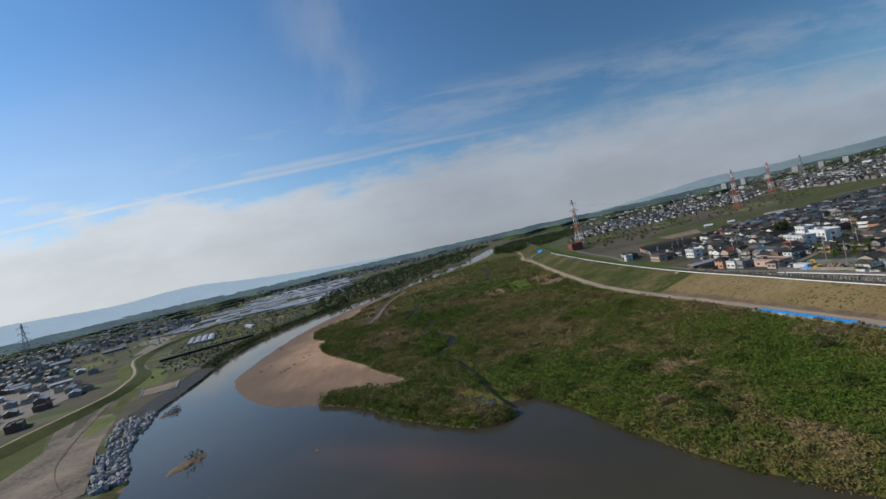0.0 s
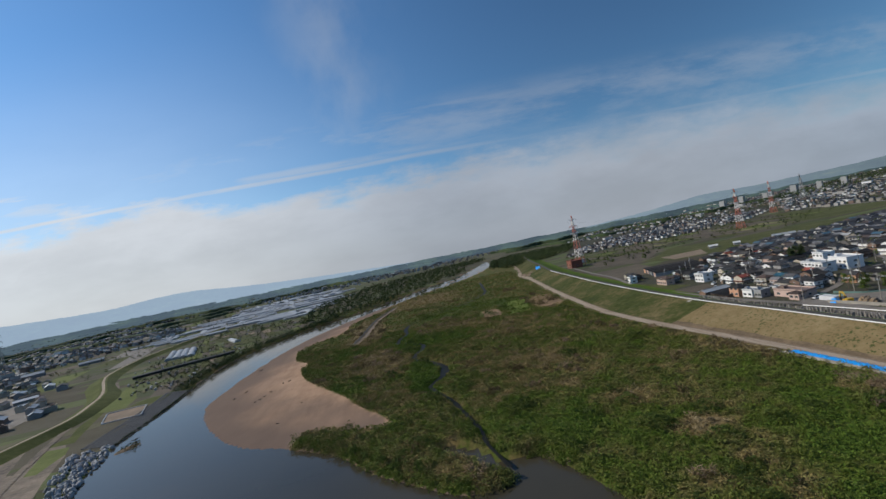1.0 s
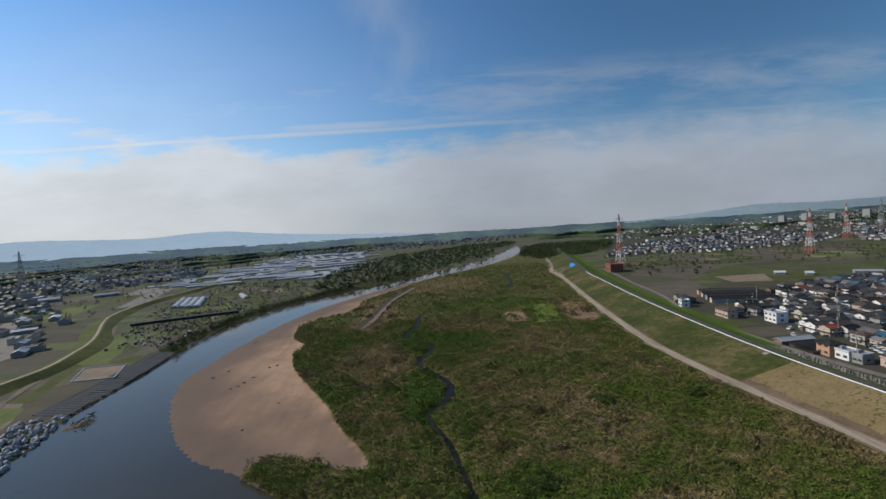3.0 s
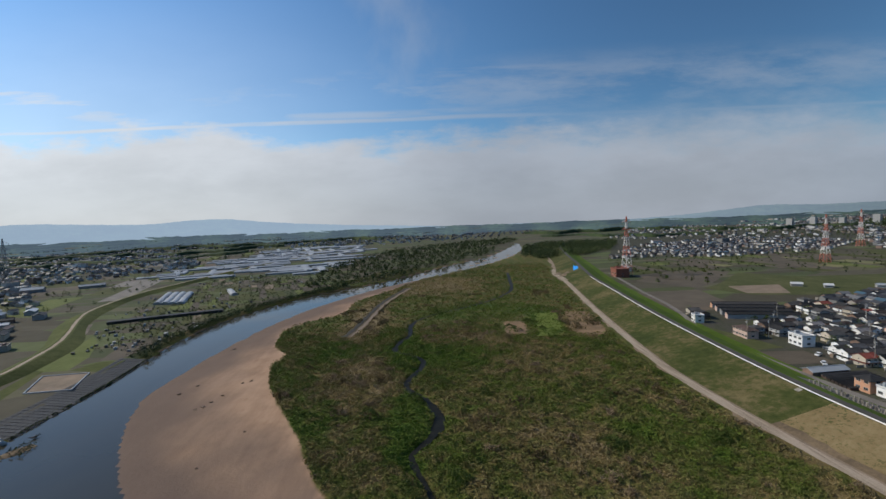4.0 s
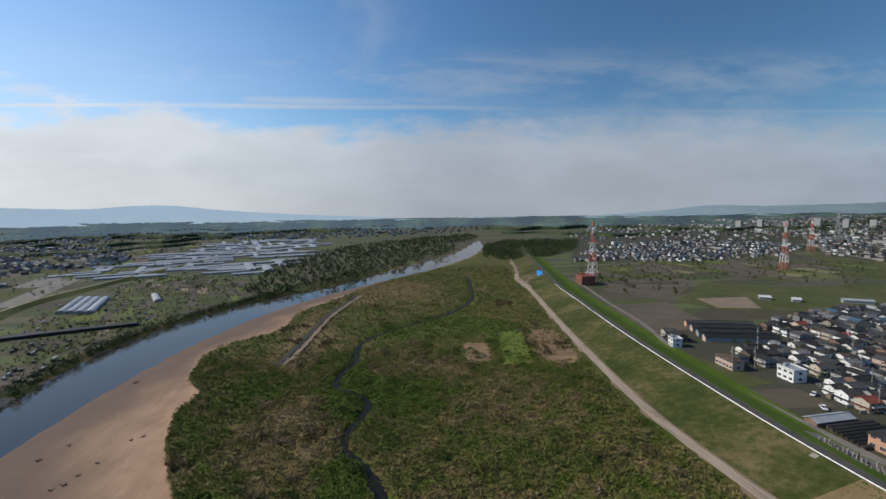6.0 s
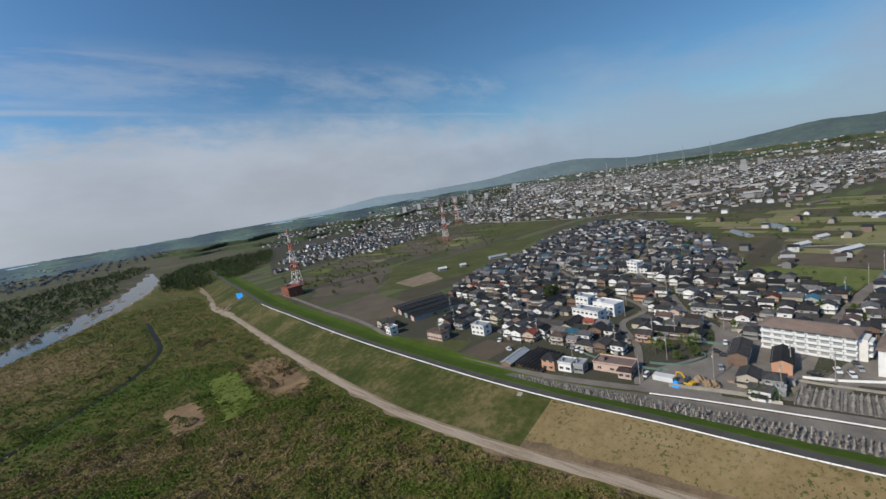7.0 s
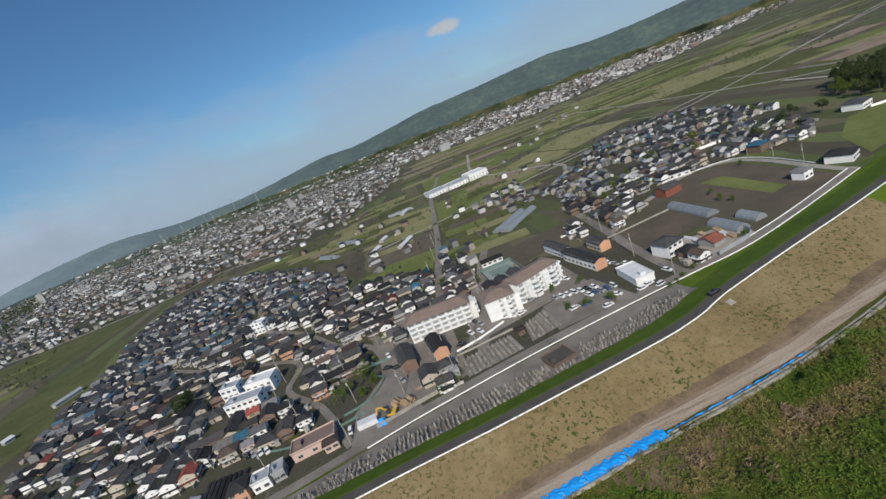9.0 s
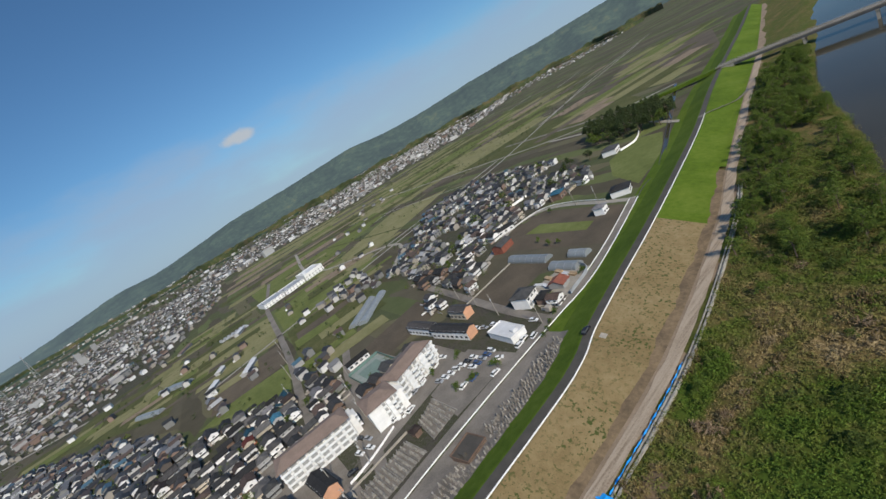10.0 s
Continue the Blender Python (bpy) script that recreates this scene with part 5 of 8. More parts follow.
def far_town(name, poly, pitch, angle, seed, label, fill=.86, big=.03, z0=TOWN_Z, given=(), size=1.0):
    """Houses of the distance in one mesh of walls and roofs, in rows with lanes between."""
    r = random.Random(seed)
    b = Build()

    def spot(x, y, turn):
        low = z0 + float(sag(x, y))
        w, d, h = (k * size for k in (r.uniform(4.4, 5.9), r.uniform(5.4, 7.4), r.choice((2.8, 4.0, 4.2, 4.4))))
        flat = False
        if r.random() < big:
            w, d, h, flat = r.uniform(8, 15), r.uniform(12, 26), r.uniform(5, 9.5), True
        a = radians(turn + r.choice((0, 90)) + r.uniform(-4, 4))
        ca, sa = math.cos(a), math.sin(a)

        def at(px, py, pz):
            return (x + px * ca - py * sa, y + px * sa + py * ca, low + pz)
        hw, hd, rise = w / 2, d / 2, w * .2
        if flat:
            rise = .3
        b.solid([at(-hw, -hd, 0), at(hw, -hd, 0), at(hw, hd, 0), at(-hw, hd, 0), at(-hw, -hd, h), at(hw, -hd, h), at(hw, hd, h), at(-hw, hd, h), at(0, -hd, h + rise), at(0, hd, h + rise)],
                [(0, 1, 5, 8, 4), (2, 3, 7, 9, 6), (1, 2, 6, 5), (3, 0, 4, 7)], 0)
        o = .5
        q = [at(-hw - o, -hd - o, h - .2), at(hw + o, -hd - o, h - .2), at(hw + o, hd + o, h - .2), at(-hw - o, hd + o, h - .2), at(0, -hd - o, h + rise + .15), at(0, hd + o, h + rise + .15)]
        b.solid(q, [(0, 4, 5, 3), (4, 1, 2, 5)], 0 if flat and r.random() < .7 else 1)
        if given or flat:
            # dark panes on the two longer faces
            for sx in (-1, 1):
                for zz in ((.9, 3.2) if h > 4 else (.9,)):
                    for yy in (-.28, .22):
                        e = sx * (hw + .04)
                        b.face([at(e, yy * d - .75, zz), at(e, yy * d + .75, zz), at(e, yy * d + .75, zz + 1.1), at(e, yy * d - .75, zz + 1.1)][::sx], 2)
        if r.random() < .6:
            # a lean-to at the side
            e, f2, g2 = hw + .05, hw + r.uniform(1.6, 3.2), h * .52
            yy, ll = r.uniform(-.3, .2) * d, r.uniform(2, 4.5)
            b.solid([at(e, yy, 0), at(f2, yy, 0), at(f2, yy + ll, 0), at(e, yy + ll, 0), at(e, yy, g2), at(f2, yy, g2 * .75), at(f2, yy + ll, g2 * .75), at(e, yy + ll, g2)], [(0, 1, 5, 4), (1, 2, 6, 5), (2, 3, 7, 6)], 0)
            b.face([at(e, yy - .2, g2 + .05), at(f2 + .3, yy - .2, g2 * .75), at(f2 + .3, yy + ll + .2, g2 * .75), at(e, yy + ll + .2, g2 + .05)], 1)

    P = np.array(poly, float)
    c, s = math.cos(radians(angle)), math.sin(radians(angle))
    cx, cy = P.mean(0)
    R = np.hypot(P[:, 0] - cx, P[:, 1] - cy).max()
    u = -R
    for x, y, turn in given:
        spot(x, y, turn)
    while u < R and not given:
        v, k = -R, 0
        while v < R:
            x, y = cx + u * c - v * s + r.uniform(-2, 2), cy + u * s + v * c + r.uniform(-2, 2)
            v += pitch * r.uniform(.85, 1.2)
            k += 1
            if k % 7 == 0:
                v += 4
            if r.random() > fill or not inside(P, [x], [y])[0] or wave(np.array(x), np.array(y), 210, seed) > .62:
                continue
            spot(x, y, angle)
        u += pitch * (1.0 if int(u / pitch) % 2 else 1.35)
    me = b.mesh(name, [WALLS_FAR, ROOFS_FAR, M["glass"]])
    solo(name, me, None, label, "town", "stuff")


far_town("town_houses_near", TOWN_AREAS[0], 15, 0, 2, "closely packed houses with dark tiled roofs", given=spots[NEAR_COUNT:], big=0)
far_town("town_houses_far", TOWN_AREAS[2], 13, 20, 3, "dense sprawl of white-walled houses with dark roofs", .78)
far_town("town_houses_beyond", [(1800, 420), (2200, -300), (2450, -1650), (3300, -1900), (3700, -600), (4000, 900), (3400, 2300), (2600, 2000), (2000, 1100)], 36, 10, 13, "hazy sprawl of houses towards the hills", .42, .16)
far_town("town_houses_east", TOWN_AREAS[3], 17, -35, 4, "houses strung along the hill foot", .70, .10)
far_town("town_houses_north", [(262, 650), (420, 610), (600, 640), (760, 760), (700, 920), (480, 900), (360, 800)], 9.4, 12, 5, "new estate of white houses with dark roofs", .84, .004, size=.8)
far_town("town_houses_ridge", [(620, 900), (900, 900), (1700, 1900), (900, 1900), (420, 1050)], 22, 30, 6, "scattered houses on a far rise", .5, .012)
far_town("town_houses_west", [(-380, 420), (-560, 620), (-430, 800), (-470, 900), (-900, 1500), (-1500, 1400), (-1200, 600), (-700, 260)], 14, -15, 8, "scattered houses and sheds west of the river", .62, .015, 0)
far_town("town_houses_northwest", [(-200, 1250), (-900, 1500), (-1100, 2100), (200, 2300), (500, 1800), (150, 1400)], 19, -10, 9, "hazy scattered houses", .42, .03, 0)
far_town("town_houses_fringe", [(372, 104), (440, 95), (432, 60), (380, 66)], 14, 8, 10, "cluster of houses and sheds by fields", .7, .0)
far_town("town_houses_lane", [(400, 10), (432, 0), (400, -60), (368, -44)], 14, 10, 11, "cluster of houses by a lane", .75, .0)
far_town("town_houses_scattered", [(306, 30), (372, 112), (470, 156), (590, 240), (700, 120), (600, 40), (430, 52), (330, 68)], 17, -10, 14, "loose houses and sheds on the edge of the fields", .20, .0)
far_town("town_houses_road", [(306, -36), (400, -44), (520, -160), (600, -60), (560, 0), (420, 26), (310, 46)], 18, -10, 15, "loose houses and sheds along field lanes", .17, .0)
far_town("town_houses_corner", [(258, 50), (300, 57), (316, 58), (350, 46), (338, 22), (300, 33), (282, 40)], 10, 10, 16, "houses and sheds packed at a road junction", .72, .0)
far_town("town_houses_row", [(448, -2), (468, -64), (392, -46), (404, -20), (416, 2)], 11, -35, 18, "row of houses along a field lane", .8, .0)
far_town("town_houses_foot", [(1480, -1380), (1180, -1700), (1250, -2120), (1720, -2160), (1980, -1880)], 24, -35, 19, "houses strung along the far hill foot", .6, .08)
far_town("town_houses_plain", [(590, -90), (640, -60), (1000, -330), (940, -400)], 24, -35, 12, "scattered sheds along field roads", .35, .06)


# ---- larger buildings ----
def frame_pose(p0, p1, z=TOWN_Z):
    """Stands a building's front on the line p0 to p1: its x runs along the front, y to the back."""
    return pose(p0[0], p0[1], z + float(sag(p0[0], p0[1])), 0, 0, math.degrees(math.atan2(p1[1] - p0[1], p1[0] - p0[0])))


M["roof_flats"] = plain("faded_roof_sheet", (.20, .145, .115), .8, 0, .18, .25, 2)


def flats(p0, p1, depth, storeys, bays, label, stepped=False, blank=0.0):
    """A block of flats with a balcony and a window for each bay, under a low brown roof."""
    t = thing("apartment_block", label, "apartment block", frame_pose(p0, p1))
    L, F, H = math.dist(p0, p1), 2.4, storeys * 2.4 + .4
    b = Build()
    b.box(0, 0, -.3, L, depth, H)
    part("wall", b, M["wall_white"], t)
    o = .7
    b = Build()
    e = [(-o, -o - (1.2 if not stepped else .3), H), (L + o, -o - (1.2 if not stepped else .3), H), (L + o, depth + o, H), (-o, depth + o, H)]
    e2 = [(x, y, z + .3) for x, y, z in e]
    r = depth * .32
    top = [(r, depth / 2, H + 2.0), (L - r, depth / 2, H + 2.0)]
    b.solid(e + e2 + top, [(3, 2, 1, 0), (0, 1, 5, 4), (1, 2, 6, 5), (2, 3, 7, 6), (3, 0, 4, 7), (4, 5, 9, 8), (5, 6, 9), (6, 7, 8, 9), (7, 4, 8)])
    part("roof", b, M["roof_flats"], t)
    x0 = L * blank
    bw = (L - x0) / bays
    bal = Build()
    bal.box(.08, -1.25, 0, bw - .08, -.003, .14)
    bal.box(.08, -1.25, .14, bw - .08, -1.15, 1.0)
    bal.box(.08, -1.15, .14, .2, -.003, .95)
    bal.box(bw - .2, -1.15, .14, bw - .08, -.003, .95)
    balcony = bal.mesh("balcony", M["rail_white"])
    win = window_mesh(min(bw * .72, 2.6), 1.6).copy()
    # mid grey on the panes paints the recess shading behind the balconies
    win.materials[0] = M["shade"]
    for k in range(storeys):
        for i in range(bays):
            shift = -(i % 3) * .9 if stepped else 0
            ob = part("balcony", balcony, None, t)
            ob.location = (x0 + i * bw, shift, .3 + k * F)
            put_window(win, x0 + (i + .5) * bw, -.006, .45 + k * F, 0, t)
    if stepped:
        for i in range(1, bays, 3):
            part("bay", Build().box(x0 + i * bw + .1, -1.6, -.3, x0 + i * bw + bw - .1, -.003, H - .4), M["wall_white"], t)
    b = Build()
    b.box(L + .003, 1.5, -.3, L + 2.6, depth - 2, H - 1.2)
    part("stair_tower", b, M["wall_white"], t)
    for k in range(storeys - 1):
        part("landing", Build().box(L + 2.603, 2.0, 2.1 + k * F, L + 3.8, depth - 2.6, 3.0 + k * F), M["rail_white"], t)
    return t


flats((224, 87), (220, 57), 10.5, 4, 8, "white four-storey apartment block with rows of balconies, brown roof")
flats((210, 51.5), (208.5, 38.5), 13, 4, 4, "white four-storey apartment block with stepped balconies, brown roof", True, .45)
flats((214.5, 34), (221.5, 11), 10.5, 4, 7, "white four-storey apartment block with stepped balcony bays, brown roof", True)


def hall(name, p0, p1, depth, h, wall, roof, label, kind="flat", storeys=2, bays=5, category="building", windows=True, end=None):
    """A plain larger building: its front on p0 to p1, flat, gabled or hipped."""
    t = thing(name, label, category, frame_pose(p0, p1))
    L = math.dist(p0, p1)
    if kind == "flat":
        part("wall", Build().box(0, 0, -.3, L, depth, h), M[wall], t)
        b = Build()
        b.box(-.15, -.15, h, L + .15, depth + .15, h + .25)
        b.box(L * .1, depth * .3, h + .25, L * .25, depth * .6, h + 1.6)
        part("roof", b, M[roof], t)
        b = Build()
        for a in ((-.2, -.2, L + .2, 0), (-.2, depth, L + .2, depth + .2), (-.2, 0, 0, depth), (L, 0, L + .2, depth)):
            b.box(a[0], a[1], h + .253, a[2], a[3], h + .8)
        part("parapet", b, M[wall], t)
    else:
        holder = part("wall", gable_walls(depth, L, h, depth * .2 if kind == "gable" else .02), M[wall], t)
        holder.matrix_basis = pose(L / 2, depth / 2, 0, 0, 0, 90)
        cover = part("roof", gable_roof(depth, L, h, depth * .2) if kind == "gable" else hip_roof(depth, L, h, depth * .2), M[roof], t)
        cover.matrix_basis = pose(L / 2, depth / 2, 0, 0, 0, 90)
    if end:
        r = depth * .2
        b = Build()
        x = L + .012
        b.solid([(x, .02, 0), (x, depth - .02, 0), (x, depth - .02, h), (x, depth / 2, h + r - .03), (x, .02, h), (x + .08, .02, 0), (x + .08, depth - .02, 0), (x + .08, depth - .02, h), (x + .08, depth / 2, h + r - .03), (x + .08, .02, h)],
                [(5, 6, 7, 8, 9), (0, 1, 6, 5), (1, 2, 7, 6), (2, 3, 8, 7), (3, 4, 9, 8), (4, 0, 5, 9)])
        part("end_wall", b, M[end], t, "coloured gable end wall")
    if windows:
        for k in range(storeys):
            for i in range(bays):
                put_window(WINDOW_WIDE, (i + .5) * L / bays, -.006, 1.0 + k * 2.8, 0, t)
        for k in range(storeys):
            put_window(WINDOW_WIDE, L + .006, depth * .5, 1.0 + k * 2.8, 90, t)
    return t


hall("town_house", (217, 96), (200, 94.5), 6.6, 4.6, "wall_grey", "tile_black", "long house with a black gable roof and brown end wall", "gable", 2, 6, end="wall_brown")
hall("town_house", (214, 81.5), (199, 80), 6.2, 4.6, "wall_white", "tile_black", "long house with a black gable roof and orange end wall", "gable", 2, 5, end="wall_orange")
hall("office_building", (232, 179), (229, 162), 8, 5.6, "wall_white", "roof_grey", "white two-storey building with a flat grey roof", "flat", 2, 6)
hall("office_building", (244, 172), (241, 158), 9, 6.4, "wall_white", "roof_white", "white flat-roofed hall with pale roof sheets", "flat", 2, 4)
hall("office_building", (246, 184), (244, 175), 7, 8.6, "wall_white", "roof_grey", "white three-storey block with a stair tower", "flat", 3, 3)
hall("office_building", (339, 190), (336, 181.5), 7, 7.8, "wall_white", "roof_white", "white three-storey block with a flat roof", "flat", 3, 3)
hall("shop", (175, 139), (176, 123), 8, 3.4, "wall_pink", "roof_brown", "low pink shop with a flat brown roof", "flat", 1, 3)
hall("shop", (172, 127), (172.5, 122), 4.2, 3.2, "wall_pink", "tile_brown", "small pink entrance building with a brown roof", "hip", 1, 2)
hall("shed", (168, 152), (168.5, 146), 6, 3.6, "wall_white", "roof_grey", "white prefabricated shed with a grey roof", "flat", 1, 2)
hall("shed", (169, 145), (169.5, 141), 6, 3.6, "wall_grey", "roof_grey", "grey prefabricated shed with flat roof", "flat", 1, 2)
hall("town_house", (166, 159), (166.5, 153), 7, 5.0, "wall_orange", "tile_black", "house with an orange front and black roof", "hip", 2, 2)
hall("open_shed", (178, 179), (161, 178), 5.0, 2.0, "wall_brown", "roof_grey", "open shed with a grey sheet roof", "gable", windows=False)
hall("long_house", (173, 241), (173, 229), 6.4, 4.6, "wall_pink", "tile_brown", "long two-storey house with pale pink walls", "hip", 2, 5)
hall("town_house", (168, 274), (167, 268), 5.4, 4.6, "wall_white", "roof_grey", "small white boxy house beside the levee", "flat", 2, 2)
hall("town_house", (189, 220), (189, 211), 7, 5.4, "wall_white", "roof_grey", "white flat-roofed house with a terrace", "flat", 2, 3)
for i in range(4):
    x, y = 194 + 3.4 * i, 279 + 10.6 * i
    hall("terrace_house", (x + 40, y - 11), (x, y), 4.6, 3.3, "wall_grey", "tile_black", "long terrace with black roof and coloured end wall", "gable", 1, 9, end=("wall_pink", "wall_grey", "wall_pink", "wall_orange")[i])
hall("terrace_house", (240, 0), (213.5, -3.5), 6, 4.6, "wall_white", "tile_black", "row of flats with a black roof and orange end wall", "gable", 2, 8, end="wall_orange")
hall("terrace_house", (263, 1), (242, -1), 5.4, 4.6, "wall_white", "tile_black", "row of flats with a black roof", "gable", 2, 7)
hall("terrace_house", (243, -15), (230.5, -16), 6, 4.6, "wall_cream", "tile_black", "short row of flats with an orange end, black roof", "gable", 2, 4, end="wall_orange")
hall("shop", (203, -4), (187, -3), 8, 2.7, "wall_white", "roof_white", "low shop with a bright white sheet roof", "flat", 1, 4).matrix_basis = frame_pose((186, -14), (202, -15))
hall("office_building", (196, -28.5), (198, -37.5), 9, 5.6, "wall_white", "tile_grey", "white two-storey house with a grey hipped roof", "hip", 2, 3)
hall("shed", (189, -32), (190, -38), 5, 3.4, "wall_brown", "tile_black", "small dark shed with a black roof", "hip", 1, 1)
hall("shed", (188, -44), (189, -50), 8, 2.6, "wall_grey", "rust", "open shed with a rusty red roof", "gable", windows=False)
hall("town_house", (210, -114), (211, -120), 6, 4.4, "wall_white", "tile_slate", "small white house beside fields", "hip", 2, 2)
hall("farmhouse", (207, -138), (211, -147), 11, 3.8, "wall_white", "tile_black", "large farmhouse with a broad black tiled roof", "hip", 1, 4)
hall("town_house", (267, -148), (269, -157), 9, 4.6, "wall_brown", "tile_blue", "house with a teal blue roof", "hip", 1, 2)
hall("storehouse", (262, -78), (264, -90), 8, 4.6, "rust", "tile_grey", "storehouse with red walls and grey tiles", "gable", windows=False)
hall("temple", (264, -219), (267, -230), 11, 4.2, "wall_white", "tile_slate", "temple hall with a wide grey tiled roof", "hip", 1, 4)
hall("long_house", (290, -96), (283, -112), 6, 3.4, "wall_white", "tile_black", "long white storehouse with a dark roof beside a lane", "gable", 1, 4)
for i in range(3):
    hall("factory", (588, 14 - i * 28), (590, -12 - i * 28), 30, 4.4 + 3.4 * (i == 2), "wall_white", ("roof_grey", "roof_grey", "roof_white")[i], "low factory hall with a white roof", "flat", 2, 6, "factory")
for x, y, l, lab in ((300, 70, 26, "greenish"), (402, 72, 40, "white"), (425, 96, 22, "white"), (552, 54, 30, "white"), (372, 350, 34, "grey"), (456, 86, 18, "white"), (660, 110, 50, "brown"), (318, 374, 14, "white"), (336, 360, 10, "white")):
    hall("long_shed", (x, y), (x + l * .5, y - l * .3), 5, 2.4, "wall_grey", {"white": "roof_white", "brown": "roof_brown", "grey": "roof_grey", "greenish": "tile_blue"}[lab], "long low shed with a %s roof" % lab, "gable", windows=False, category="shed")
hall("switch_house", (201, 486), (199, 466), 14, 9.0, "rust", "rust", "red-brown lattice-walled switch house below the pylon", "flat", 2, 6)
hall("shed", (226, 520), (230, 508), 8, 4, "wall_white", "roof_grey", "small white shed beside fields", "gable", windows=False)
for x, y, w, d, h in ((1060, 1285, 20, 60, 36), (1110, 1260, 18, 50, 40), (1160, 1220, 18, 46, 34), (1240, 1200, 22, 60, 42), (1290, 1160, 18, 50, 38), (1330, 1120, 18, 56, 36), (1700, 1250, 26, 40, 50), (1340, 300, 24, 40, 26), (1090, 346, 30, 50, 14), (1220, -146, 40, 50, 22), (830, 482, 22, 34, 16), (1240, -457, 30, 70, 12), (1500, 330, 18, 30, 34), (1560, 300, 18, 30, 30)):
    hall("tower_block", (x, y + w / 3), (x + d * .12, y - w / 3), d * .25, h * .72, "wall_grey", "roof_grey", "pale high-rise block far across the town", "flat", windows=False)
# west bank sheds
for x, y, l, d, h in ((-466, 584, 50, 16, 6), (-420, 676, 44, 14, 6), (-330, 760, 60, 20, 7), (-520, 560, 40, 24, 8), (-300, 820, 60, 20, 6)):
    hall("works_shed", (x, y), (x + l * .50, y + l * .26), d * .5, h * .55, "wall_grey", "roof_grey" if (x + y) % 3 else "roof_white", "grey works shed west of the river", "gable", windows=False, category="shed").location.z = -.1


# works and stores packed behind the western levee
rs = random.Random(23)
yard = [(-262, 190), (-276, 300), (-330, 400), (-400, 470), (-560, 470), (-520, 300), (-400, 190), (-300, 150)]
for gx in range(-560, -250, 21):
    for gy in range(150, 480, 24):
        x, y = gx + rs.uniform(-5, 5), gy + rs.uniform(-6, 6)
        if not inside(yard, [x], [y])[0] or rs.random() < .36 or float(distance(wl, np.array([x]), np.array([y]))[0]) < 26:
            continue
        l, d, h = rs.uniform(9, 17), rs.uniform(5, 8), rs.uniform(2.4, 4.2)
        a = radians(118 + rs.choice((0, 0, 90)) + rs.uniform(-5, 5))
        hall("works_shed", (x, y), (x + l * math.cos(a), y + l * math.sin(a)), d, h, rs.choice(("wall_grey", "wall_brown", "wall_cream")), rs.choice(("roof_grey", "roof_grey", "roof_brown", "tile_slate", "tile_grey", "roof_white")), "grey works shed west of the river", rs.choice(("gable", "gable", "flat")), windows=False, category="shed").location.z = .1


# ---- greenhouses ----
def tunnel_mesh(L, w, h, n=10):
    b = Build()
    arc = [(math.cos(math.pi * i / n) * -w / 2, math.sin(math.pi * i / n) * h) for i in range(n + 1)]
    for i in range(n):
        (x0, z0), (x1, z1) = arc[i], arc[i + 1]
        b.face([(x0, 0, z0), (x0, L, z0), (x1, L, z1), (x1, 0, z1)])
    b.face([(x, 0, z) for x, z in arc])
    b.face([(x, L, z) for x, z in reversed(arc)])
    return b


M["film"] = plain("greenhouse_film", (.20, .22, .23), .35, 0, .12, .3, 2, .15)
M["film_white"] = plain("white_film", (.35, .36, .37), .5, 0, .15, .05, .5, .2)


def tunnel(x, y, L, w, h, turn, mat, label, z=TOWN_Z):
    t = thing("greenhouse", label, "greenhouse", pose(x, y, z, 0, 0, turn), "greenhouses")
    part("cover", tunnel_mesh(L, w, h), M[mat], t)
    hoop = Build()
    n, q = 8, .05
    pts = []
    for i in range(n + 1):
        a = math.pi * i / n
        for r, y in ((q, -q), (q, q), (-q, q), (-q, -q)):
            pts.append((-math.cos(a) * (w / 2 + r), y, math.sin(a) * (h + r)))
    hoop.solid(pts, [(4 * i + k, 4 * i + (k + 1) % 4, 4 * i + 4 + (k + 1) % 4, 4 * i + 4 + k) for i in range(n) for k in range(4)])
    ring = hoop.mesh("hoop", M["steel"])
    for k in range(int(L / 5) + 1):
        ob = part("hoop", ring, None, t)
        ob.location.y = k * 5
    return t


for x, y, L, w, tr in ((247, -70, 30, 7, 88), (209, -62, 17, 7, 90), (205, -73, 11, 6, 90), (327, 2, 44, 7, -138.6), (334, 7, 40, 7, -138.6), (502, 108, 30, 6, -58), (508, 114, 30, 6, -58), (514, 120, 28, 6, -58), (472, 134, 30, 6, -58), (478, 139, 28, 6, -58)):
    tunnel(x, y, L, w, 2.8, tr, "film", "grey film-covered greenhouse tunnel beside fields")
for i in range(7):
    tunnel(570 - i * .6, 68 - i * 4.4, 12, 3.6, 2.4, -80, "film_white", "small white film tunnel in a field row")
for i in range(4):
    tunnel(-252 - i * 8.2, 434 + i * 1, 72, 7.6, 2.8, 21, "film_white", "white film-covered greenhouse tunnel", -.1)
tunnel(-216, 474, 40, 7, 2.8, 30, "film_white", "white film-covered greenhouse tunnel", -.1)
rg = random.Random(5)
b = Build()
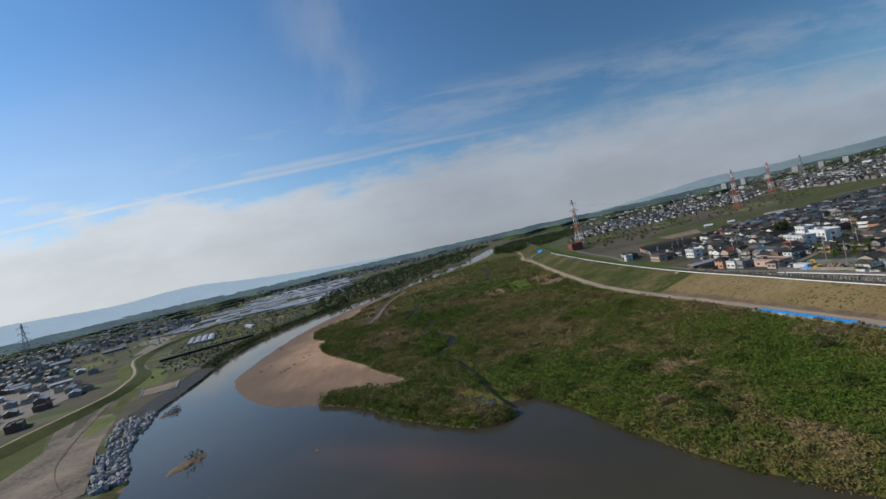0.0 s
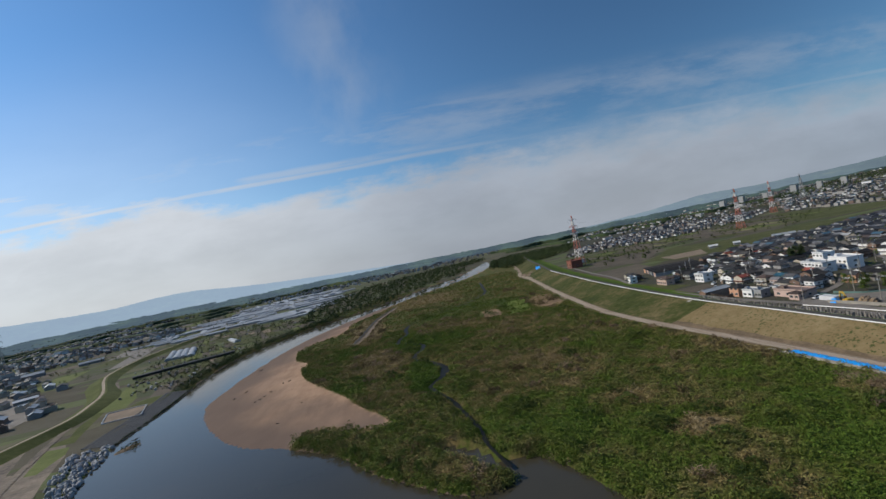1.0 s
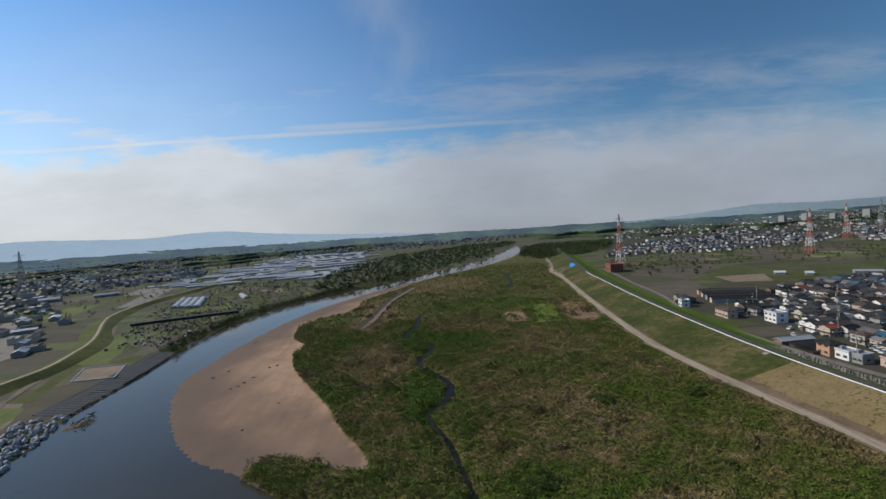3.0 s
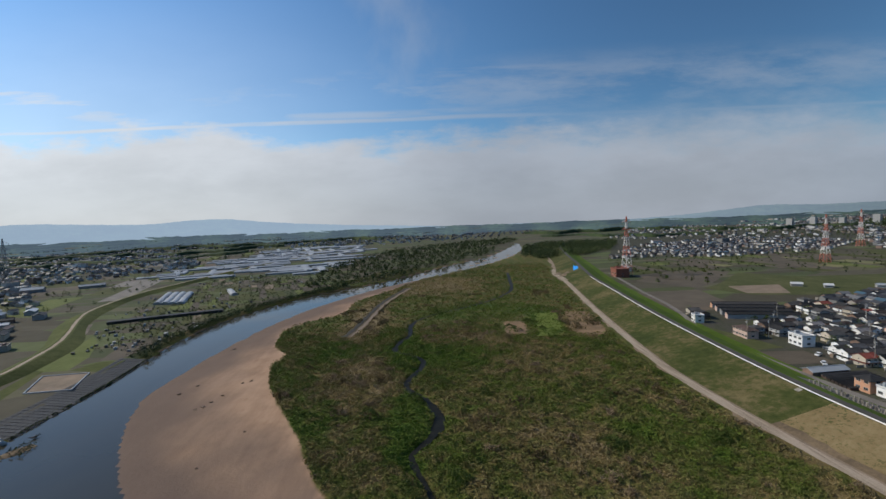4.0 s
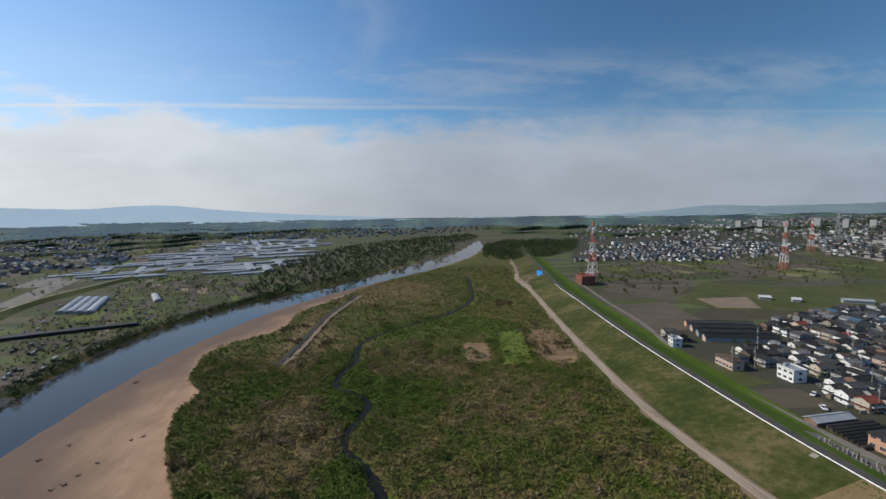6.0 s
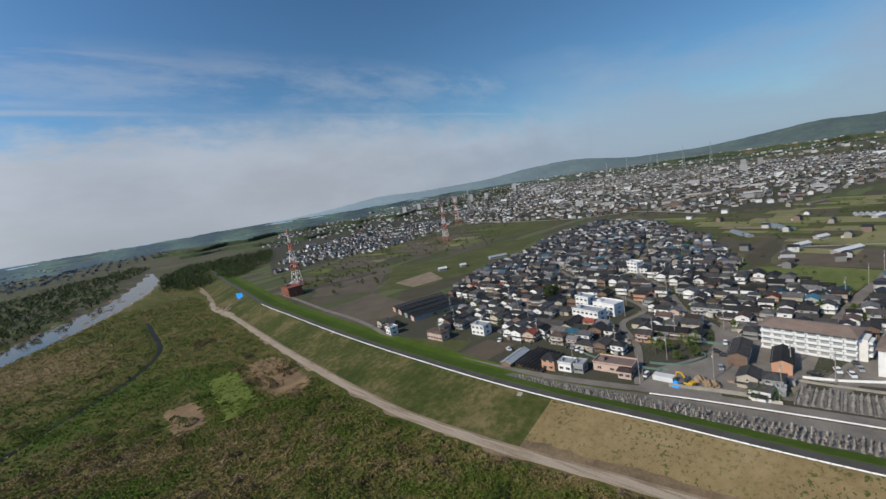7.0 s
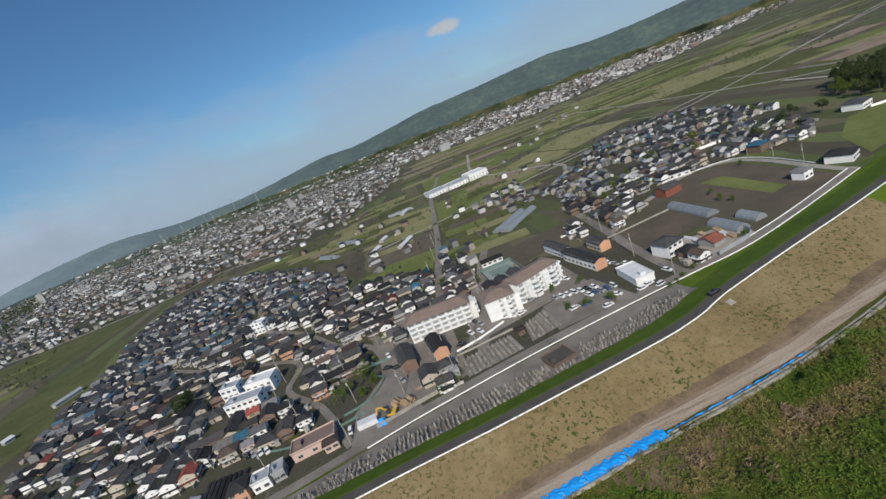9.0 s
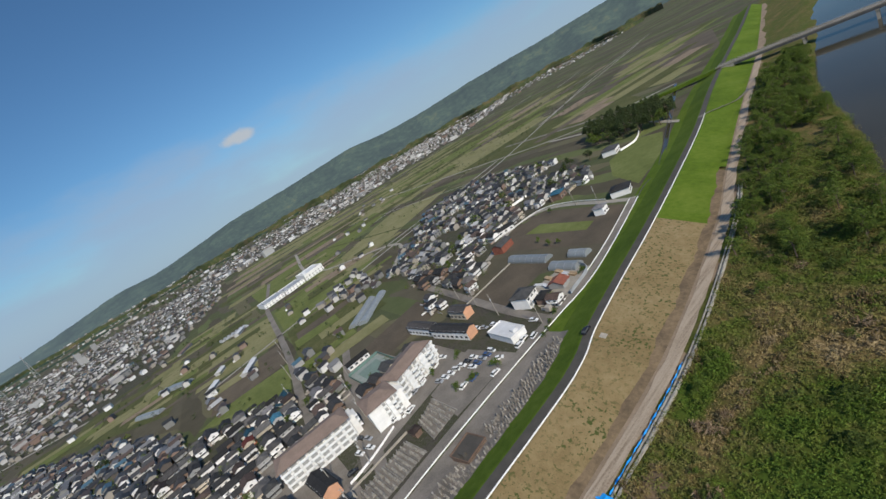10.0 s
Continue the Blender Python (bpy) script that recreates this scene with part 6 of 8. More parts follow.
for k in range(140):
    x, y = rg.uniform(-420, -140), rg.uniform(640, 1260)
    if x > -120 - (y - 640) * .12:
        continue
    w, L, h = rg.uniform(6, 14), rg.uniform(30, 95), rg.uniform(1.6, 2.4)
    a = radians(20 + rg.choice((0, 90, 90, 90)))
    ca, sa = math.cos(a), math.sin(a)
    base = [(-w / 2, -L / 2), (w / 2, -L / 2), (w / 2, L / 2), (-w / 2, L / 2)]
    P = [(x + p * ca - q * sa, y + p * sa + q * ca) for p, q in base]
    m0, m1 = [((P[i][0] + P[j][0]) / 2, (P[i][1] + P[j][1]) / 2) for i, j in ((0, 1), (2, 3))]
    b.solid([(*p, -.2) for p in P] + [(*p, h) for p in P] + [(*m0, h + 1), (*m1, h + 1)], [(0, 1, 5, 8, 4), (1, 2, 6, 5), (2, 3, 7, 9, 6), (3, 0, 4, 7), (4, 8, 9, 7), (8, 5, 6, 9)])
solo("greenhouse_fields", b, M["film_white"], "far fields of white film greenhouses", "greenhouses", "stuff")


# ---- along the levee ----
def build_kerb():
    line = thing("kerb", "low white kerb of concrete blocks edging the levee road", "kerb", kind="structure")
    block = Build()
    L = 2.3
    block.solid([(-.19, 0, -.1), (.19, 0, -.1), (.19, L, -.1), (-.19, L, -.1), (-.15, .03, .26), (.15, .03, .26), (.15, L - .03, .26), (-.15, L - .03, .26)],
                [(4, 5, 6, 7), (0, 1, 5, 4), (1, 2, 6, 5), (2, 3, 7, 6), (3, 0, 4, 7)])
    me = block.mesh("kerb_block", M["white_kerb"])
    y = -238.0
    while y < 448:
        x0, x1 = float(crown_x(y)), float(crown_x(y + L))
        ob = part("kerb_block", me, None, line)
        ob.matrix_basis = pose(x0, y, CROWN_Z, 0, 0, -math.degrees(math.atan2(x1 - x0, L)))
        y += 2.38


build_kerb()


def rail_line(pts, label, post=4.0):
    """A white guard rail: one beam along the line and a post every few metres."""
    p = smooth_line(pts, post)
    t = thing("guard_rail", label, "guard rail")
    for a, c in zip(p, p[1:]):
        za, zc = rail_z(*a), rail_z(*c)
        part("beam", Build().bar((a[0], a[1], za + .62), (c[0], c[1], zc + .62), .17), M["white_kerb"], t)
    me = Build().box(-.07, -.07, -.4, .07, .07, .72).mesh("post", M["steel"])
    for a in p:
        ob = part("post", me, None, t)
        ob.location = (a[0] + .12, a[1], rail_z(*a))


def rail_z(x, y):
    return bank_z(x, y) if y > -20 else max(bank_z(x, y), TOWN_Z)


rail_line([(x - 2.7, y) for x, y in BANK_LANE[6:]], "white guard rail beside the lane behind the levee")
rail_line([(x + 2.6, y) for x, y in BANK_LANE[12:]], "white guard rail beside a ditch")
rail_line([(284, -110), (281, -128), (272, -138), (250, -139), (222, -134)], "white rail beside the field lane")


def low_wall(pts, h, label, z=TOWN_Z, w=.3, mat="concrete", name="low_wall"):
    solo(name, ribbon(pts, w, z + h, 4, 0, h + .3), M[mat], label, "wall")


M["black_sheet"] = plain("black_sheeting", (.018, .018, .018), .7, 0, .2, .3, 3)
M["teal"] = plain("teal_mesh", (.10, .17, .15), .7, 0, .15, .5, 5)
low_wall([(178, 75), (194, 75), (196, 62), (197, 46)], .9, "low concrete wall round the graveyard")
low_wall([(173, 108), (176, 92), (178, 76)], 1.2, "concrete wall of the timber yard", 1.4)
low_wall([(199, 71), (201, 60), (206, 47)], 1.0, "white wall beside the road to the flats", TOWN_Z, .3, "white_kerb")
low_wall([(262, -222), (258, -236), (262, -250), (268, -262)], 1.6, "white plastered temple wall", TOWN_Z, .3, "white_kerb")
low_wall([(243, -27), (244, -45), (245, -66)], .8, "grey wall along a ploughed field", TOWN_Z, .25)
low_wall([(205, -62), (186, -60), (181, -40)], 2.4, "grey sheet fence of the timber yard", TOWN_Z, .15, "roof_grey")
low_wall([(190, 121), (193, 110), (204, 103), (208, 106)], 1.0, "green mesh fence round a small park", TOWN_Z, .12, "teal")
low_wall([(200, 160), (190, 152.5), (185, 140), (184, 126), (186, 112)], 1.0, "teal mesh fence along a lane", TOWN_Z, .12, "teal")
low_wall([(224, 130), (221, 114), (219, 100)], 1.2, "teal mesh fence between gardens", TOWN_Z, .12, "teal")
low_wall([(300, -45), (302, -62), (310, -90)], 2.0, "white plastered garden wall", TOWN_Z, .35, "white_kerb")
low_wall([(323, -130), (322, -150), (318, -172)], 2.0, "long pale garden wall", TOWN_Z, .35, "white_kerb")


M["drain"] = plain("drain_concrete", (.36, .335, .285), .9, 0, .35, .3, 2, .2)


# concrete drain between track and scrub
def drain():
    t = thing("drain", "open concrete drain beside the gravel track", "drain", kind="structure")
    ys = np.arange(-128, 74, 4.0)
    seg = Build()
    for s in (-1, 1):
        seg.box(s * .62 - (.2 if s > 0 else .32), 0, -.5, s * .62 + .2, 3.92, .16 if s > 0 else .46)
    seg.box(-.5, 0, -.5, .5, 3.92, -.30)
    me = seg.mesh("channel_segment", M["drain"])
    for y in ys:
        x0, x1 = float(track_x(y)) - 4.3, float(track_x(y + 4)) - 4.3
        ob = part("channel_segment", me, None, t)
        ob.matrix_basis = pose(x0, y, .25, 0, 0, -math.degrees(math.atan2(x1 - x0, 4)))


drain()


def tarp_sheet(y0, y1, w, dx, label, rough=.10):
    """A creased tarpaulin laid along the track's edge."""
    b = Build()
    ny, nx = max(3, int((y1 - y0) / .8)), max(2, int(w / .7))
    rows = []
    for i in range(ny + 1):
        y = y0 + (y1 - y0) * i / ny
        row = []
        for j in range(nx + 1):
            u = j / nx - .5
            x = float(track_x(y)) + dx + u * w + .12 * math.sin(y * 1.3 + j)
            row.append((x, y + .1 * math.sin(j * 2.0 + y), .62 + rough * (math.sin(y * 2.1 + j * 1.7) + .6 * math.sin(y * 4.3 - j * 2.9)) - .35 * abs(u) * 2 * (w > 2)))
        rows.append(row)
    for r0, r1 in zip(rows, rows[1:]):
        for k in range(nx):
            b.face([r0[k], r0[k + 1], r1[k + 1], r1[k]])
    solo("tarpaulin", b, M["tarp"], label, "tarpaulin", group="blue tarpaulins")


for y0, y1 in ((33.5, 45.2), (45.4, 57.0), (57.2, 69)):
    tarp_sheet(y0, y1, 4.6, -2.6, "bright blue tarpaulin spread beside the gravel track")
for y0, y1 in ((-12, -1), (-.8, 10), (10.2, 21), (21.2, 33.2)):
    tarp_sheet(y0, y1, .34, -3.15, "narrow blue tarpaulin strip along the drain", .10)


def pad(x, y, size, label):
    t = bank_z(x - size, y), bank_z(x + size, y)
    b = Build().box(-size, -size, -.15, size, size, .12)
    ob = solo("concrete_pad", b, M["concrete"], label, "pad")
    ob.matrix_basis = pose(x, y, (t[0] + t[1]) / 2 + .06, 0, -math.degrees(math.atan2(t[1] - t[0], 2 * size)), 8)


pad(134.6, 149, .95, "square concrete pad on the levee slope")
pad(146.2, -13, 1.1, "square concrete pad on the levee slope")
pad(145.2, 300, .8, "square concrete pad on the levee slope")


# ---- graveyards ----
def grave_kind(k):
    t = thing("gravestone", "grey granite grave pillar on a stepped plinth", "gravestone", group="gravestones")
    s = (.85, 1.0, 1.15)[k]
    part("plinth", Build().box(-.55 * s, -.6 * s, -.2, .55 * s, .6 * s, .35), M["grave"], t)
    part("step", Build().box(-.36 * s, -.36 * s, .35, .36 * s, .36 * s, .62 * s), M["grave"], t)
    b = Build()
    h = (1.0, 1.3, 1.55)[k]
    b.solid([(-.2 * s, -.2 * s, .6 * s), (.2 * s, -.2 * s, .6 * s), (.2 * s, .2 * s, .6 * s), (-.2 * s, .2 * s, .6 * s), (-.19 * s, -.19 * s, h), (.19 * s, -.19 * s, h), (.19 * s, .19 * s, h), (-.19 * s, .19 * s, h), (0, 0, h + .12)],
            [(0, 1, 5, 4), (1, 2, 6, 5), (2, 3, 7, 6), (3, 0, 4, 7), (4, 5, 8), (5, 6, 8), (6, 7, 8), (7, 4, 8)])
    part("pillar", b, M["grave"], t)
    return t


graves = [grave_kind(k) for k in range(3)]
rgv = random.Random(11)
first = [True] * 3


def set_grave(x, y, z, a):
    k = rgv.choice((0, 1, 1, 2))
    m = pose(x, y, z, rgv.uniform(-2, 2), rgv.uniform(-2, 2), a)
    if first[k]:
        first[k] = False
        graves[k].matrix_basis = m
    else:
        copy_thing(graves[k], m)


def plot(corners, nu, nv, label):
    a, b, c, d = (np.array(p, float) for p in corners)
    solo("grave_plot", polygon_mesh([tuple(p) for p in (a, b, c, d)], TOWN_Z + .19, "grave_plot", M["old_asphalt"]), None, label, "graveyard", "structure")
    for i in range(nu):
        for j in range(nv):
            if rgv.random() < .08:
                continue
            u, v = (i + .5) / nu, (j + .5) / nv
            p = a * (1 - u) * (1 - v) + b * u * (1 - v) + c * u * v + d * (1 - u) * v
            set_grave(p[0] + rgv.uniform(-.15, .15), p[1] + rgv.uniform(-.15, .15), TOWN_Z + .19, 90 + rgv.uniform(-4, 4))
    for i in range(0, nu + 1, 2):
        u = i / nu
        p, q = a * (1 - u) + b * u, d * (1 - u) + c * u
        low_wall([tuple(p), tuple(q)], .45, "low stone kerb between graves", TOWN_Z + .2, .35, "grave", "grave_kerb")


plot([(191, 71), (193, 49), (180, 48), (178, 71)], 12, 7, "crowded graveyard plot with paved rows")
plot([(196, 41), (201, 30), (184, 30), (182, 43)], 6, 8, "smaller graveyard plot with paved rows")
hall("shrine", (189.5, 45.8), (189.8, 43), 3.4, 2.4, "wall_brown", "tile_brown", "small shrine with a red-brown roof between graveyards", "hip", windows=False)
hall("shed", (181.5, 77), (181.8, 73.6), 3, 2.6, "wall_grey", "roof_grey", "small grey-blue shed beside the graveyard", "flat", windows=False)
hall("open_shed", (159, 44.5), (160.5, 35.5), 8, 2.4, "wall_brown", "asphalt", "dark flat shelter roof among gravestones", "flat", windows=False).location.z = .3

# the long strip of old stones at the levee's inner foot
b = Build()
y = -11.0
while y < 162:
    w = float(np.interp(y, [-11, 0, 70, 120, 162], [5, 9, 11, 8, 3]))
    x0 = float(crown_x(y)) + float(np.interp(y, [-11, 60, 162], [15.5, 13.2, 13.0]))
    x = x0
    while x < x0 + w:
        px, py = x + rgv.uniform(-.3, .3), y + rgv.uniform(-.3, .3)
        if not (157 < px < 168 and 34 < py < 46) and rgv.random() > .1:
            z = bank_z(px, py)
            s, h = rgv.uniform(.26, .44), rgv.uniform(.7, 1.45)
            b.box(px - s * 1.3, py - s * 1.3, z - .3, px + s * 1.3, py + s * 1.3, z + .28)
            b.box(px - s * .55, py - s * .55, z + .28, px + s * .55, py + s * .55, z + h * 1.3)
        x += rgv.uniform(1.5, 2.2)
    y += 1.55
solo("old_gravestones", b, islands("old_grave_granite", [(0, (.10, .09, .08)), (.4, (.20, .18, .155)), (.8, (.30, .275, .24)), (1, (.42, .39, .35))], .7, .2, .8), "long crowded strip of old grey gravestones", "gravestones", "stuff")
b = Build()
rail_x = along([(x - 3.0, y) for x, y in BANK_LANE])
strip = []
for y in np.arange(-16, 172, 4.0):
    x0 = float(crown_x(y)) + float(np.interp(y, [-16, 60, 172], [14.6, 12.6, 12.4])) + .5 * math.sin(y * .5)
    x1 = max(float(rail_x(y)), x0 + 1.5)
    strip.append([(x, float(y), bank_z(x, y) + .07) for x in np.linspace(x0, x1, 7)])
for r0, r1 in zip(strip, strip[1:]):
    for k in range(6):
        b.face([r0[k], r0[k + 1], r1[k + 1], r1[k]])
solo("grave_strip_soil", b, M["old_asphalt"], "trampled grey soil between gravestones", "ground", "structure")


# ---- riprap and revetment on the west bank ----
def boulder(seed, r=1.0):
    g = random.Random(seed)
    bm = bmesh.new()
    bmesh.ops.create_icosphere(bm, subdivisions=1, radius=r)
    for v in bm.verts:
        v.co *= g.uniform(.72, 1.15)
    bmesh.ops.scale(bm, vec=(1.2, .9, .75), verts=bm.verts)
    me = bpy.data.meshes.new("stone")
    bm.to_mesh(me)
    bm.free()
    me.materials.append(M["stone"])
    return me


STONES = [boulder(i) for i in range(6)]
riprap = thing("riprap", "bank of loose pale grey quarry stones at the water", "riprap", kind="structure")
edge = smooth_line([(-166, 158), (-161, 140), (-153, 113), (-147, 98), (-134, 76), (-128, 65)], 2)
for i in range(300):
    k = rgv.randrange(len(edge))
    u = rgv.random()
    n = np.array([-.92, -.35]) if k < len(edge) * .55 else np.array([-.82, -.57])
    p = edge[k] + n * (u * float(np.interp(k / len(edge), [0, .2, .5, .7, 1], [17, 14, 10.5, 10, 10])) - 1.0)
    ob = part("stone", STONES[i % 6], None, riprap)
    ob.matrix_basis = pose(p[0] + rgv.uniform(-1, 1), p[1] + rgv.uniform(-1, 1), WATER_Z + .1 + u * 2.1, rgv.uniform(0, 360), rgv.uniform(0, 360), rgv.uniform(0, 360)) @ Matrix.Scale(rgv.uniform(.95, 1.6), 4)
rev = thing("revetment", "sloped revetment of dark weathered concrete blocks", "revetment", kind="structure")
line = smooth_line([(-166.5, 160), (-167.5, 190), (-169.5, 225), (-174, 258)], 2.65)
blk = Build()
blk.solid([(-.98, -1.0, -.2), (.98, -1.0, -.2), (.98, 1.0, -.2), (-.98, 1.0, -.2), (-.9, -.92, .16), (.9, -.92, .16), (.9, .92, .16), (-.9, .92, .16)], [(4, 5, 6, 7), (0, 1, 5, 4), (1, 2, 6, 5), (2, 3, 7, 6), (3, 0, 4, 7)])
blk = blk.mesh("block", M["dark_concrete"])
for a, c in zip(line, line[1:]):
    ang = math.degrees(math.atan2(c[1] - a[1], c[0] - a[0])) - 90
    for j in range(8):
        ob = part("block", blk, None, rev)
        ob.matrix_basis = pose(a[0], a[1], 0, 0, 0, ang) @ pose(-.2 - j * 2.0, 1, WATER_Z + .12 + j * .275, 0, 7.8, 0) @ Matrix.Diagonal((1, 1.28, 1, 1))


def basin():
    t = thing("settling_basin", "rectangular basin of pale sand with a blue-grey rim", "basin")
    c = [(-179, 206), (-200, 204), (-212, 229), (-189, 231)]
    for i in range(4):
        p, q = c[i], c[(i + 1) % 4]
        part("rim", Build().bar((*p, .15), (*q, .15), .28), M["roof_grey"], t)


basin()
# sand islets and snags
for x, y, r, lab in ((-109, 70, 9.5, "bare sand islet in the river"), (-155, 150, 7.5, "low islet with dead scrub in the river"), (-59, 52, 3.4, "sunken sandbank just breaking the water"), (72, 694, 10, "long sandy shoal parting the river"), (60, 668, 8, "sandy shoal in the shallows"), (88, 730, 9, "sandy shoal in the shallows"), (112, 772, 9, "pale gravel shoal upstream"), (38, 622, 8, "sandy shoal in the shallows"), (140, 806, 8, "pale gravel shoal upstream"), (-10, 590, 5, "small gravel shoal")):
    bm = bmesh.new()
    bmesh.ops.create_grid(bm, x_segments=14, y_segments=14, size=1.0)
    for v in bm.verts:
        d = math.hypot(v.co.x, v.co.y * 1.4)
        v.co.z = .75 - d * d * 1.1 + .12 * math.sin(v.co.x * 7) * math.cos(v.co.y * 9)
        v.co.x, v.co.y = v.co.x * r * 1.05, v.co.y * r * .75
    me = bpy.data.meshes.new("islet")
    bm.to_mesh(me)
    bm.free()
    me.materials.append(M["foot_soil" if y < 200 else "bare_soil"])
    ob = solo("islet", me, None, lab, "islet", "structure")
    ob.location = (x, y, WATER_Z - (.1 if r > 4 else .62))
    ob.rotation_euler.z = 1.1


def snag(x, y, z, s, seed):
    g = random.Random(seed)
    b = Build()
    for i in range(9):
        a = g.uniform(0, 6.28)
        L = s * g.uniform(.5, 1)
        b.tube((g.uniform(-.3, .3) * s, g.uniform(-.3, .3) * s, .1), (math.cos(a) * L, math.sin(a) * L, s * g.uniform(.1, .5)), .10 * s ** .5, .03, 5)
    ob = solo("driftwood", b, M["bark"], "tangle of stranded driftwood branches", "driftwood", group="driftwood")
    ob.location = (x, y, z)


for i, (x, y, s) in enumerate(((-102, 178, 1.6), (-101, 183, 1.4), (-122, 196, 1.6), (-93, 207, 1.6), (-74, 153, 1.0), (-99, 190, 1.2), (-96, 205, 1.4), (-128, 268, 3.0), (-157, 160, 2.6), (-118, 205, 1.2), (-104, 176, 1.2), (-80, 130, .8))):
    snag(x, y, float(land(np.array([x]), np.array([y]))[0]) if i not in (7, 8) else WATER_Z + .3, s, i)


# ---- growth ----
def leaf_cloud(centres, radii, heights, per, size, seed, up=.35, flat=1.0, slim=1.0):
    """Small leaf blades about the centres: vertices and quads for one mesh. Each blade is a folded diamond of its own."""
    g = np.random.default_rng(seed)
    n = len(centres)
    c = np.repeat(np.asarray(centres, float), per, 0)
    r, h = np.repeat(np.asarray(radii, float), per), np.repeat(np.asarray(heights, float), per)
    m = n * per
    a = g.uniform(0, 2 * np.pi, m)
    q = np.sqrt(g.uniform(0, 1, m))
    zf = g.uniform(.12, 1, m)
    rad = r * q * np.sqrt(np.clip(1.05 - zf ** 2 * flat, .05, 1))
    p = c + np.stack([np.cos(a) * rad, np.sin(a) * rad, zf * h], 1)
    d = np.stack([np.cos(a) * q, np.sin(a) * q, np.full(m, up)], 1) + g.normal(0, .45, (m, 3))
    d /= np.linalg.norm(d, axis=1)[:, None]
    s = np.cross(d, g.normal(0, 1, (m, 3)))
    s /= np.linalg.norm(s, axis=1)[:, None] + 1e-9
    L = size * g.uniform(.6, 1.3, m)[:, None]
    w = L * slim * g.uniform(.24, .46, m)[:, None]
    v = np.stack([p - d * L * .5, p + s * w * .5, p + d * L * .5, p - s * w * .5], 1).reshape(-1, 3)
    f = np.arange(m * 4).reshape(-1, 4)
    return v, f


def cloud_mesh(name, v, f, mat, dry=None):
    me = bpy.data.meshes.new(name)
    me.vertices.add(len(v))
    me.vertices.foreach_set("co", v.astype(np.float32).ravel())
    me.loops.add(f.size)
    me.loops.foreach_set("vertex_index", f.astype(np.int32).ravel())
    me.polygons.add(len(f))
    me.polygons.foreach_set("loop_start", (np.arange(len(f)) * 4).astype(np.int32))
    me.update(calc_edges=True)
    if dry is not None:
        a = me.attributes.new("dry", 'FLOAT', 'POINT')
        a.data.foreach_set("value", np.repeat(dry, len(v) // len(dry)).astype(np.float32))
    me.materials.append(mat)
    return me


gv = np.random.default_rng(21)


def scatter(x0, x1, y0, y1, n):
    return gv.uniform(x0, x1, n), gv.uniform(y0, y1, n)


DITCH = smooth_line([(-60, 278), (-56, 300), (-48, 380), (-40, 420), (-28, 466)], 5)


def on_plain(x, y, edge=0.0):
    """Between the river and the track, off the sand and the brook."""
    ok = ~inside(RIVER, x, y) & (x < track_x(y) - 4.6) & (x > np.interp(y, [-400, 90, 100, 470, 900], [0, -70, -140, -140, 60]))
    ok &= ~inside(SAND, x, y) & (distance(BROOK, x, y) > np.interp(y, [60, 125, 140, 150, 166, 176, 190, 330, 480], [.6, 1.1, 1.7, 2.5, 2.1, 1.5, 1.7, 1.8, 2.0]) + edge) & (distance(INLET, x, y) > 4.2) & (distance(DITCH + [1.5, 0], x, y) > 3.2 + wave(x, y, 14, 3))
    return ok


CLEARINGS = [(52, 282, 9, 17), (100, 274, 13, 13), (122, 60, 6, 12)]
MEADOWS = [(76, 288, 11, 34)]


def reeds(name, x, y, size, per, hmin, hmax, seed, label, mat="reed"):
    ok = on_plain(x, y)
    for cx, cy, rx, ry in CLEARINGS:
        ok &= ((x - cx) / rx) ** 4 + ((y - cy) / ry) ** 4 > 1 + .5 * wave(x, y, 9, 2)
    x, y = x[ok], y[ok]
    tall = .42 + .24 * wave(x, y, 37, 1) + .30 * wave(x + 3 * wave(y, x, 17), y, 9.5, 4) + .18 * wave(x, y, 5.2, 6)
    h = hmin + (hmax - hmin) * np.clip(tall, .03, 1.1) * gv.uniform(.6, 1.25, len(x))
    z = land(x, y)
    v, f = leaf_cloud(np.stack([x, y, z - .1], 1), h * .62 + .25, h, per, size, seed)
    solo(name, cloud_mesh(name, v, f, M[mat], dryness(x, y)), None, label, "scrub", "stuff")


x, y = scatter(-75, 126, -150, 136, 72000)
y = y + gv.normal(0, 5, len(y))
reeds("scrub_near", x, y, .66, 11, .25, 2.6, 31, "rank reeds and herbs, green with dry brown patches")
x, y = scatter(-110, 126, 124, 290, 40000)
y = y + gv.normal(0, 10, len(y))
reeds("scrub_middle", x, y, .85, 9, .25, 2.4, 32, "rank grass and herbs, green with dry brown patches")
x, y = scatter(-140, 160, 276, 640, 27000)
y = y + gv.normal(0, 16, len(y))
reeds("scrub_far", x, y, 1.1, 7, .25, 2.0, 33, "rough river meadow, green and straw-coloured")

# bushes: along the water, along the brook and loose over the plain
bx, by = scatter(-140, 128, -140, 560, 7000)
d_river, d_brook = distance(RIGHT_BANK, bx, by), distance(BROOK, bx, by)
thick = np.where(d_river < 9, .55, 0) + np.where((by < 92) & (bx < 30) & (d_river < 14), .5, 0) + np.where(d_brook < 7, .62, 0) + np.where(wave(bx, by, 58, 5) > .30, .30, .04) + np.where(distance(SAND_EDGE, bx, by) < 12, .30, 0) + np.where((bx > 40) & (by < 30), .12, 0)
keep = on_plain(bx, by, .3) & (gv.uniform(0, 1, len(bx)) < thick * np.clip(2.0 - 2.6 * dryness(bx, by), .12, 1.4))
bx, by = bx[keep], by[keep]
bh = gv.uniform(.9, 3.2, len(bx)) * (1 + .3 * wave(bx, by, 40, 2))
bh = np.where((by < 92) & (d_river[keep] < 11), bh * 1.25, bh)
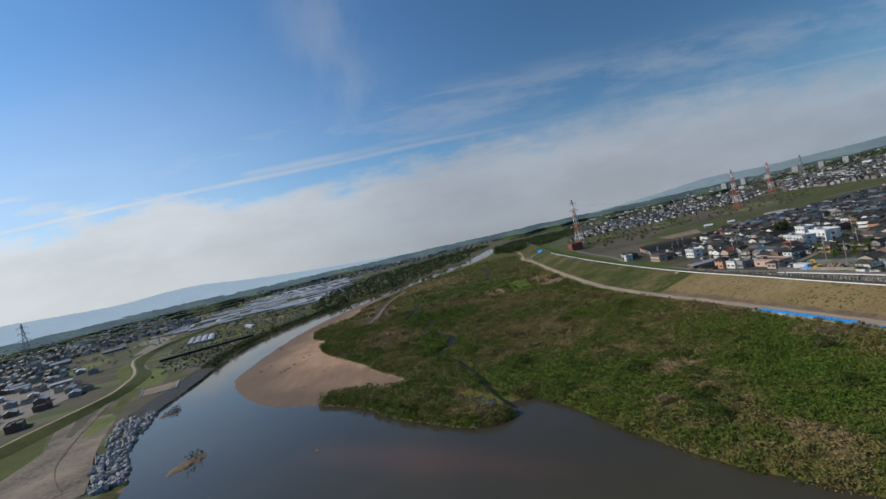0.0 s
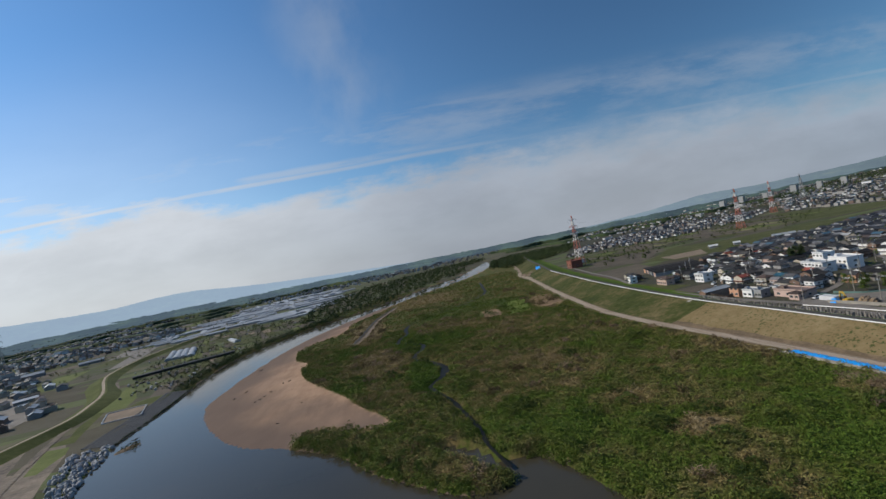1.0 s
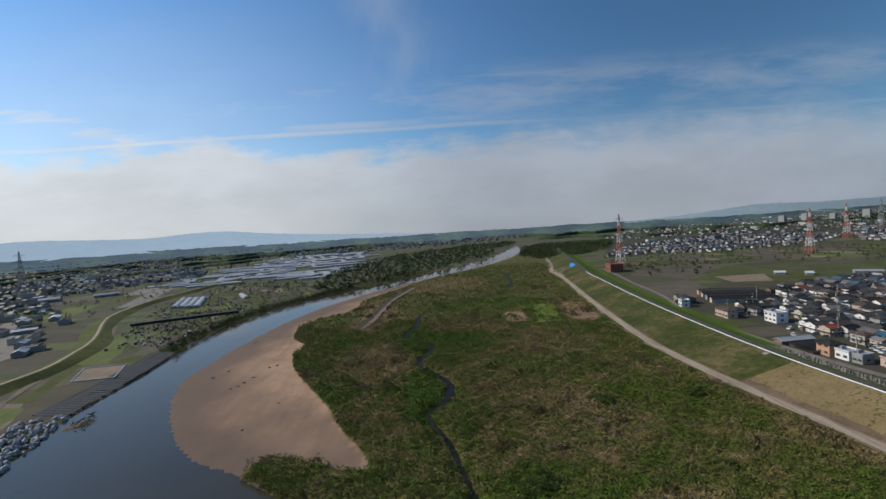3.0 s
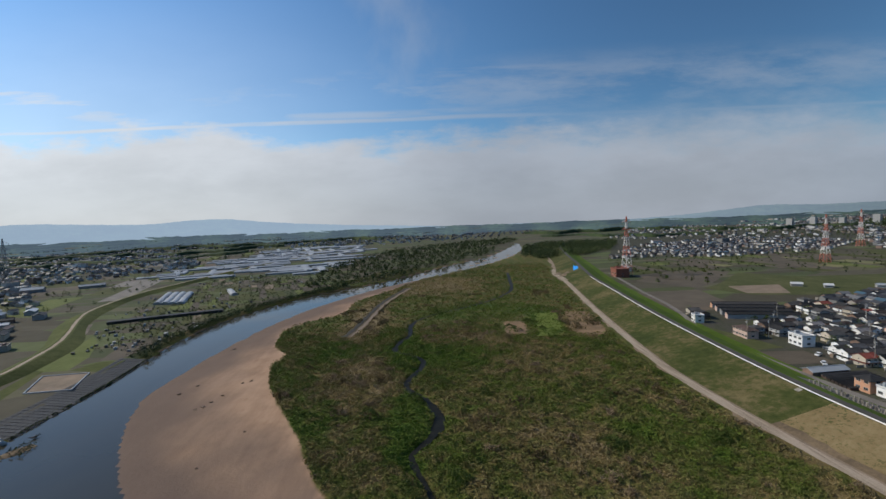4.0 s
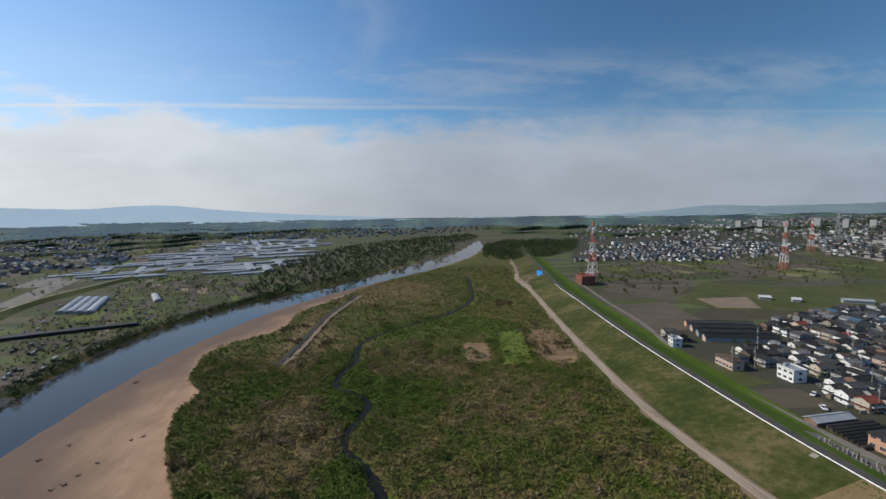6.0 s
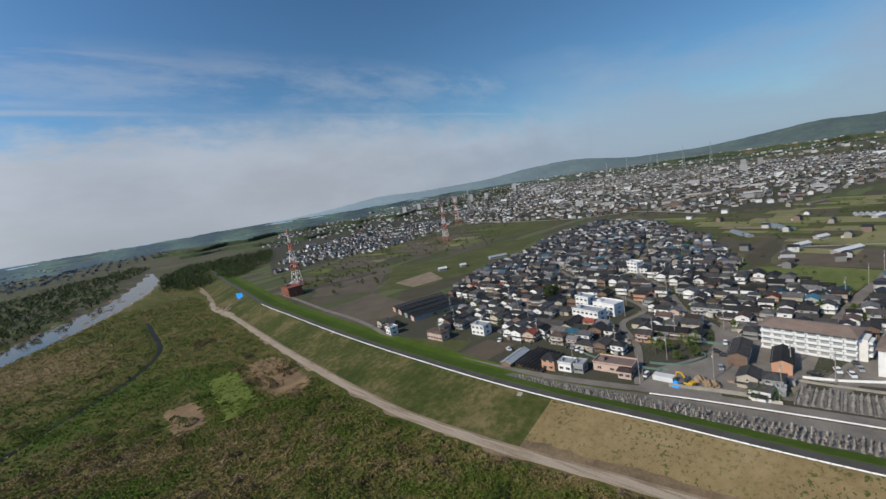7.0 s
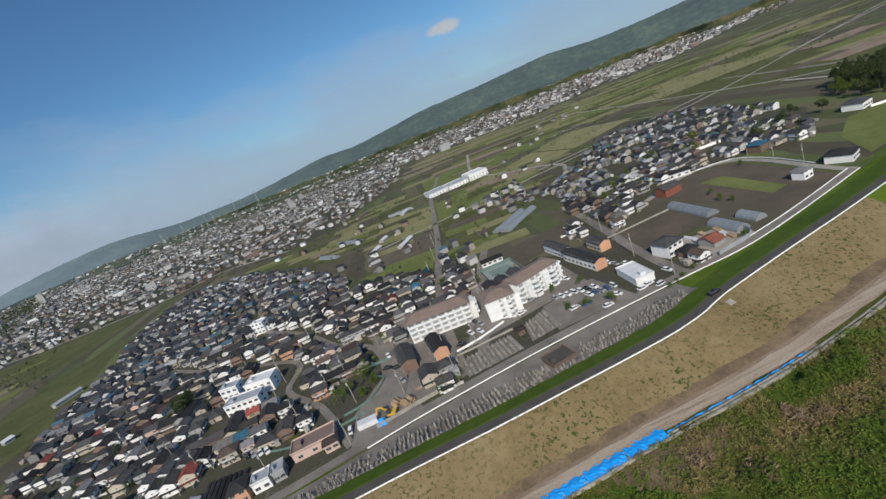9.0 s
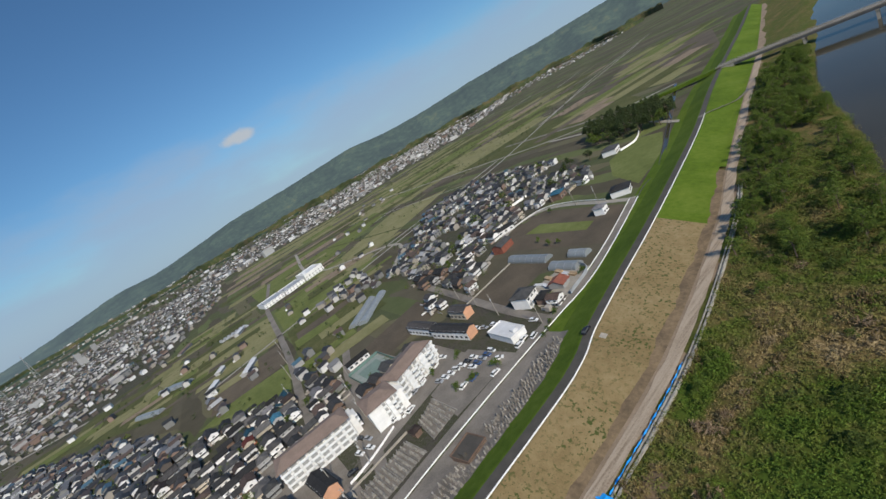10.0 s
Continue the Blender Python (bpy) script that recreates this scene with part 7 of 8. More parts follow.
v, f = leaf_cloud(np.stack([bx, by, land(bx, by) - .1], 1), bh * .8, bh, 46, .62, 41, .3)
solo("bushes", cloud_mesh("bushes", v, f, M["bush"]), None, "low dense green bushes over the river plain", "bushes", "stuff")
# undergrowth of the wood downstream
ux, uy = scatter(70, 190, -350, -62, 3600)
keep = ~inside(RIVER, ux, uy) & (ux < track_x(uy) - 5) & (distance(RIGHT_BANK, ux, uy) > 1.5) & (wave(ux, uy, 50, 9) > -.35)
ux, uy = ux[keep], uy[keep]
uh = gv.uniform(1.0, 3.4, len(ux))
v, f = leaf_cloud(np.stack([ux, uy, land(ux, uy) - .1], 1), uh * .85, uh, 40, .8, 44, .3)
solo("wood_undergrowth", cloud_mesh("wood_undergrowth", v, f, M["bush"]), None, "fresh green undergrowth of the riverside wood", "bushes", "stuff")
# mounds of fresh green bramble, with taller middles
mx, my, mh = [], [], []
for k in range(420):
    cx, cy = gv.uniform(-90, 124), gv.uniform(-150, 420)
    if float(dryness(cx, cy)) > gv.uniform(.22, .52):
        continue
    rad = gv.uniform(2.0, 6.5)
    for i in range(int(rad * rad * .55) + 3):
        a, q = gv.uniform(0, 6.28), math.sqrt(gv.uniform(0, 1))
        mx.append(cx + math.cos(a) * q * rad * 1.3)
        my.append(cy + math.sin(a) * q * rad)
        mh.append((1.15 - q * q * .6) * gv.uniform(1.3, 2.5))
mx, my, mh = np.array(mx), np.array(my), np.array(mh)
keep = on_plain(mx, my, .5)
mx, my, mh = mx[keep], my[keep], mh[keep]
v, f = leaf_cloud(np.stack([mx, my, land(mx, my) - .1], 1), mh * .62, mh, 44, .5, 45, .4)
M["fresh"] = islands("bramble_leaves", [(0, (.044, .070, .010)), (.4, (.072, .106, .014)), (.75, (.108, .148, .022)), (1, (.155, .185, .04))], .8, .05, .45)
solo("bramble_mounds", cloud_mesh("bramble_mounds", v, f, M["fresh"]), None, "mounds of fresh green bramble on the river plain", "bushes", "stuff")
# broad shrub domes with dense leafy skins
ox, oy, oz, oh = [], [], [], []
for k in range(520):
    cx, cy = gv.uniform(-70, 124), gv.uniform(-150, 300)
    near = cx > 45 and cy < 45
    if float(dryness(cx, cy)) > gv.uniform(.30, .66) or (not near and gv.uniform() < .55):
        continue
    R, H = gv.uniform(1.6, 4.6), gv.uniform(1.6, 3.4)
    for i in range(int(R * R * 3.2) + 5):
        a, q = gv.uniform(0, 6.28), math.sqrt(gv.uniform(0, 1))
        px_, py_ = cx + math.cos(a) * q * R * (1 + .25 * math.sin(3 * a + k)), cy + math.sin(a) * q * R
        ox.append(px_)
        oy.append(py_)
        oz.append(H * (1 - q ** 2.4) * gv.uniform(.75, 1.1))
        oh.append(gv.uniform(.6, 1.1))
ox, oy, oz, oh = (np.array(k) for k in (ox, oy, oz, oh))
keep = on_plain(ox, oy, .3)
ox, oy, oz, oh = ox[keep], oy[keep], oz[keep], oh[keep]
v, f = leaf_cloud(np.stack([ox, oy, land(ox, oy) + oz * .9 - .2], 1), oh * .75, oh, 22, .5, 49, .4)
M["shrub"] = islands("shrub_leaves", [(0, (.030, .048, .010)), (.35, (.056, .082, .013)), (.7, (.094, .124, .022)), (1, (.135, .150, .040))], .8, .09, .35)
solo("shrub_domes", cloud_mesh("shrub_domes", v, f, M["shrub"]), None, "broad leafy shrubs rising from the scrub", "bushes", "stuff")
# dead reed stands: pale upright stems in close tufts
px, py, ph = [], [], []
for k in range(330):
    cx, cy = gv.uniform(-80, 120), gv.uniform(-130, 420)
    if float(dryness(cx, cy)) < gv.uniform(.42, .66):
        continue
    rx, ry = gv.uniform(1.5, 6), gv.uniform(1.5, 8)
    for i in range(int(rx * ry * 1.1) + 6):
        px.append(cx + gv.normal(0, .55) * rx)
        py.append(cy + gv.normal(0, .55) * ry)
        ph.append(gv.uniform(.9, 2.1))
px, py, ph = np.array(px), np.array(py), np.array(ph)
keep = on_plain(px, py, .5)
px, py, ph = px[keep], py[keep], ph[keep]
v, f = leaf_cloud(np.stack([px, py, land(px, py)], 1), ph * .5, ph, 20, .85, 46, 1.6)
M["dead_reed"] = islands("dead_reed_stems", [(0, (.085, .060, .028)), (.4, (.140, .104, .048)), (.75, (.19, .146, .076)), (1, (.24, .20, .12))], .9, .12, .5)
solo("dead_reeds", cloud_mesh("dead_reeds", v, f, M["dead_reed"]), None, "stands of dead pale reed stems", "reeds", "stuff")
# tangles of long fallen stems, fanned out over the scrub
qx, qy, qh = [], [], []
for k in range(260):
    cx, cy = gv.uniform(-70, 120), gv.uniform(-140, 330)
    if float(dryness(cx, cy)) < gv.uniform(.40, .62):
        continue
    rad = gv.uniform(.8, 3.4)
    for i in range(int(rad * 4) + 2):
        a, q = gv.uniform(0, 6.28), math.sqrt(gv.uniform(0, 1))
        qx.append(cx + math.cos(a) * q * rad * 1.6)
        qy.append(cy + math.sin(a) * q * rad)
        qh.append(gv.uniform(.9, 1.9))
qx, qy, qh = np.array(qx), np.array(qy), np.array(qh)
keep = on_plain(qx, qy, 1.0)
qx, qy, qh = qx[keep], qy[keep], qh[keep]
v, f = leaf_cloud(np.stack([qx, qy, land(qx, qy) + .5], 1), qh * .6, qh, 16, 2.1, 47, .55, 1.0, .24)
M["stems"] = islands("fallen_stems", [(0, (.12, .082, .044)), (.5, (.22, .155, .092)), (1, (.34, .26, .17))], .9, .1, .7)
solo("stem_tangles", cloud_mesh("stem_tangles", v, f, M["stems"]), None, "fanned tangles of long fallen brown stems", "thickets", "stuff")
# growth hanging over the water's edge
k = gv.integers(0, len(RIGHT_BANK), 15000)
ex, ey = RIGHT_BANK[k, 0] + gv.uniform(-4, 6, len(k)), RIGHT_BANK[k, 1] + gv.uniform(-5, 5, len(k))
keep = ~inside(SAND, ex, ey) & (ex < track_x(ey) - 5) & (distance(RIGHT_BANK, ex, ey) < np.where(inside(RIVER, ex, ey), .9, 4.5)) & (distance(INLET, ex, ey) > 3) & (ey < 130) & (ey > -330)
ex, ey = ex[keep], ey[keep]
eh = gv.uniform(1.1, 2.9, len(ex)) * (1 + .35 * wave(ex, ey, 13, 2))
v, f = leaf_cloud(np.stack([ex, ey, np.maximum(land(ex, ey), WATER_Z) - .2], 1), eh * .8, eh, 40, .6, 48, .3)
solo("waterside_growth", cloud_mesh("waterside_growth", v, f, M["reed"], np.clip(dryness(ex, ey) * .6 + .08, 0, 1)), None, "rank green growth overhanging the water's edge", "scrub", "stuff")
# dry bramble thickets
dx, dy = scatter(-60, 118, -60, 330, 1500)
keep = on_plain(dx, dy, 1) & (dryness(dx, dy) > .60)
dx, dy = dx[keep], dy[keep]
dh = gv.uniform(.8, 1.8, len(dx))
v, f = leaf_cloud(np.stack([dx, dy, land(dx, dy)], 1), dh * 1.3, dh, 30, .95, 43, .5)
M["dry"] = islands("dry_stems", [(0, (.10, .07, .035)), (.5, (.17, .125, .066)), (1, (.25, .195, .12))], .9, .1, .8)
solo("dry_thickets", cloud_mesh("dry_thickets", v, f, M["dry"]), None, "dry brown bramble and reed thickets", "thickets", "stuff")


def tree_kind(seed, h, r, leaves, label, size=.5, mat="leaf"):
    g = random.Random(seed)
    t = thing("tree", label, "tree", group="trees")
    b = Build()
    bend = Vector((g.uniform(-.4, .4), g.uniform(-.4, .4), 0))
    mid, top = Vector((0, 0, h * .35)) + bend * .6, Vector((0, 0, h * .75)) + bend
    b.tube((0, 0, -.3), mid, .035 * h, .024 * h, 7)
    b.tube(mid, top, .024 * h, .008 * h, 6)
    cs, rs, hs = [], [], []
    for i in range(11):
        a, q, zz = g.uniform(0, 6.28), g.uniform(.25, 1.0), g.uniform(.38, .92)
        k = r * q * math.sqrt(max(.1, 1 - (zz - .5) ** 2 * 2.6))
        tip = Vector((math.cos(a) * k, math.sin(a) * k, h * zz)) + bend * zz
        if i < 7:
            s = mid.lerp(top, g.uniform(0, .8))
            b.tube(s, tip, .011 * h, .004 * h, 5)
        cs.append((tip.x, tip.y, tip.z - r * .3))
        rs.append(r * g.uniform(.32, .52))
        hs.append(r * g.uniform(.5, .8))
    part("trunk", b, M["bark"], t)
    v, f = leaf_cloud(cs, rs, hs, leaves // 11, size, seed, .4)
    part("crown", cloud_mesh("crown", v, f, M[mat]), None, t)
    return t


TREES = [tree_kind(51, 7.5, 3.4, 1600, "bushy riverside willow with a broad green crown"), tree_kind(52, 6.0, 3.0, 1400, "low spreading riverside tree, dark green"), tree_kind(53, 8.5, 3.6, 1700, "tall riverside tree with an uneven crown"),
         tree_kind(54, 4.2, 2.4, 1100, "small rounded leafy tree", .42), tree_kind(55, 10.5, 4.4, 1900, "large dark evergreen tree", .75, "wood_far")]
tree_first = [True] * 5
rt = random.Random(61)


def plant(kind, x, y, z, s=1.0):
    m = pose(x, y, z, 0, 0, rt.uniform(0, 360))
    if tree_first[kind]:
        tree_first[kind] = False
        TREES[kind].matrix_basis = m
        ob = TREES[kind]
    else:
        ob = copy_thing(TREES[kind], m)
    ob.scale = (s * rt.uniform(.9, 1.1), s * rt.uniform(.9, 1.1), s * rt.uniform(.85, 1.15))


def height_at(x, y):
    return bank_z(x, y) if float(crown_x(y)) - 10 < x < float(crown_x(y)) + 27 else float(land(np.array([x]), np.array([y]))[0])


# the wood downstream, between river and track
count = 0
while count < 235:
    x, y = rt.uniform(85, 190), rt.uniform(-350, -60)
    if inside(RIVER, [x], [y])[0] or x > float(track_x(y)) - 6 or float(distance(RIGHT_BANK, np.array([x]), np.array([y]))[0]) < 2.5:
        continue
    if y > -95 and rt.random() < .6 or (y > -185 and x < float(track_x(y)) - 26 and x > float(track_x(y)) - 42 and rt.random() < .8):
        continue
    plant(rt.choice((0, 0, 1, 2, 3)), x, y, height_at(x, y), rt.uniform(.8, 1.2))
    count += 1
for x, y, k, s in ((113, -3, 3, .9), (111, -46, 3, 1.0), (-40, 75, 3, .9), (-31, 63, 3, .85), (-20, 53, 3, .8), (-27, 58, 3, .7), (-36, 70, 3, .8), (0, 42, 3, .5), (118, -20, 3, .6), (104, 20, 3, .5), (88, -30, 3, .6), (96, -60, 3, .8), (108, -70, 1, .7),
                   (-125, 500, 0, 1), (-140, 510, 0, 1), (-100, 505, 1, 1)):
    plant(k, x, y, height_at(x, y) - .1, s)
# temple wood
for i in range(64):
    a, q = rt.uniform(0, 6.28), math.sqrt(rt.random())
    plant(rt.choice((4, 4, 2)), 290 + math.cos(a) * q * 44, -285 + math.sin(a) * q * 36 - (math.cos(a) * q * 12), TOWN_Z, rt.uniform(1.1, 1.5))
# trees in the town
for x, y, k, s in ((200, 122, 0, .8), (205, 118, 2, .7), (210, 113, 0, .8), (214, 110, 2, .8), (198, 112, 1, .8), (204, 108, 1, .8), (256, 206, 4, 1.1), (260, 210, 4, 1.0), (184, 7, 3, 1), (189, 16, 3, 1), (192, 22, 3, .9), (209, 8, 3, .9), (180, -27, 3, .6), (178, -21, 3, .6),
                   (176.5, -17, 3, .55), (175, -13, 3, .55), (186, -56, 3, .8), (213, 20, 3, .8), (330, 18, 1, .9), (344, 12, 1, .8), (420, 170, 4, .9), (398, 212, 1, .9), (262, -128, 3, .8), (228, -84, 3, .9), (240, -88, 3, .8), (222, -86, 1, .6), (300, -60, 1, 1), (318, -80, 0, 1),
                   (330, -100, 1, 1), (346, -130, 0, 1), (322, -150, 1, 1), (300, -200, 4, .8), (350, -170, 2, 1), (400, -140, 1, 1), (292, -170, 4, .8), (306, -214, 4, .8), (288, -218, 4, .8), (352, -228, 2, 1), (380, -210, 2, 1), (222, 420, 1, .9), (240, 440, 1, .8), (250, 470, 3, 1), (238, 505, 1, .9),
                   (260, 402, 1, 1), (300, 470, 1, .9), (320, 500, 1, .8), (210, 262, 3, .8), (206, 268, 3, .7), (286, 96, 1, .8), (282, 60, 3, .9), (276, 72, 1, .8), (270, 88, 3, .8), (256, 74, 3, .7), (236, 132, 3, .7), (312, 40, 1, .8), (320, 44, 3, .9), (260, 44, 1, .7), (372, -84, 1, 1), (346, -66, 3, .9)):
    plant(k, x, y, TOWN_Z, s)
# garden shrubs between the houses
sx, sy = np.array([s[0] for s in spots] * 2), np.array([s[1] for s in spots] * 2)
sx, sy = sx + gv.uniform(-6.5, 6.5, len(sx)), sy + gv.uniform(-6.5, 6.5, len(sy))
sh = gv.uniform(1.0, 3.0, len(sx))
v, f = leaf_cloud(np.stack([sx, sy, np.full(len(sx), TOWN_Z)], 1), sh * .6, sh, 44, .5, 71)
solo("garden_shrubs", cloud_mesh("garden_shrubs", v, f, M["bush"]), None, "garden shrubs and small hedges between houses", "shrubs", "stuff")


tx, ty = sx + gv.uniform(-5, 5, len(sx)), sy + gv.uniform(-5, 5, len(sx))
east = gv.uniform(0, 1, len(ty)) < np.where(ty < -30, .62, .24)
tx, ty = tx[east], ty[east]
th = gv.uniform(2.6, 5.5, len(tx))
v, f = leaf_cloud(np.stack([tx, ty, np.full(len(tx), TOWN_Z + .6)], 1), th * .55, th, 90, .7, 72)
solo("garden_trees", cloud_mesh("garden_trees", v, f, M["leaf"]), None, "round garden trees between village houses", "trees", "stuff")


def far_wood(name, poly, n, seed, label, h=(6, 11), z=0.0, size=2.6, per=26):
    g = np.random.default_rng(seed)
    P = np.array(poly, float)
    x, y = g.uniform(P[:, 0].min(), P[:, 0].max(), n), g.uniform(P[:, 1].min(), P[:, 1].max(), n)
    ok = inside(P, x, y) & (~inside(RIVER, x, y) | ("islet" in name))
    x, y = x[ok], y[ok]
    hh = g.uniform(*h, len(x))
    v, f = leaf_cloud(np.stack([x, y, z + sag(x, y)], 1), hh * .55, hh, per, size, seed)
    solo(name, cloud_mesh(name, v, f, M["wood_far"]), None, label, "woodland", "stuff")


far_wood("riverside_wood_west", [(-150, 505), (-165, 690), (-90, 1010), (230, 1330), (235, 1180), (150, 1000), (110, 800), (60, 700), (0, 620), (-60, 520), (-120, 480)], 3300, 81, "dark riverside woodland upstream", (3, 9.5))
far_wood("riverside_wood_east", [(150, 735), (190, 900), (260, 1010), (420, 980), (330, 800), (230, 700), (185, 690)], 2400, 82, "dark riverside woodland beside the levee")
far_wood("bank_scrub_west", [(-116, 500), (-158, 428), (-182, 358), (-189, 300), (-186, 258), (-174, 256), (-177, 300), (-170, 352), (-147, 418), (-104, 482)], 5200, 83, "dark scrubby bank growth along the water", (1.8, 5.0), -1.0, .9, 30)
solo("sheeted_screen", ribbon([(-267, 355), (-240, 367), (-188, 386)], 7, 2.2, 5, .1, 2.4), M["black_sheet"], "long low row covered in black sheeting", "cover", "structure")
far_wood("revetment_foot_scrub", [(-167, 160), (-164.8, 160), (-165.6, 190), (-168, 225), (-172.5, 262), (-175, 262), (-170.5, 225), (-168, 190)], 2600, 84, "dark scrub at the foot of the revetment", (.5, 1.4), -2.1, .5, 26)
far_wood("allotment_scrub", [(-182, 300), (-250, 330), (-240, 400), (-160, 420), (-160, 340)], 320, 85, "scattered scrub between allotments", (.6, 2.4), -.1, .8, 34)
far_wood("islet_scrub", [(-114, 78), (-106, 80), (-102, 66), (-106, 62)], 60, 96, "dark scrub on a sand islet", (.4, 1.3), -1.6, .5, 20)
far_wood("islet_scrub_upstream", [(-160, 153), (-152, 156), (-149, 146), (-156, 144)], 70, 97, "dead scrub on a low islet", (.4, 1.2), -1.6, .5, 20)
far_wood("meadow_trees_west", [(-190, 470), (-330, 620), (-240, 640), (-160, 540)], 60, 86, "loose trees on river meadows", (4, 8), -.1, 1.6, 60)
far_wood("hill_foot_wood", [(900, 1000), (1500, 1500), (2300, 1800), (2100, 1500), (1300, 1000), (1000, 860)], 1400, 87, "wooded rise behind the estates", (8, 16), 1, 5, 20)
far_wood("plain_trees", [(-1500, 500), (-500, 900), (-250, 1300), (200, 2300), (-1500, 2300)], 1500, 88, "tree belts across the western plain", (5, 10), -.1, 3.6, 18)
far_wood("west_garden_trees", [(-330, 420), (-350, 640), (-320, 700), (-420, 1250), (-1300, 1300), (-1100, 500), (-520, 300), (-400, 300)], 1500, 92, "garden and field trees west of the river", (2.5, 6), -.1, 1.6, 24)
far_wood("allotment_trees", [(-182, 264), (-224, 268), (-262, 345), (-300, 470), (-310, 640), (-180, 640), (-120, 480), (-160, 400), (-178, 300)], 1500, 93, "small trees and hedges between allotments", (.6, 2.8), -.1, .8, 26)
far_wood("paddy_trees", [(300, 30), (364, 112), (560, 220), (720, 120), (740, -120), (1200, -500), (640, -800), (480, -480), (560, -300), (400, -60)], 1300, 94, "loose trees and hedges between plots", (1.5, 4.6), 1, 1.1, 34)
far_wood("town_trees", [(660, 640), (640, 215), (980, 20), (1480, -40), (2000, 1100), (1500, 1900), (620, 900)], 4600, 89, "garden trees scattered through the town", (2.5, 6.5), 1, 2.2, 20)
far_wood("foot_trees", [(1900, 300), (1700, 100), (2300, -400), (2500, -1500), (2300, -1700), (1800, -800)], 900, 90, "trees along the foot of the hill", (8, 14), 1, 5, 20)
far_wood("lane_trees", [(226, 470), (262, 410), (335, 475), (470, 420), (640, 520), (560, 650), (250, 650)], 420, 91, "loose trees and hedges on the fields", (1.2, 4.6), 1, 1.2, 40)


# ---- pylons ----
M["pylon_red"] = plain("pylon_red", (.42, .12, .075), .6, 0, .12)
M["pylon_white"] = plain("pylon_white", (.62, .60, .58), .6, 0, .1)
M["pylon_grey"] = plain("pylon_grey", (.30, .31, .32), .5, .3, .1)


def pylon(x, y, z, h, base, banded, label, turn=20):
    """A lattice mast in tapering sections, with three pairs of arms."""
    t = thing("pylon", label, "pylon", pose(x, y, z + float(sag(x, y)), 0, 0, turn), "pylons")
    n = 7
    zs = [h * (1 - (1 - i / n) ** 1.25) for i in range(n + 1)]

    def half(zz):
        return base / 2 * max(.07, (1 - zz / h) ** 1.15 * .93 + .07)
    for i in range(n):
        b = Build()
        z0, z1 = zs[i], zs[i + 1]
        a, c = half(z0), half(z1)
        q0 = [(-a, -a, z0), (a, -a, z0), (a, a, z0), (-a, a, z0)]
        q1 = [(-c, -c, z1), (c, -c, z1), (c, c, z1), (-c, c, z1)]
        m = half((z0 + z1) / 2)
        qm = [(-m, -m, (z0 + z1) / 2), (m, -m, (z0 + z1) / 2), (m, m, (z0 + z1) / 2), (-m, m, (z0 + z1) / 2)]
        for k in range(4):
            j = (k + 1) % 4
            b.bar(q0[k], q1[k], .19)
            b.bar(q0[k], qm[j], .09)
            b.bar(q0[j], qm[k], .09)
            b.bar(qm[k], q1[j], .09)
            b.bar(qm[j], q1[k], .09)
            b.bar(q1[k], q1[j], .09)
        tagged(part("section", b, M["pylon_grey"] if not banded else M["pylon_red" if i % 2 == n % 2 - 1 or i == n - 1 else "pylon_white"], t), kind="stuff")
    for k, f in enumerate((.64, .78, .91)):
        zz, w = h * f, 7.4 - .5 * k
        hw = half(zz)
        for s in (-1, 1):
            b = Build()
            tip = (s * w, 0, zz + .3)
            for dy in (-1, 1):
                b.bar((s * hw, dy * hw, zz), tip, .14)
                b.bar((s * hw, dy * hw, zz + 2.2), tip, .12)
            b.bar((s * (hw + w) / 2, 0, zz + .15), (s * (hw + w) / 2, 0, zz + 1.3), .09)
            part("arm", b, M["pylon_grey"] if not banded else M["pylon_red" if k % 2 else "pylon_white"], t)
            part("insulator", Build().tube((s * w, 0, zz + .2), (s * w, 0, zz - 2.2), .14, .14, 6), M["dark_concrete"], t)
    for sx in (-1, 1):
        for sy in (-1, 1):
            part("footing", Build().box(sx * base / 2 - .8, sy * base / 2 - .8, -.4, sx * base / 2 + .8, sy * base / 2 + .8, .5), M["concrete"], t)
    return t


pylon(216, 478, TOWN_Z, 66, 9, True, "tall red and white lattice pylon beside the levee")
pylon(472, 510, TOWN_Z, 58, 8.5, True, "red and white lattice pylon among fields")
pylon(672, 668, TOWN_Z, 58, 8.5, True, "red and white lattice pylon beyond the fields")
pylon(-590, 620, 0, 70, 12, False, "grey lattice pylon west of the river")
pylon(900, 830, TOWN_Z, 60, 11, False, "grey lattice pylon above the town")
for x, y, h in ((1500, 720, 70), (1620, 700, 75), (1750, 640, 80), (1850, 700, 85), (1980, 620, 90), (2050, 540, 90), (1400, 930, 60)):
    pylon(x, y, TOWN_Z, h, 12, False, "slender grey pylon on the far rise")


def wires(points, label):
    b = Build()
    for (x0, y0, z0), (x1, y1, z1) in zip(points, points[1:]):
        last = None
        for i in range(13):
            u = i / 12
            p = (x0 + (x1 - x0) * u, y0 + (y1 - y0) * u, z0 + (z1 - z0) * u - 9 * 4 * u * (1 - u))
            if last:
                b.bar(last, p, .03)
            last = p
    solo("power_line", b, M["dark_concrete"], label, "power line", "stuff")


for dz in (40, 50, 58):
    wires([(216, 484, dz), (472, 516, dz - 6), (672, 674, dz - 6)], "sagging overhead power line between pylons")


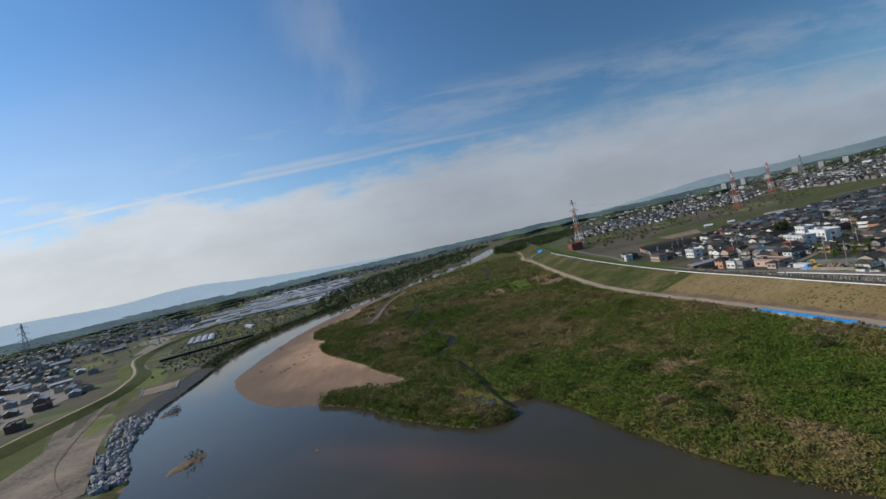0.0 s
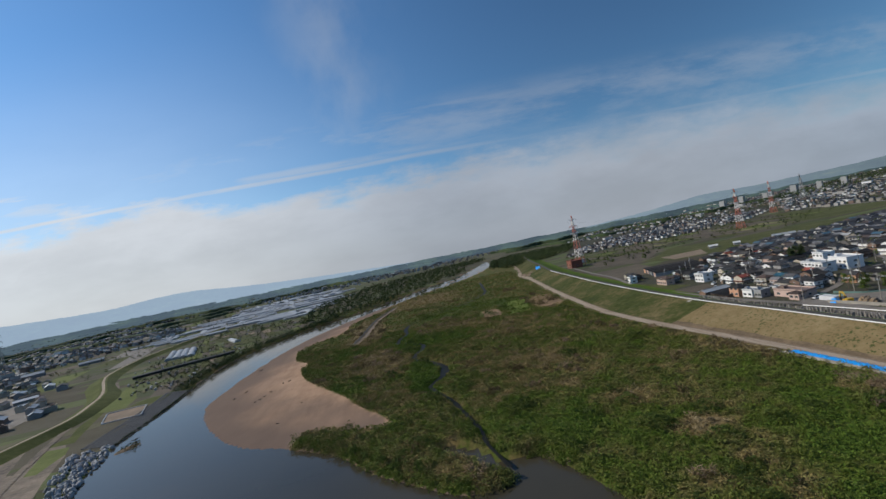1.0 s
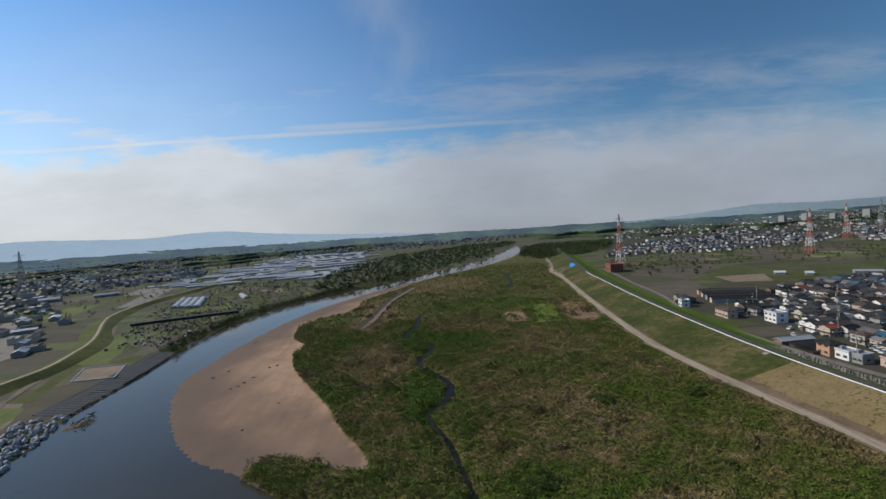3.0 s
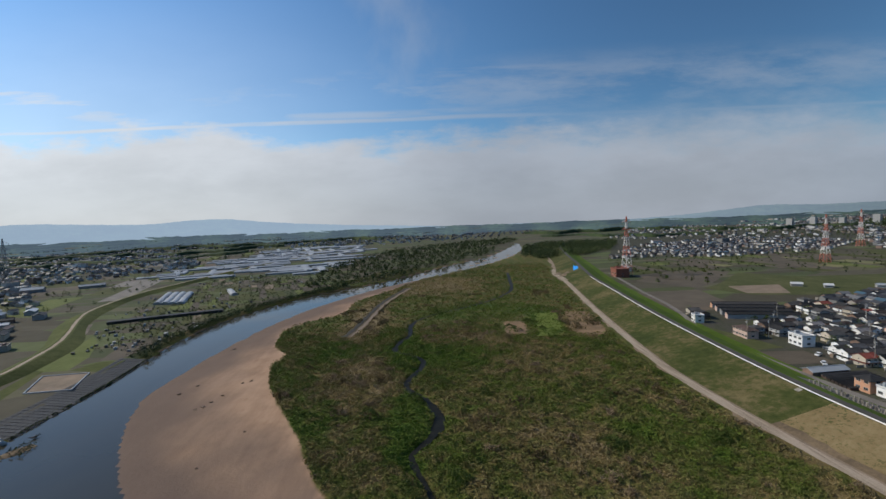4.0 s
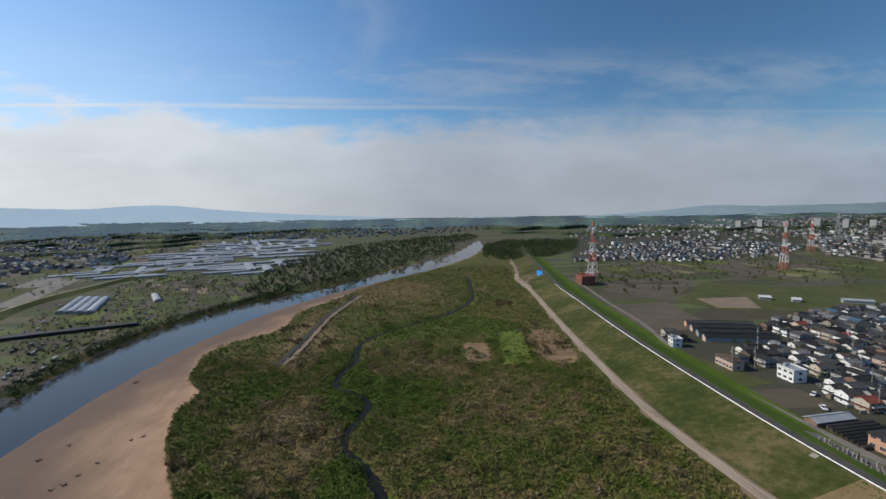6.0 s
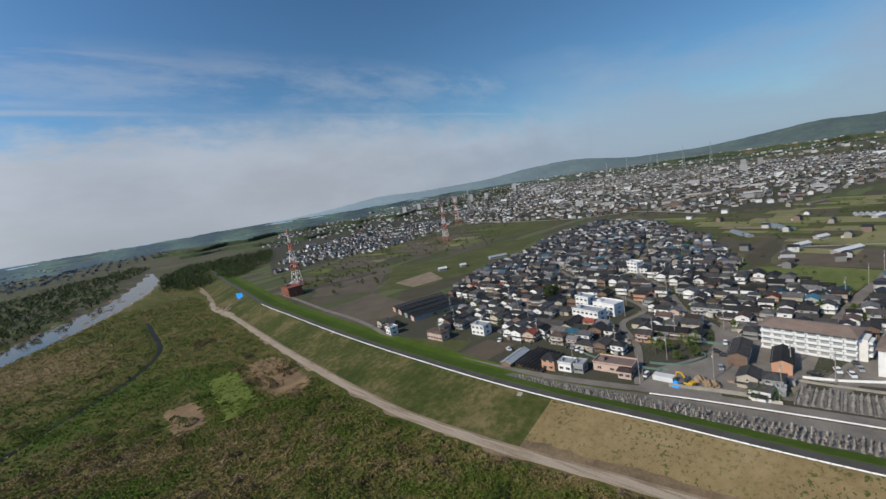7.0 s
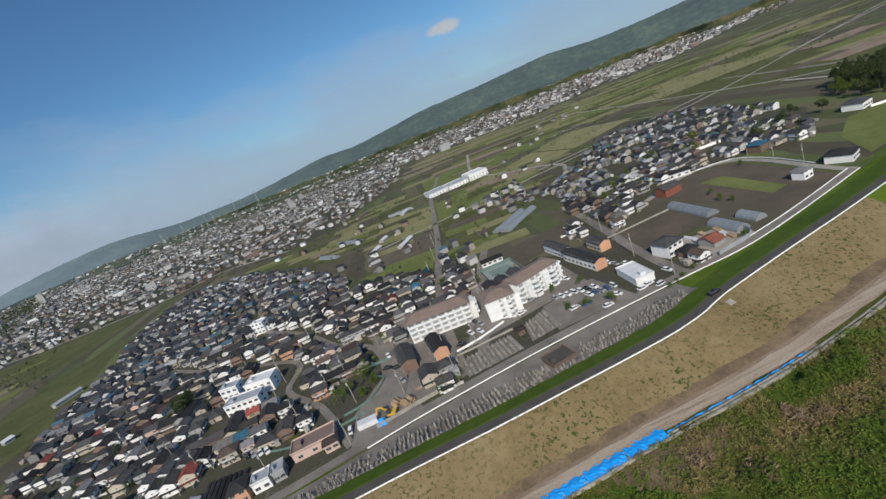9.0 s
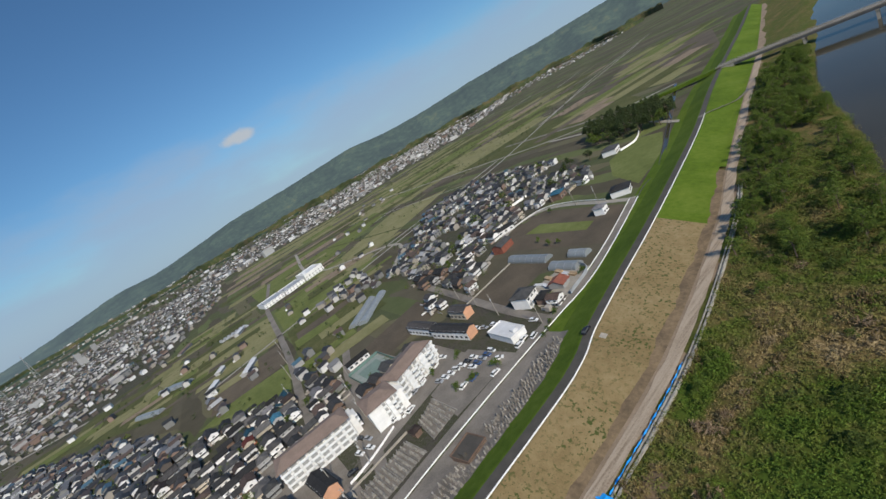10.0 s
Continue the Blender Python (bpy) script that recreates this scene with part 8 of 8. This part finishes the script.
# ---- bridge downstream ----
def bridge():
    p0, p1 = Vector((246, -370, 0)), Vector((-30, -404, 0))
    L = (p1 - p0).length
    t = thing("road_bridge", "long dark girder bridge on pale concrete piers", "bridge", frame_pose(p0, p1, 0))
    part("deck", Build().box(0, -4.5, 7.1, L, 4.5, 7.7), M["old_asphalt"], t)
    for y in (-4.2, -1.4, 1.4, 4.2):
        part("girder", Build().box(14, y - .25, 5.3, L - 14, y + .25, 7.097), M["dark_concrete"], t)
    for y in (-4.4, 4.4):
        part("parapet", Build().box(0, y - .15, 7.7, L, y + .15, 8.25), M["concrete"], t)
        b = Build()
        for k in range(int(L / 4)):
            b.box(k * 4, y - .06, 8.25, k * 4 + .12, y + .06, 8.9)
        b.box(0, y - .06, 8.9, L, y + .06, 9.02)
        part("railing", b, M["steel"], t)
    for x in (62, 104, 146, 188, 230):
        b = Build()
        b.box(x - .9, -3.4, -5, x + .9, 3.4, 4.6)
        b.box(x - 1.1, -4.6, 4.6, x + 1.1, 4.6, 5.297)
        part("pier", b, M["concrete"], t)
    part("abutment", Build().box(4, -4.6, -2, 14, 4.6, 7.05), M["concrete"], t)
    return t


bridge()
road([(246, -370), (300, -362), (420, -372), (700, -420)], 6, "old_asphalt", "grey road leading off the bridge", TOWN_Z + .3)
solo("bridge_approach", ribbon([(246, -370), (262, -368), (290, -364), (330, -362)], 8, lambda x, y: float(np.interp(x, [246, 262, 330], [7.7, 6.6, 1.4])), 4, 0, 3), M["slope_back"], "grassed ramp up to the bridge", "ramp", "structure")

# dark ditch behind the levee
CANAL = [(196, -128), (200, -143), (203, -166), (222, -214), (246, -272), (276, -345), (300, -400)]
solo("ditch_water", ribbon(CANAL, 2.4, TOWN_Z + .35, 5), M["water"], "dark narrow ditch of still water", "ditch", "structure")
for s in (-1, 1):
    low_wall([(x + s * 1.6, y) for x, y in CANAL], .6, "concrete side of a narrow ditch", TOWN_Z, .4, "dark_concrete", "ditch_wall")


rw0 = random.Random(17)


# ---- cars ----
def car_kind(c, label, van=False):
    M["car_" + label.split()[0]] = paint = plain("paint_" + label.split()[0], c, .25, .0, .04)
    t = thing("car", label, "car", group="parked cars")
    L, W, H = (4.3, 1.72, 1.48) if not van else (3.5, 1.5, 1.75)
    prof = [(-L / 2, .35), (-L / 2, .78), (-L * .30, .88), (L * .46, .90), (L / 2, .75), (L / 2, .35)]
    b = Build()
    for (x0, z0), (x1, z1) in zip(prof, prof[1:]):
        b.face([(x0, -W / 2, z0), (x0, W / 2, z0), (x1, W / 2, z1), (x1, -W / 2, z1)])
    b.face([(x, -W / 2, z) for x, z in reversed(prof)])
    b.face([(x, W / 2, z) for x, z in prof])
    b.box(-L / 2 + .05, -W / 2 + .05, .25, L / 2 - .05, W / 2 - .05, .36)
    body = part("body", b, paint, t)
    x0, x1, x2, x3 = (-L * .27, -L * .12, L * .28, L * .44) if not van else (-L * .42, -L * .30, L * .42, L * .46)
    w2 = W / 2 - .16
    b = Build()
    lo = [(x0, -W / 2 + .06, .86), (x3, -W / 2 + .06, .88), (x3, W / 2 - .06, .88), (x0, W / 2 - .06, .86)]
    hi = [(x1, -w2, H - .05), (x2, -w2, H - .05), (x2, w2, H - .05), (x1, w2, H - .05)]
    for pane, q in (("side_window", (0, 1, 5, 4)), ("rear_window", (1, 2, 6, 5)), ("side_window", (2, 3, 7, 6)), ("windscreen", (3, 0, 4, 7))):
        b = Build()
        b.face([(lo + hi)[i] for i in q])
        part(pane, b, M["glass"], body, "dark glass")
    b = Build()
    b.solid([(x1 - .05, -w2 - .03, H - .05), (x2 + .05, -w2 - .03, H - .05), (x2 + .05, w2 + .03, H - .05), (x1 - .05, w2 + .03, H - .05), (x1 + .1, -w2 + .1, H), (x2 - .1, -w2 + .1, H), (x2 - .1, w2 - .1, H), (x1 + .1, w2 - .1, H)],
            [(4, 5, 6, 7), (0, 1, 5, 4), (1, 2, 6, 5), (2, 3, 7, 6), (3, 0, 4, 7), (3, 2, 1, 0)])
    part("roof", b, paint, t)
    tyre = Build().tube((0, -.1, 0), (0, .1, 0), .31, .31, 12).mesh("wheel", M["asphalt"])
    for sx in (-.32, .32):
        for sy in (-1, 1):
            ob = part("wheel", tyre, None, t)
            ob.location = (sx * L, sy * (W / 2 - .1), .31)
    for sy in (-.62, .62):
        part("headlight", Build().box(-L / 2 - .02, sy - .16, .6, -L / 2 + .03, sy + .16, .74), M["rail_white"], body, "clear headlight")
    return t


CARS = [car_kind((.75, .75, .74), "white saloon car parked on asphalt"), car_kind((.30, .31, .33), "silver hatchback car parked on asphalt"), car_kind((.02, .02, .024), "black car standing on asphalt"), car_kind((.70, .70, .69), "pale boxy kei car parked on asphalt", True), car_kind((.05, .09, .20), "blue hatchback car parked on asphalt")]
car_first = [True] * 5
rc = random.Random(77)


def park(kind, x, y, turn, z=TOWN_Z + .17):
    m = pose(x, y, z, 0, 0, turn)
    if car_first[kind]:
        car_first[kind] = False
        CARS[kind].matrix_basis = m
    else:
        copy_thing(CARS[kind], m)


park(2, float(crown_x(-13)) + 3.0, -13, 100, CROWN_Z + .01)
for i in range(7):
    park(rc.choice((0, 0, 1, 3, 3, 2)), 206 - i * .9, 22 - i * 2.7, 15 + rc.uniform(-4, 4))
for i in range(5):
    park(rc.choice((0, 1, 3, 4)), 196 - i * .4, 10.5 - i * 2.6, 12 + rc.uniform(-4, 4))
for x, y, a, k in ((191, 20, 100, 0), (190, 15, 98, 4), (187, 3, 40, 0), (203, 68, 80, 2), (209, 62, 20, 0), (207, 58, 20, 0), (213, 56, 15, 1), (217, 57.5, 15, 2), (183, -6, 95, 0), (184, -9.5, 95, 0), (180, -12, 100, 3), (188, -21, 10, 0), (190, 152, 20, 0), (191, 155, 20, 0), (192, 158, 20, 1), (193, 161, 20, 2), (178, 186, 60, 0),
                   (208, 97, 90, 2), (211, 101, 70, 2), (196, 96, 20, 1), (222, 100, 10, 0), (182, 10, 90, 0), (186, 198, 30, 0), (178, 118, 0, 3), (208, -15, 8, 0), (212, -12, 8, 1), (216, -11, 8, 0), (240, -24, 100, 3), (209, 44, 100, 0), (206, 38, 110, 0), (214, 30, 105, 1), (217, 24, 105, 0), (219, 10, 20, 0)):
    park(k, x, y, a)


# ---- utility poles ----
def pole_kind():
    t = thing("utility_pole", "grey concrete utility pole with crossarms and a transformer", "utility pole", group="utility poles")
    part("mast", Build().tube((0, 0, -.5), (0, 0, 12), .19, .11, 8), M["concrete"], t)
    for z in (10.4, 11.3):
        part("crossarm", Build().box(-.9, -.06, z, .9, .06, z + .12), M["steel"], t)
    part("transformer", Build().tube((.35, 0, 8.6), (.35, 0, 9.6), .26, .26, 8), M["frame"], t)
    return t


pole = pole_kind()
spots_pole = [(199, 62), (186, 96), (196, 116), (214, 128), (171, 118), (174, 148), (200, 140), (222, 152), (243, 153), (262, 160), (278, 180), (238, 104), (258, 122), (284, 144), (307, 160), (330, 176), (226, 50), (248, 46), (272, 38), (212, -22), (234, -27), (255, -31), (182, -20),
              (186, 230), (200, 244), (216, 262), (196, 180), (212, 196), (228, 214), (244, 232), (262, 250), (205, 75), (183, 75), (225, -131), (244, -133), (262, -134), (300, 64), (330, 56), (362, 50), (395, 45), (220, 120), (175, 232)]
for i, (x, y) in enumerate(spots_pole):
    m = pose(x, y, TOWN_Z, 0, 0, rc.uniform(0, 180))
    if i:
        copy_thing(pole, m)
    else:
        pole.matrix_basis = m

# ---- the timber yard ----
M["yellow"] = plain("machine_yellow", (.55, .33, .03), .5, 0, .15)
M["timber"] = plain("sawn_timber", (.42, .30, .18), .8, 0, .25, .8, 5, .3)


def excavator(x, y, turn):
    t = thing("excavator", "yellow excavator standing on crawler tracks in a yard", "excavator", pose(x, y, TOWN_Z + .16, 0, 0, turn))
    for s in (-1, 1):
        b = Build()
        b.box(-1.9, s * 1.0 - .3, .15, 1.9, s * 1.0 + .3, .85)
        b.tube((-1.9, s * 1.0 - .3, .5), (-1.9, s * 1.0 + .3, .5), .38, .38, 10)
        b.tube((1.9, s * 1.0 - .3, .5), (1.9, s * 1.0 + .3, .5), .38, .38, 10)
        part("track", b, M["asphalt"], t)
    b = Build()
    b.box(-2.0, -1.25, .95, 1.3, 1.25, 1.7)
    b.box(-2.2, -1.2, 1.7, -.5, 1.2, 2.2)
    part("house", b, M["yellow"], t)
    part("cab", Build().box(-.2, .25, 1.7, 1.25, 1.2, 3.0), M["glass"], t)
    b = Build()
    b.bar((1.0, -.2, 1.7), (3.2, -.2, 4.3), .26)
    b.bar((3.2, -.2, 4.3), (5.2, -.2, 3.9), .24)
    part("boom", b, M["yellow"], t)
    part("stick", Build().bar((5.2, -.2, 4.0), (5.6, -.2, 1.6), .2), M["yellow"], t)
    b = Build()
    for s in (-.5, .1):
        b.bar((5.6, s, 1.6), (6.1, s, 1.0), .12)
        b.bar((6.1, s, 1.0), (5.7, s, .3), .1)
        b.bar((5.6, s, 1.6), (5.1, s, 1.0), .12)
        b.bar((5.1, s, 1.0), (5.4, s, .3), .1)
    part("grapple", b, M["dark_concrete"], t)


excavator(176.5, 102, 70)


def log_pile(x, y, n, turn, label):
    t = thing("log_pile", label, "log pile", pose(x, y, TOWN_Z + .15, 0, 0, turn))
    k = 0
    for row in range(3):
        for i in range(n - row):
            L = rc.uniform(3.0, 4.2)
            r = rc.uniform(.26, .36)
            ob = part("log", Build().tube((-L / 2, (i + row * .5) * .7, .34 + row * .58), (L / 2, (i + row * .5) * .7, .34 + row * .58), r, r * .9, 8), M["timber"] if k % 3 else M["bark"], t)
            k += 1


log_pile(181, 93, 8, 25, "stack of sawn logs in a yard")
log_pile(183, 98, 6, 30, "stack of logs and stumps in a yard")
for i, (x, y) in enumerate(((200, -46), (197, -50), (203, -52), (195, -56), (201, -58), (191, -56), (205, -46))):
    t = thing("timber_stack", "stack of pale sawn planks in a yard", "timber stack", pose(x, y, TOWN_Z + .12, 0, 0, rc.uniform(-20, 20)), "timber stacks")
    for k in range(4):
        for j in range(3):
            part("plank", Build().box(-2.2, j * .7, k * .3, 2.2, j * .7 + .62, k * .3 + .24), M["timber"] if i % 3 else M["roof_white"], t)


def cover(x, y, z, r, h, label, squash=1.0, turn=0):
    """A tarpaulin thrown over a heap."""
    bm = bmesh.new()
    bmesh.ops.create_grid(bm, x_segments=16, y_segments=16, size=1.0)
    for v in bm.verts:
        d = min(1, max(abs(v.co.x), abs(v.co.y)))
        v.co.z = h * (1 - d ** 2.4) + .12 * h * math.sin(v.co.x * 9 + v.co.y * 3) * math.cos(v.co.y * 8)
        v.co.x, v.co.y = v.co.x * r * (1 + .08 * math.sin(v.co.y * 6)), v.co.y * r * squash
    me = bpy.data.meshes.new("tarpaulin")
    bm.to_mesh(me)
    bm.free()
    me.materials.append(M["tarp"])
    ob = solo("tarpaulin", me, None, label, "tarpaulin", group="blue tarpaulins")
    ob.matrix_basis = pose(x, y, z, 0, 0, turn)


cover(174.6, 106, TOWN_Z + .1, 1.7, 2.0, "crumpled blue tarpaulin over a heap")
solo("yard_container", Build().box(176, 107.5, TOWN_Z, 179.5, 115, TOWN_Z + 2.2), M["roof_white"], "long white corrugated container in a yard", "container")

# ---- earthworks upstream, where the levee is cut ----
field([(146, 470), (158, 468), (170, 500), (166, 530), (150, 530), (144, 500)], "gravel", "raw earth of a levee works", .45, "pavement")
for x, y, r, h in ((152, 500, 6, 3.0), (160, 512, 7, 3.6), (150, 516, 5, 2.4)):
    bm = bmesh.new()
    bmesh.ops.create_cone(bm, cap_ends=False, segments=18, radius1=r, radius2=.6, depth=h)
    bmesh.ops.subdivide_edges(bm, edges=bm.edges, cuts=1)
    for v in bm.verts:
        v.co += Vector((.25 * math.sin(v.co.y * 3 + v.co.z), .25 * math.cos(v.co.x * 4), .2 * math.sin(v.co.x * 2 + v.co.y * 3)))
        v.co.z += h / 2 + .2
    me = bpy.data.meshes.new("soil_heap")
    bm.to_mesh(me)
    bm.free()
    me.materials.append(M["bare_soil"])
    solo("soil_heap", me, None, "heap of raw brown soil", "soil heap", group="soil heaps").location = (x, y, .2)
SHEET = [Vector(p) for p in ((176.8, 544.2, 6.9), (180.3, 535.6, 6.9), (166.1, 488.0, 4.2), (160.5, 491.5, 2.2))]
b = Build()
for i in range(8):
    for j in range(8):
        def q(a, c):
            p = SHEET[0].lerp(SHEET[1], a / 8).lerp(SHEET[3].lerp(SHEET[2], a / 8), c / 8)
            return (p.x + .25 * math.sin(c * 2 + a), p.y, p.z + .2 * math.sin(a * 2.3 + c * 1.7))
        b.face([q(i, j), q(i + 1, j), q(i + 1, j + 1), q(i, j + 1)])
solo("tarpaulin", b, M["tarp"], "large blue tarpaulin pegged over the cut levee", "tarpaulin", group="blue tarpaulins")
solo("culvert", Build().box(155, 462, 0, 158, 486, 2.2), M["concrete"], "concrete culvert wall at the levee works", "culvert", "structure")

# bare patches on the river plain
def drape(poly, mat, label, lift=.16, step=1.6):
    """A patch that follows the uneven ground."""
    P = np.array(poly, float)
    xs, ys = np.arange(P[:, 0].min() - 2, P[:, 0].max() + 2, step), np.arange(P[:, 1].min() - 2, P[:, 1].max() + 2, step)
    X, Y = np.meshgrid(xs, ys)
    X = X + .35 * step * np.sin(Y * 2.3) + .3 * np.cos(X * 3.1)
    Z = land(X.ravel(), Y.ravel()).reshape(X.shape) + lift
    keep = inside(P, X.ravel() + .8 * wave(X.ravel(), Y.ravel(), 7), Y.ravel() + .8 * wave(Y.ravel(), X.ravel(), 6)).reshape(X.shape)
    b = Build()
    for i in range(len(ys) - 1):
        for j in range(len(xs) - 1):
            if keep[i, j]:
                b.face([(X[k, l], Y[k, l], Z[k, l]) for k, l in ((i, j), (i, j + 1), (i + 1, j + 1), (i + 1, j))])
    solo("field", b, M[mat], label, "field", "structure")


M["dry_earth"] = plain("dry_earth", (.205, .130, .066), .95, 0, .35, .12, 1.0, 0, .1)
M["mown"] = grass_slope("mown_strip", [(.35, (.085, .115, .020)), (.5, (.120, .150, .030)), (.65, (.16, .175, .05))])
drape([(44, 268), (56, 264), (62, 297), (47, 299)], "dry_earth", "mown patch of bare brown earth", .3)
drape([(62, 256), (78, 258), (90, 318), (74, 318)], "mown", "bright green mown strip", .75)
drape([(87, 258), (104, 254), (114, 300), (112, 318), (96, 322), (92, 290)], "dry_earth", "dry brown mown patch", .3)
drape([(114, 52), (118, 46), (112, 20), (106, 26), (104, 44)], "foot_soil", "bare trodden patch among reeds")
solo("ditch_spoil", ribbon([(x + 3.5, y) for x, y in DITCH], 3.0, .55, 5, .5), M["bare_soil"], "pale spoil bank beside a cut ditch", "track", "structure")
solo("ditch_bed", ribbon([(x - 1.0, y) for x, y in DITCH], 3.6, .42, 5, .4), plain("dark_earth", (.040, .033, .022), .9, 0, .4, .2, 1.5), "dark bed of a cut ditch", "ditch", "structure")


# lanes and dykes between the paddies
for k in range(13):
    x0 = 500 + 62 * k
    pts = [(x0 - 20, -60 - 14 * k), (x0 + 10, -300), (x0 + 90, -620), (x0 + 190, -1050)]
    solo("field_path", ribbon(pts, 2.2 if k % 3 else 4.0, TOWN_Z + .12 + .002 * k, 30), M["concrete" if k % 3 == 0 else "pale_crop"], "narrow path between paddies", "path", "structure")
for k in range(9):
    y0 = -170 - 95 * k
    pts = [(400 + 40 * k, y0), (700, y0 + 40), (1150, y0 + 90), (1500, y0 + 120)]
    solo("field_path", ribbon(pts, 1.8 if k % 3 else 3.6, TOWN_Z + .16 + .002 * k, 30), M["concrete" if k % 3 == 1 else "meadow"], "narrow path between paddies", "path", "structure")

# the court behind the flats
court = thing("sports_court", "fenced pale green court with a dark rim", "court")
part("surface", Build().box(250, 19.5, TOWN_Z, 272.5, 37.5, TOWN_Z + .22), plain("court_paint", (.24, .27, .245), .8, 0, .12, .3, 3), court)
part("play_area", Build().box(254, 22.5, TOWN_Z + .2, 268.5, 34.5, TOWN_Z + .224), plain("court_green", (.15, .21, .18), .8, 0, .12, .3, 3), court)
for x0, y0, x1, y1 in ((249.6, 19, 249.8, 38), (272.8, 19, 273, 38), (250, 18.8, 272.6, 19), (250, 38, 272.6, 38.2)):
    part("fence_panel", Build().box(x0, y0, TOWN_Z, x1, y1, TOWN_Z + 1.7), M["teal"], court, "teal mesh fence")
hall("pavilion", (278, 35), (277, 22), 5, 3.0, "wall_white", "tile_black", "long low white pavilion with a dark roof beside a court", "gable", 1, 4)
# dark timber racks beside the lane
for k in range(8):
    rack = thing("timber_rack", "long dark rack of stacked timber under sheets", "timber rack", pose(162.5 + .25 * k, 157 + 2.05 * k, TOWN_Z, 0, 0, 3), "timber racks")
    part("timber_load", Build().box(0, 0, 0, 21, 1.25, 1.1), M["tile_brown"], rack)
    cap = Build()
    cap.solid([(-.3, -.15, 1.1), (21.3, -.15, 1.1), (21.3, 1.4, 1.1), (-.3, 1.4, 1.1), (-.3, .62, 1.55), (21.3, .62, 1.55)], [(3, 2, 1, 0), (0, 1, 5, 4), (2, 3, 4, 5), (1, 2, 5), (3, 0, 4)])
    part("sheet", cap, M["tile_black"], rack, "dark corrugated sheet")
# allotment huts west of the river
b = Build()
for k in range(150):
    x, y = rw0.uniform(-255, -182), rw0.uniform(268, 345)
    if k > 60:
        x, y = rw0.uniform(-320, -160), rw0.uniform(345, 640)
    if inside(RIVER, [x], [y])[0] or float(distance(wl, np.array([x]), np.array([y]))[0]) < 15 or x > -182 + max(0, (y - 330) * .22):
        continue
    w, d, h, a = rw0.uniform(.8, 2.0), rw0.uniform(1.0, 3.2), rw0.uniform(.7, 1.9), radians(22 + rw0.uniform(-12, 12))
    P = [(x + i * math.cos(a) - j * math.sin(a), y + i * math.sin(a) + j * math.cos(a)) for i, j in ((-w / 2, -d / 2), (w / 2, -d / 2), (w / 2, d / 2), (-w / 2, d / 2))]
    b.solid([(*q, -.1) for q in P] + [(*q, h) for q in P], [(4, 5, 6, 7), (0, 1, 5, 4), (1, 2, 6, 5), (2, 3, 7, 6), (3, 0, 4, 7)])
solo("allotment_huts", b, islands("hut_sheet", [(0, (.07, .065, .055)), (.4, (.15, .14, .12)), (.75, (.42, .42, .42)), (.9, (.10, .15, .18))], .7, .3, .95), "small huts, frames and stacks on allotments", "huts", "stuff")

# garden walls, car ports and small sheds between the houses
b = Build()
rw = random.Random(91)
for x, y, a in spots[:900]:
    c, s = math.cos(radians(a)), math.sin(radians(a))
    for k in range(rw.choice((2, 3, 3, 4))):
        u, v = rw.uniform(-5, 5), rw.choice((-1, 1)) * rw.uniform(3.6, 4.8)
        L, w, h = (rw.uniform(2.5, 5.5), .2, rw.uniform(.9, 1.5)) if k else (rw.uniform(1.6, 3), rw.uniform(1.4, 2.6), rw.uniform(1.8, 2.4))
        if rw.random() < .5:
            u, v = v, u
            L, w = w, L
        px, py = x + u * c - v * s, y + u * s + v * c
        if min(float(distance(l, np.array([px]), np.array([py]))[0]) for l in ROADS) < 3.2:
            continue
        P = [(px + i * c - j * s, py + i * s + j * c) for i, j in ((-w / 2, -L / 2), (w / 2, -L / 2), (w / 2, L / 2), (-w / 2, L / 2))]
        b.solid([(*q, TOWN_Z - .1) for q in P] + [(*q, TOWN_Z + h) for q in P], [(4, 5, 6, 7), (0, 1, 5, 4), (1, 2, 6, 5), (2, 3, 7, 6), (3, 0, 4, 7)])
solo("garden_walls", b, islands("garden_masonry", [(0, (.18, .16, .14)), (.35, (.34, .31, .27)), (.6, (.50, .47, .43)), (.8, (.62, .61, .59)), (.92, (.20, .13, .09)), (1, (.10, .17, .16))], .85, .3, .95), "garden walls, car ports and small sheds between houses", "garden walls", "stuff")
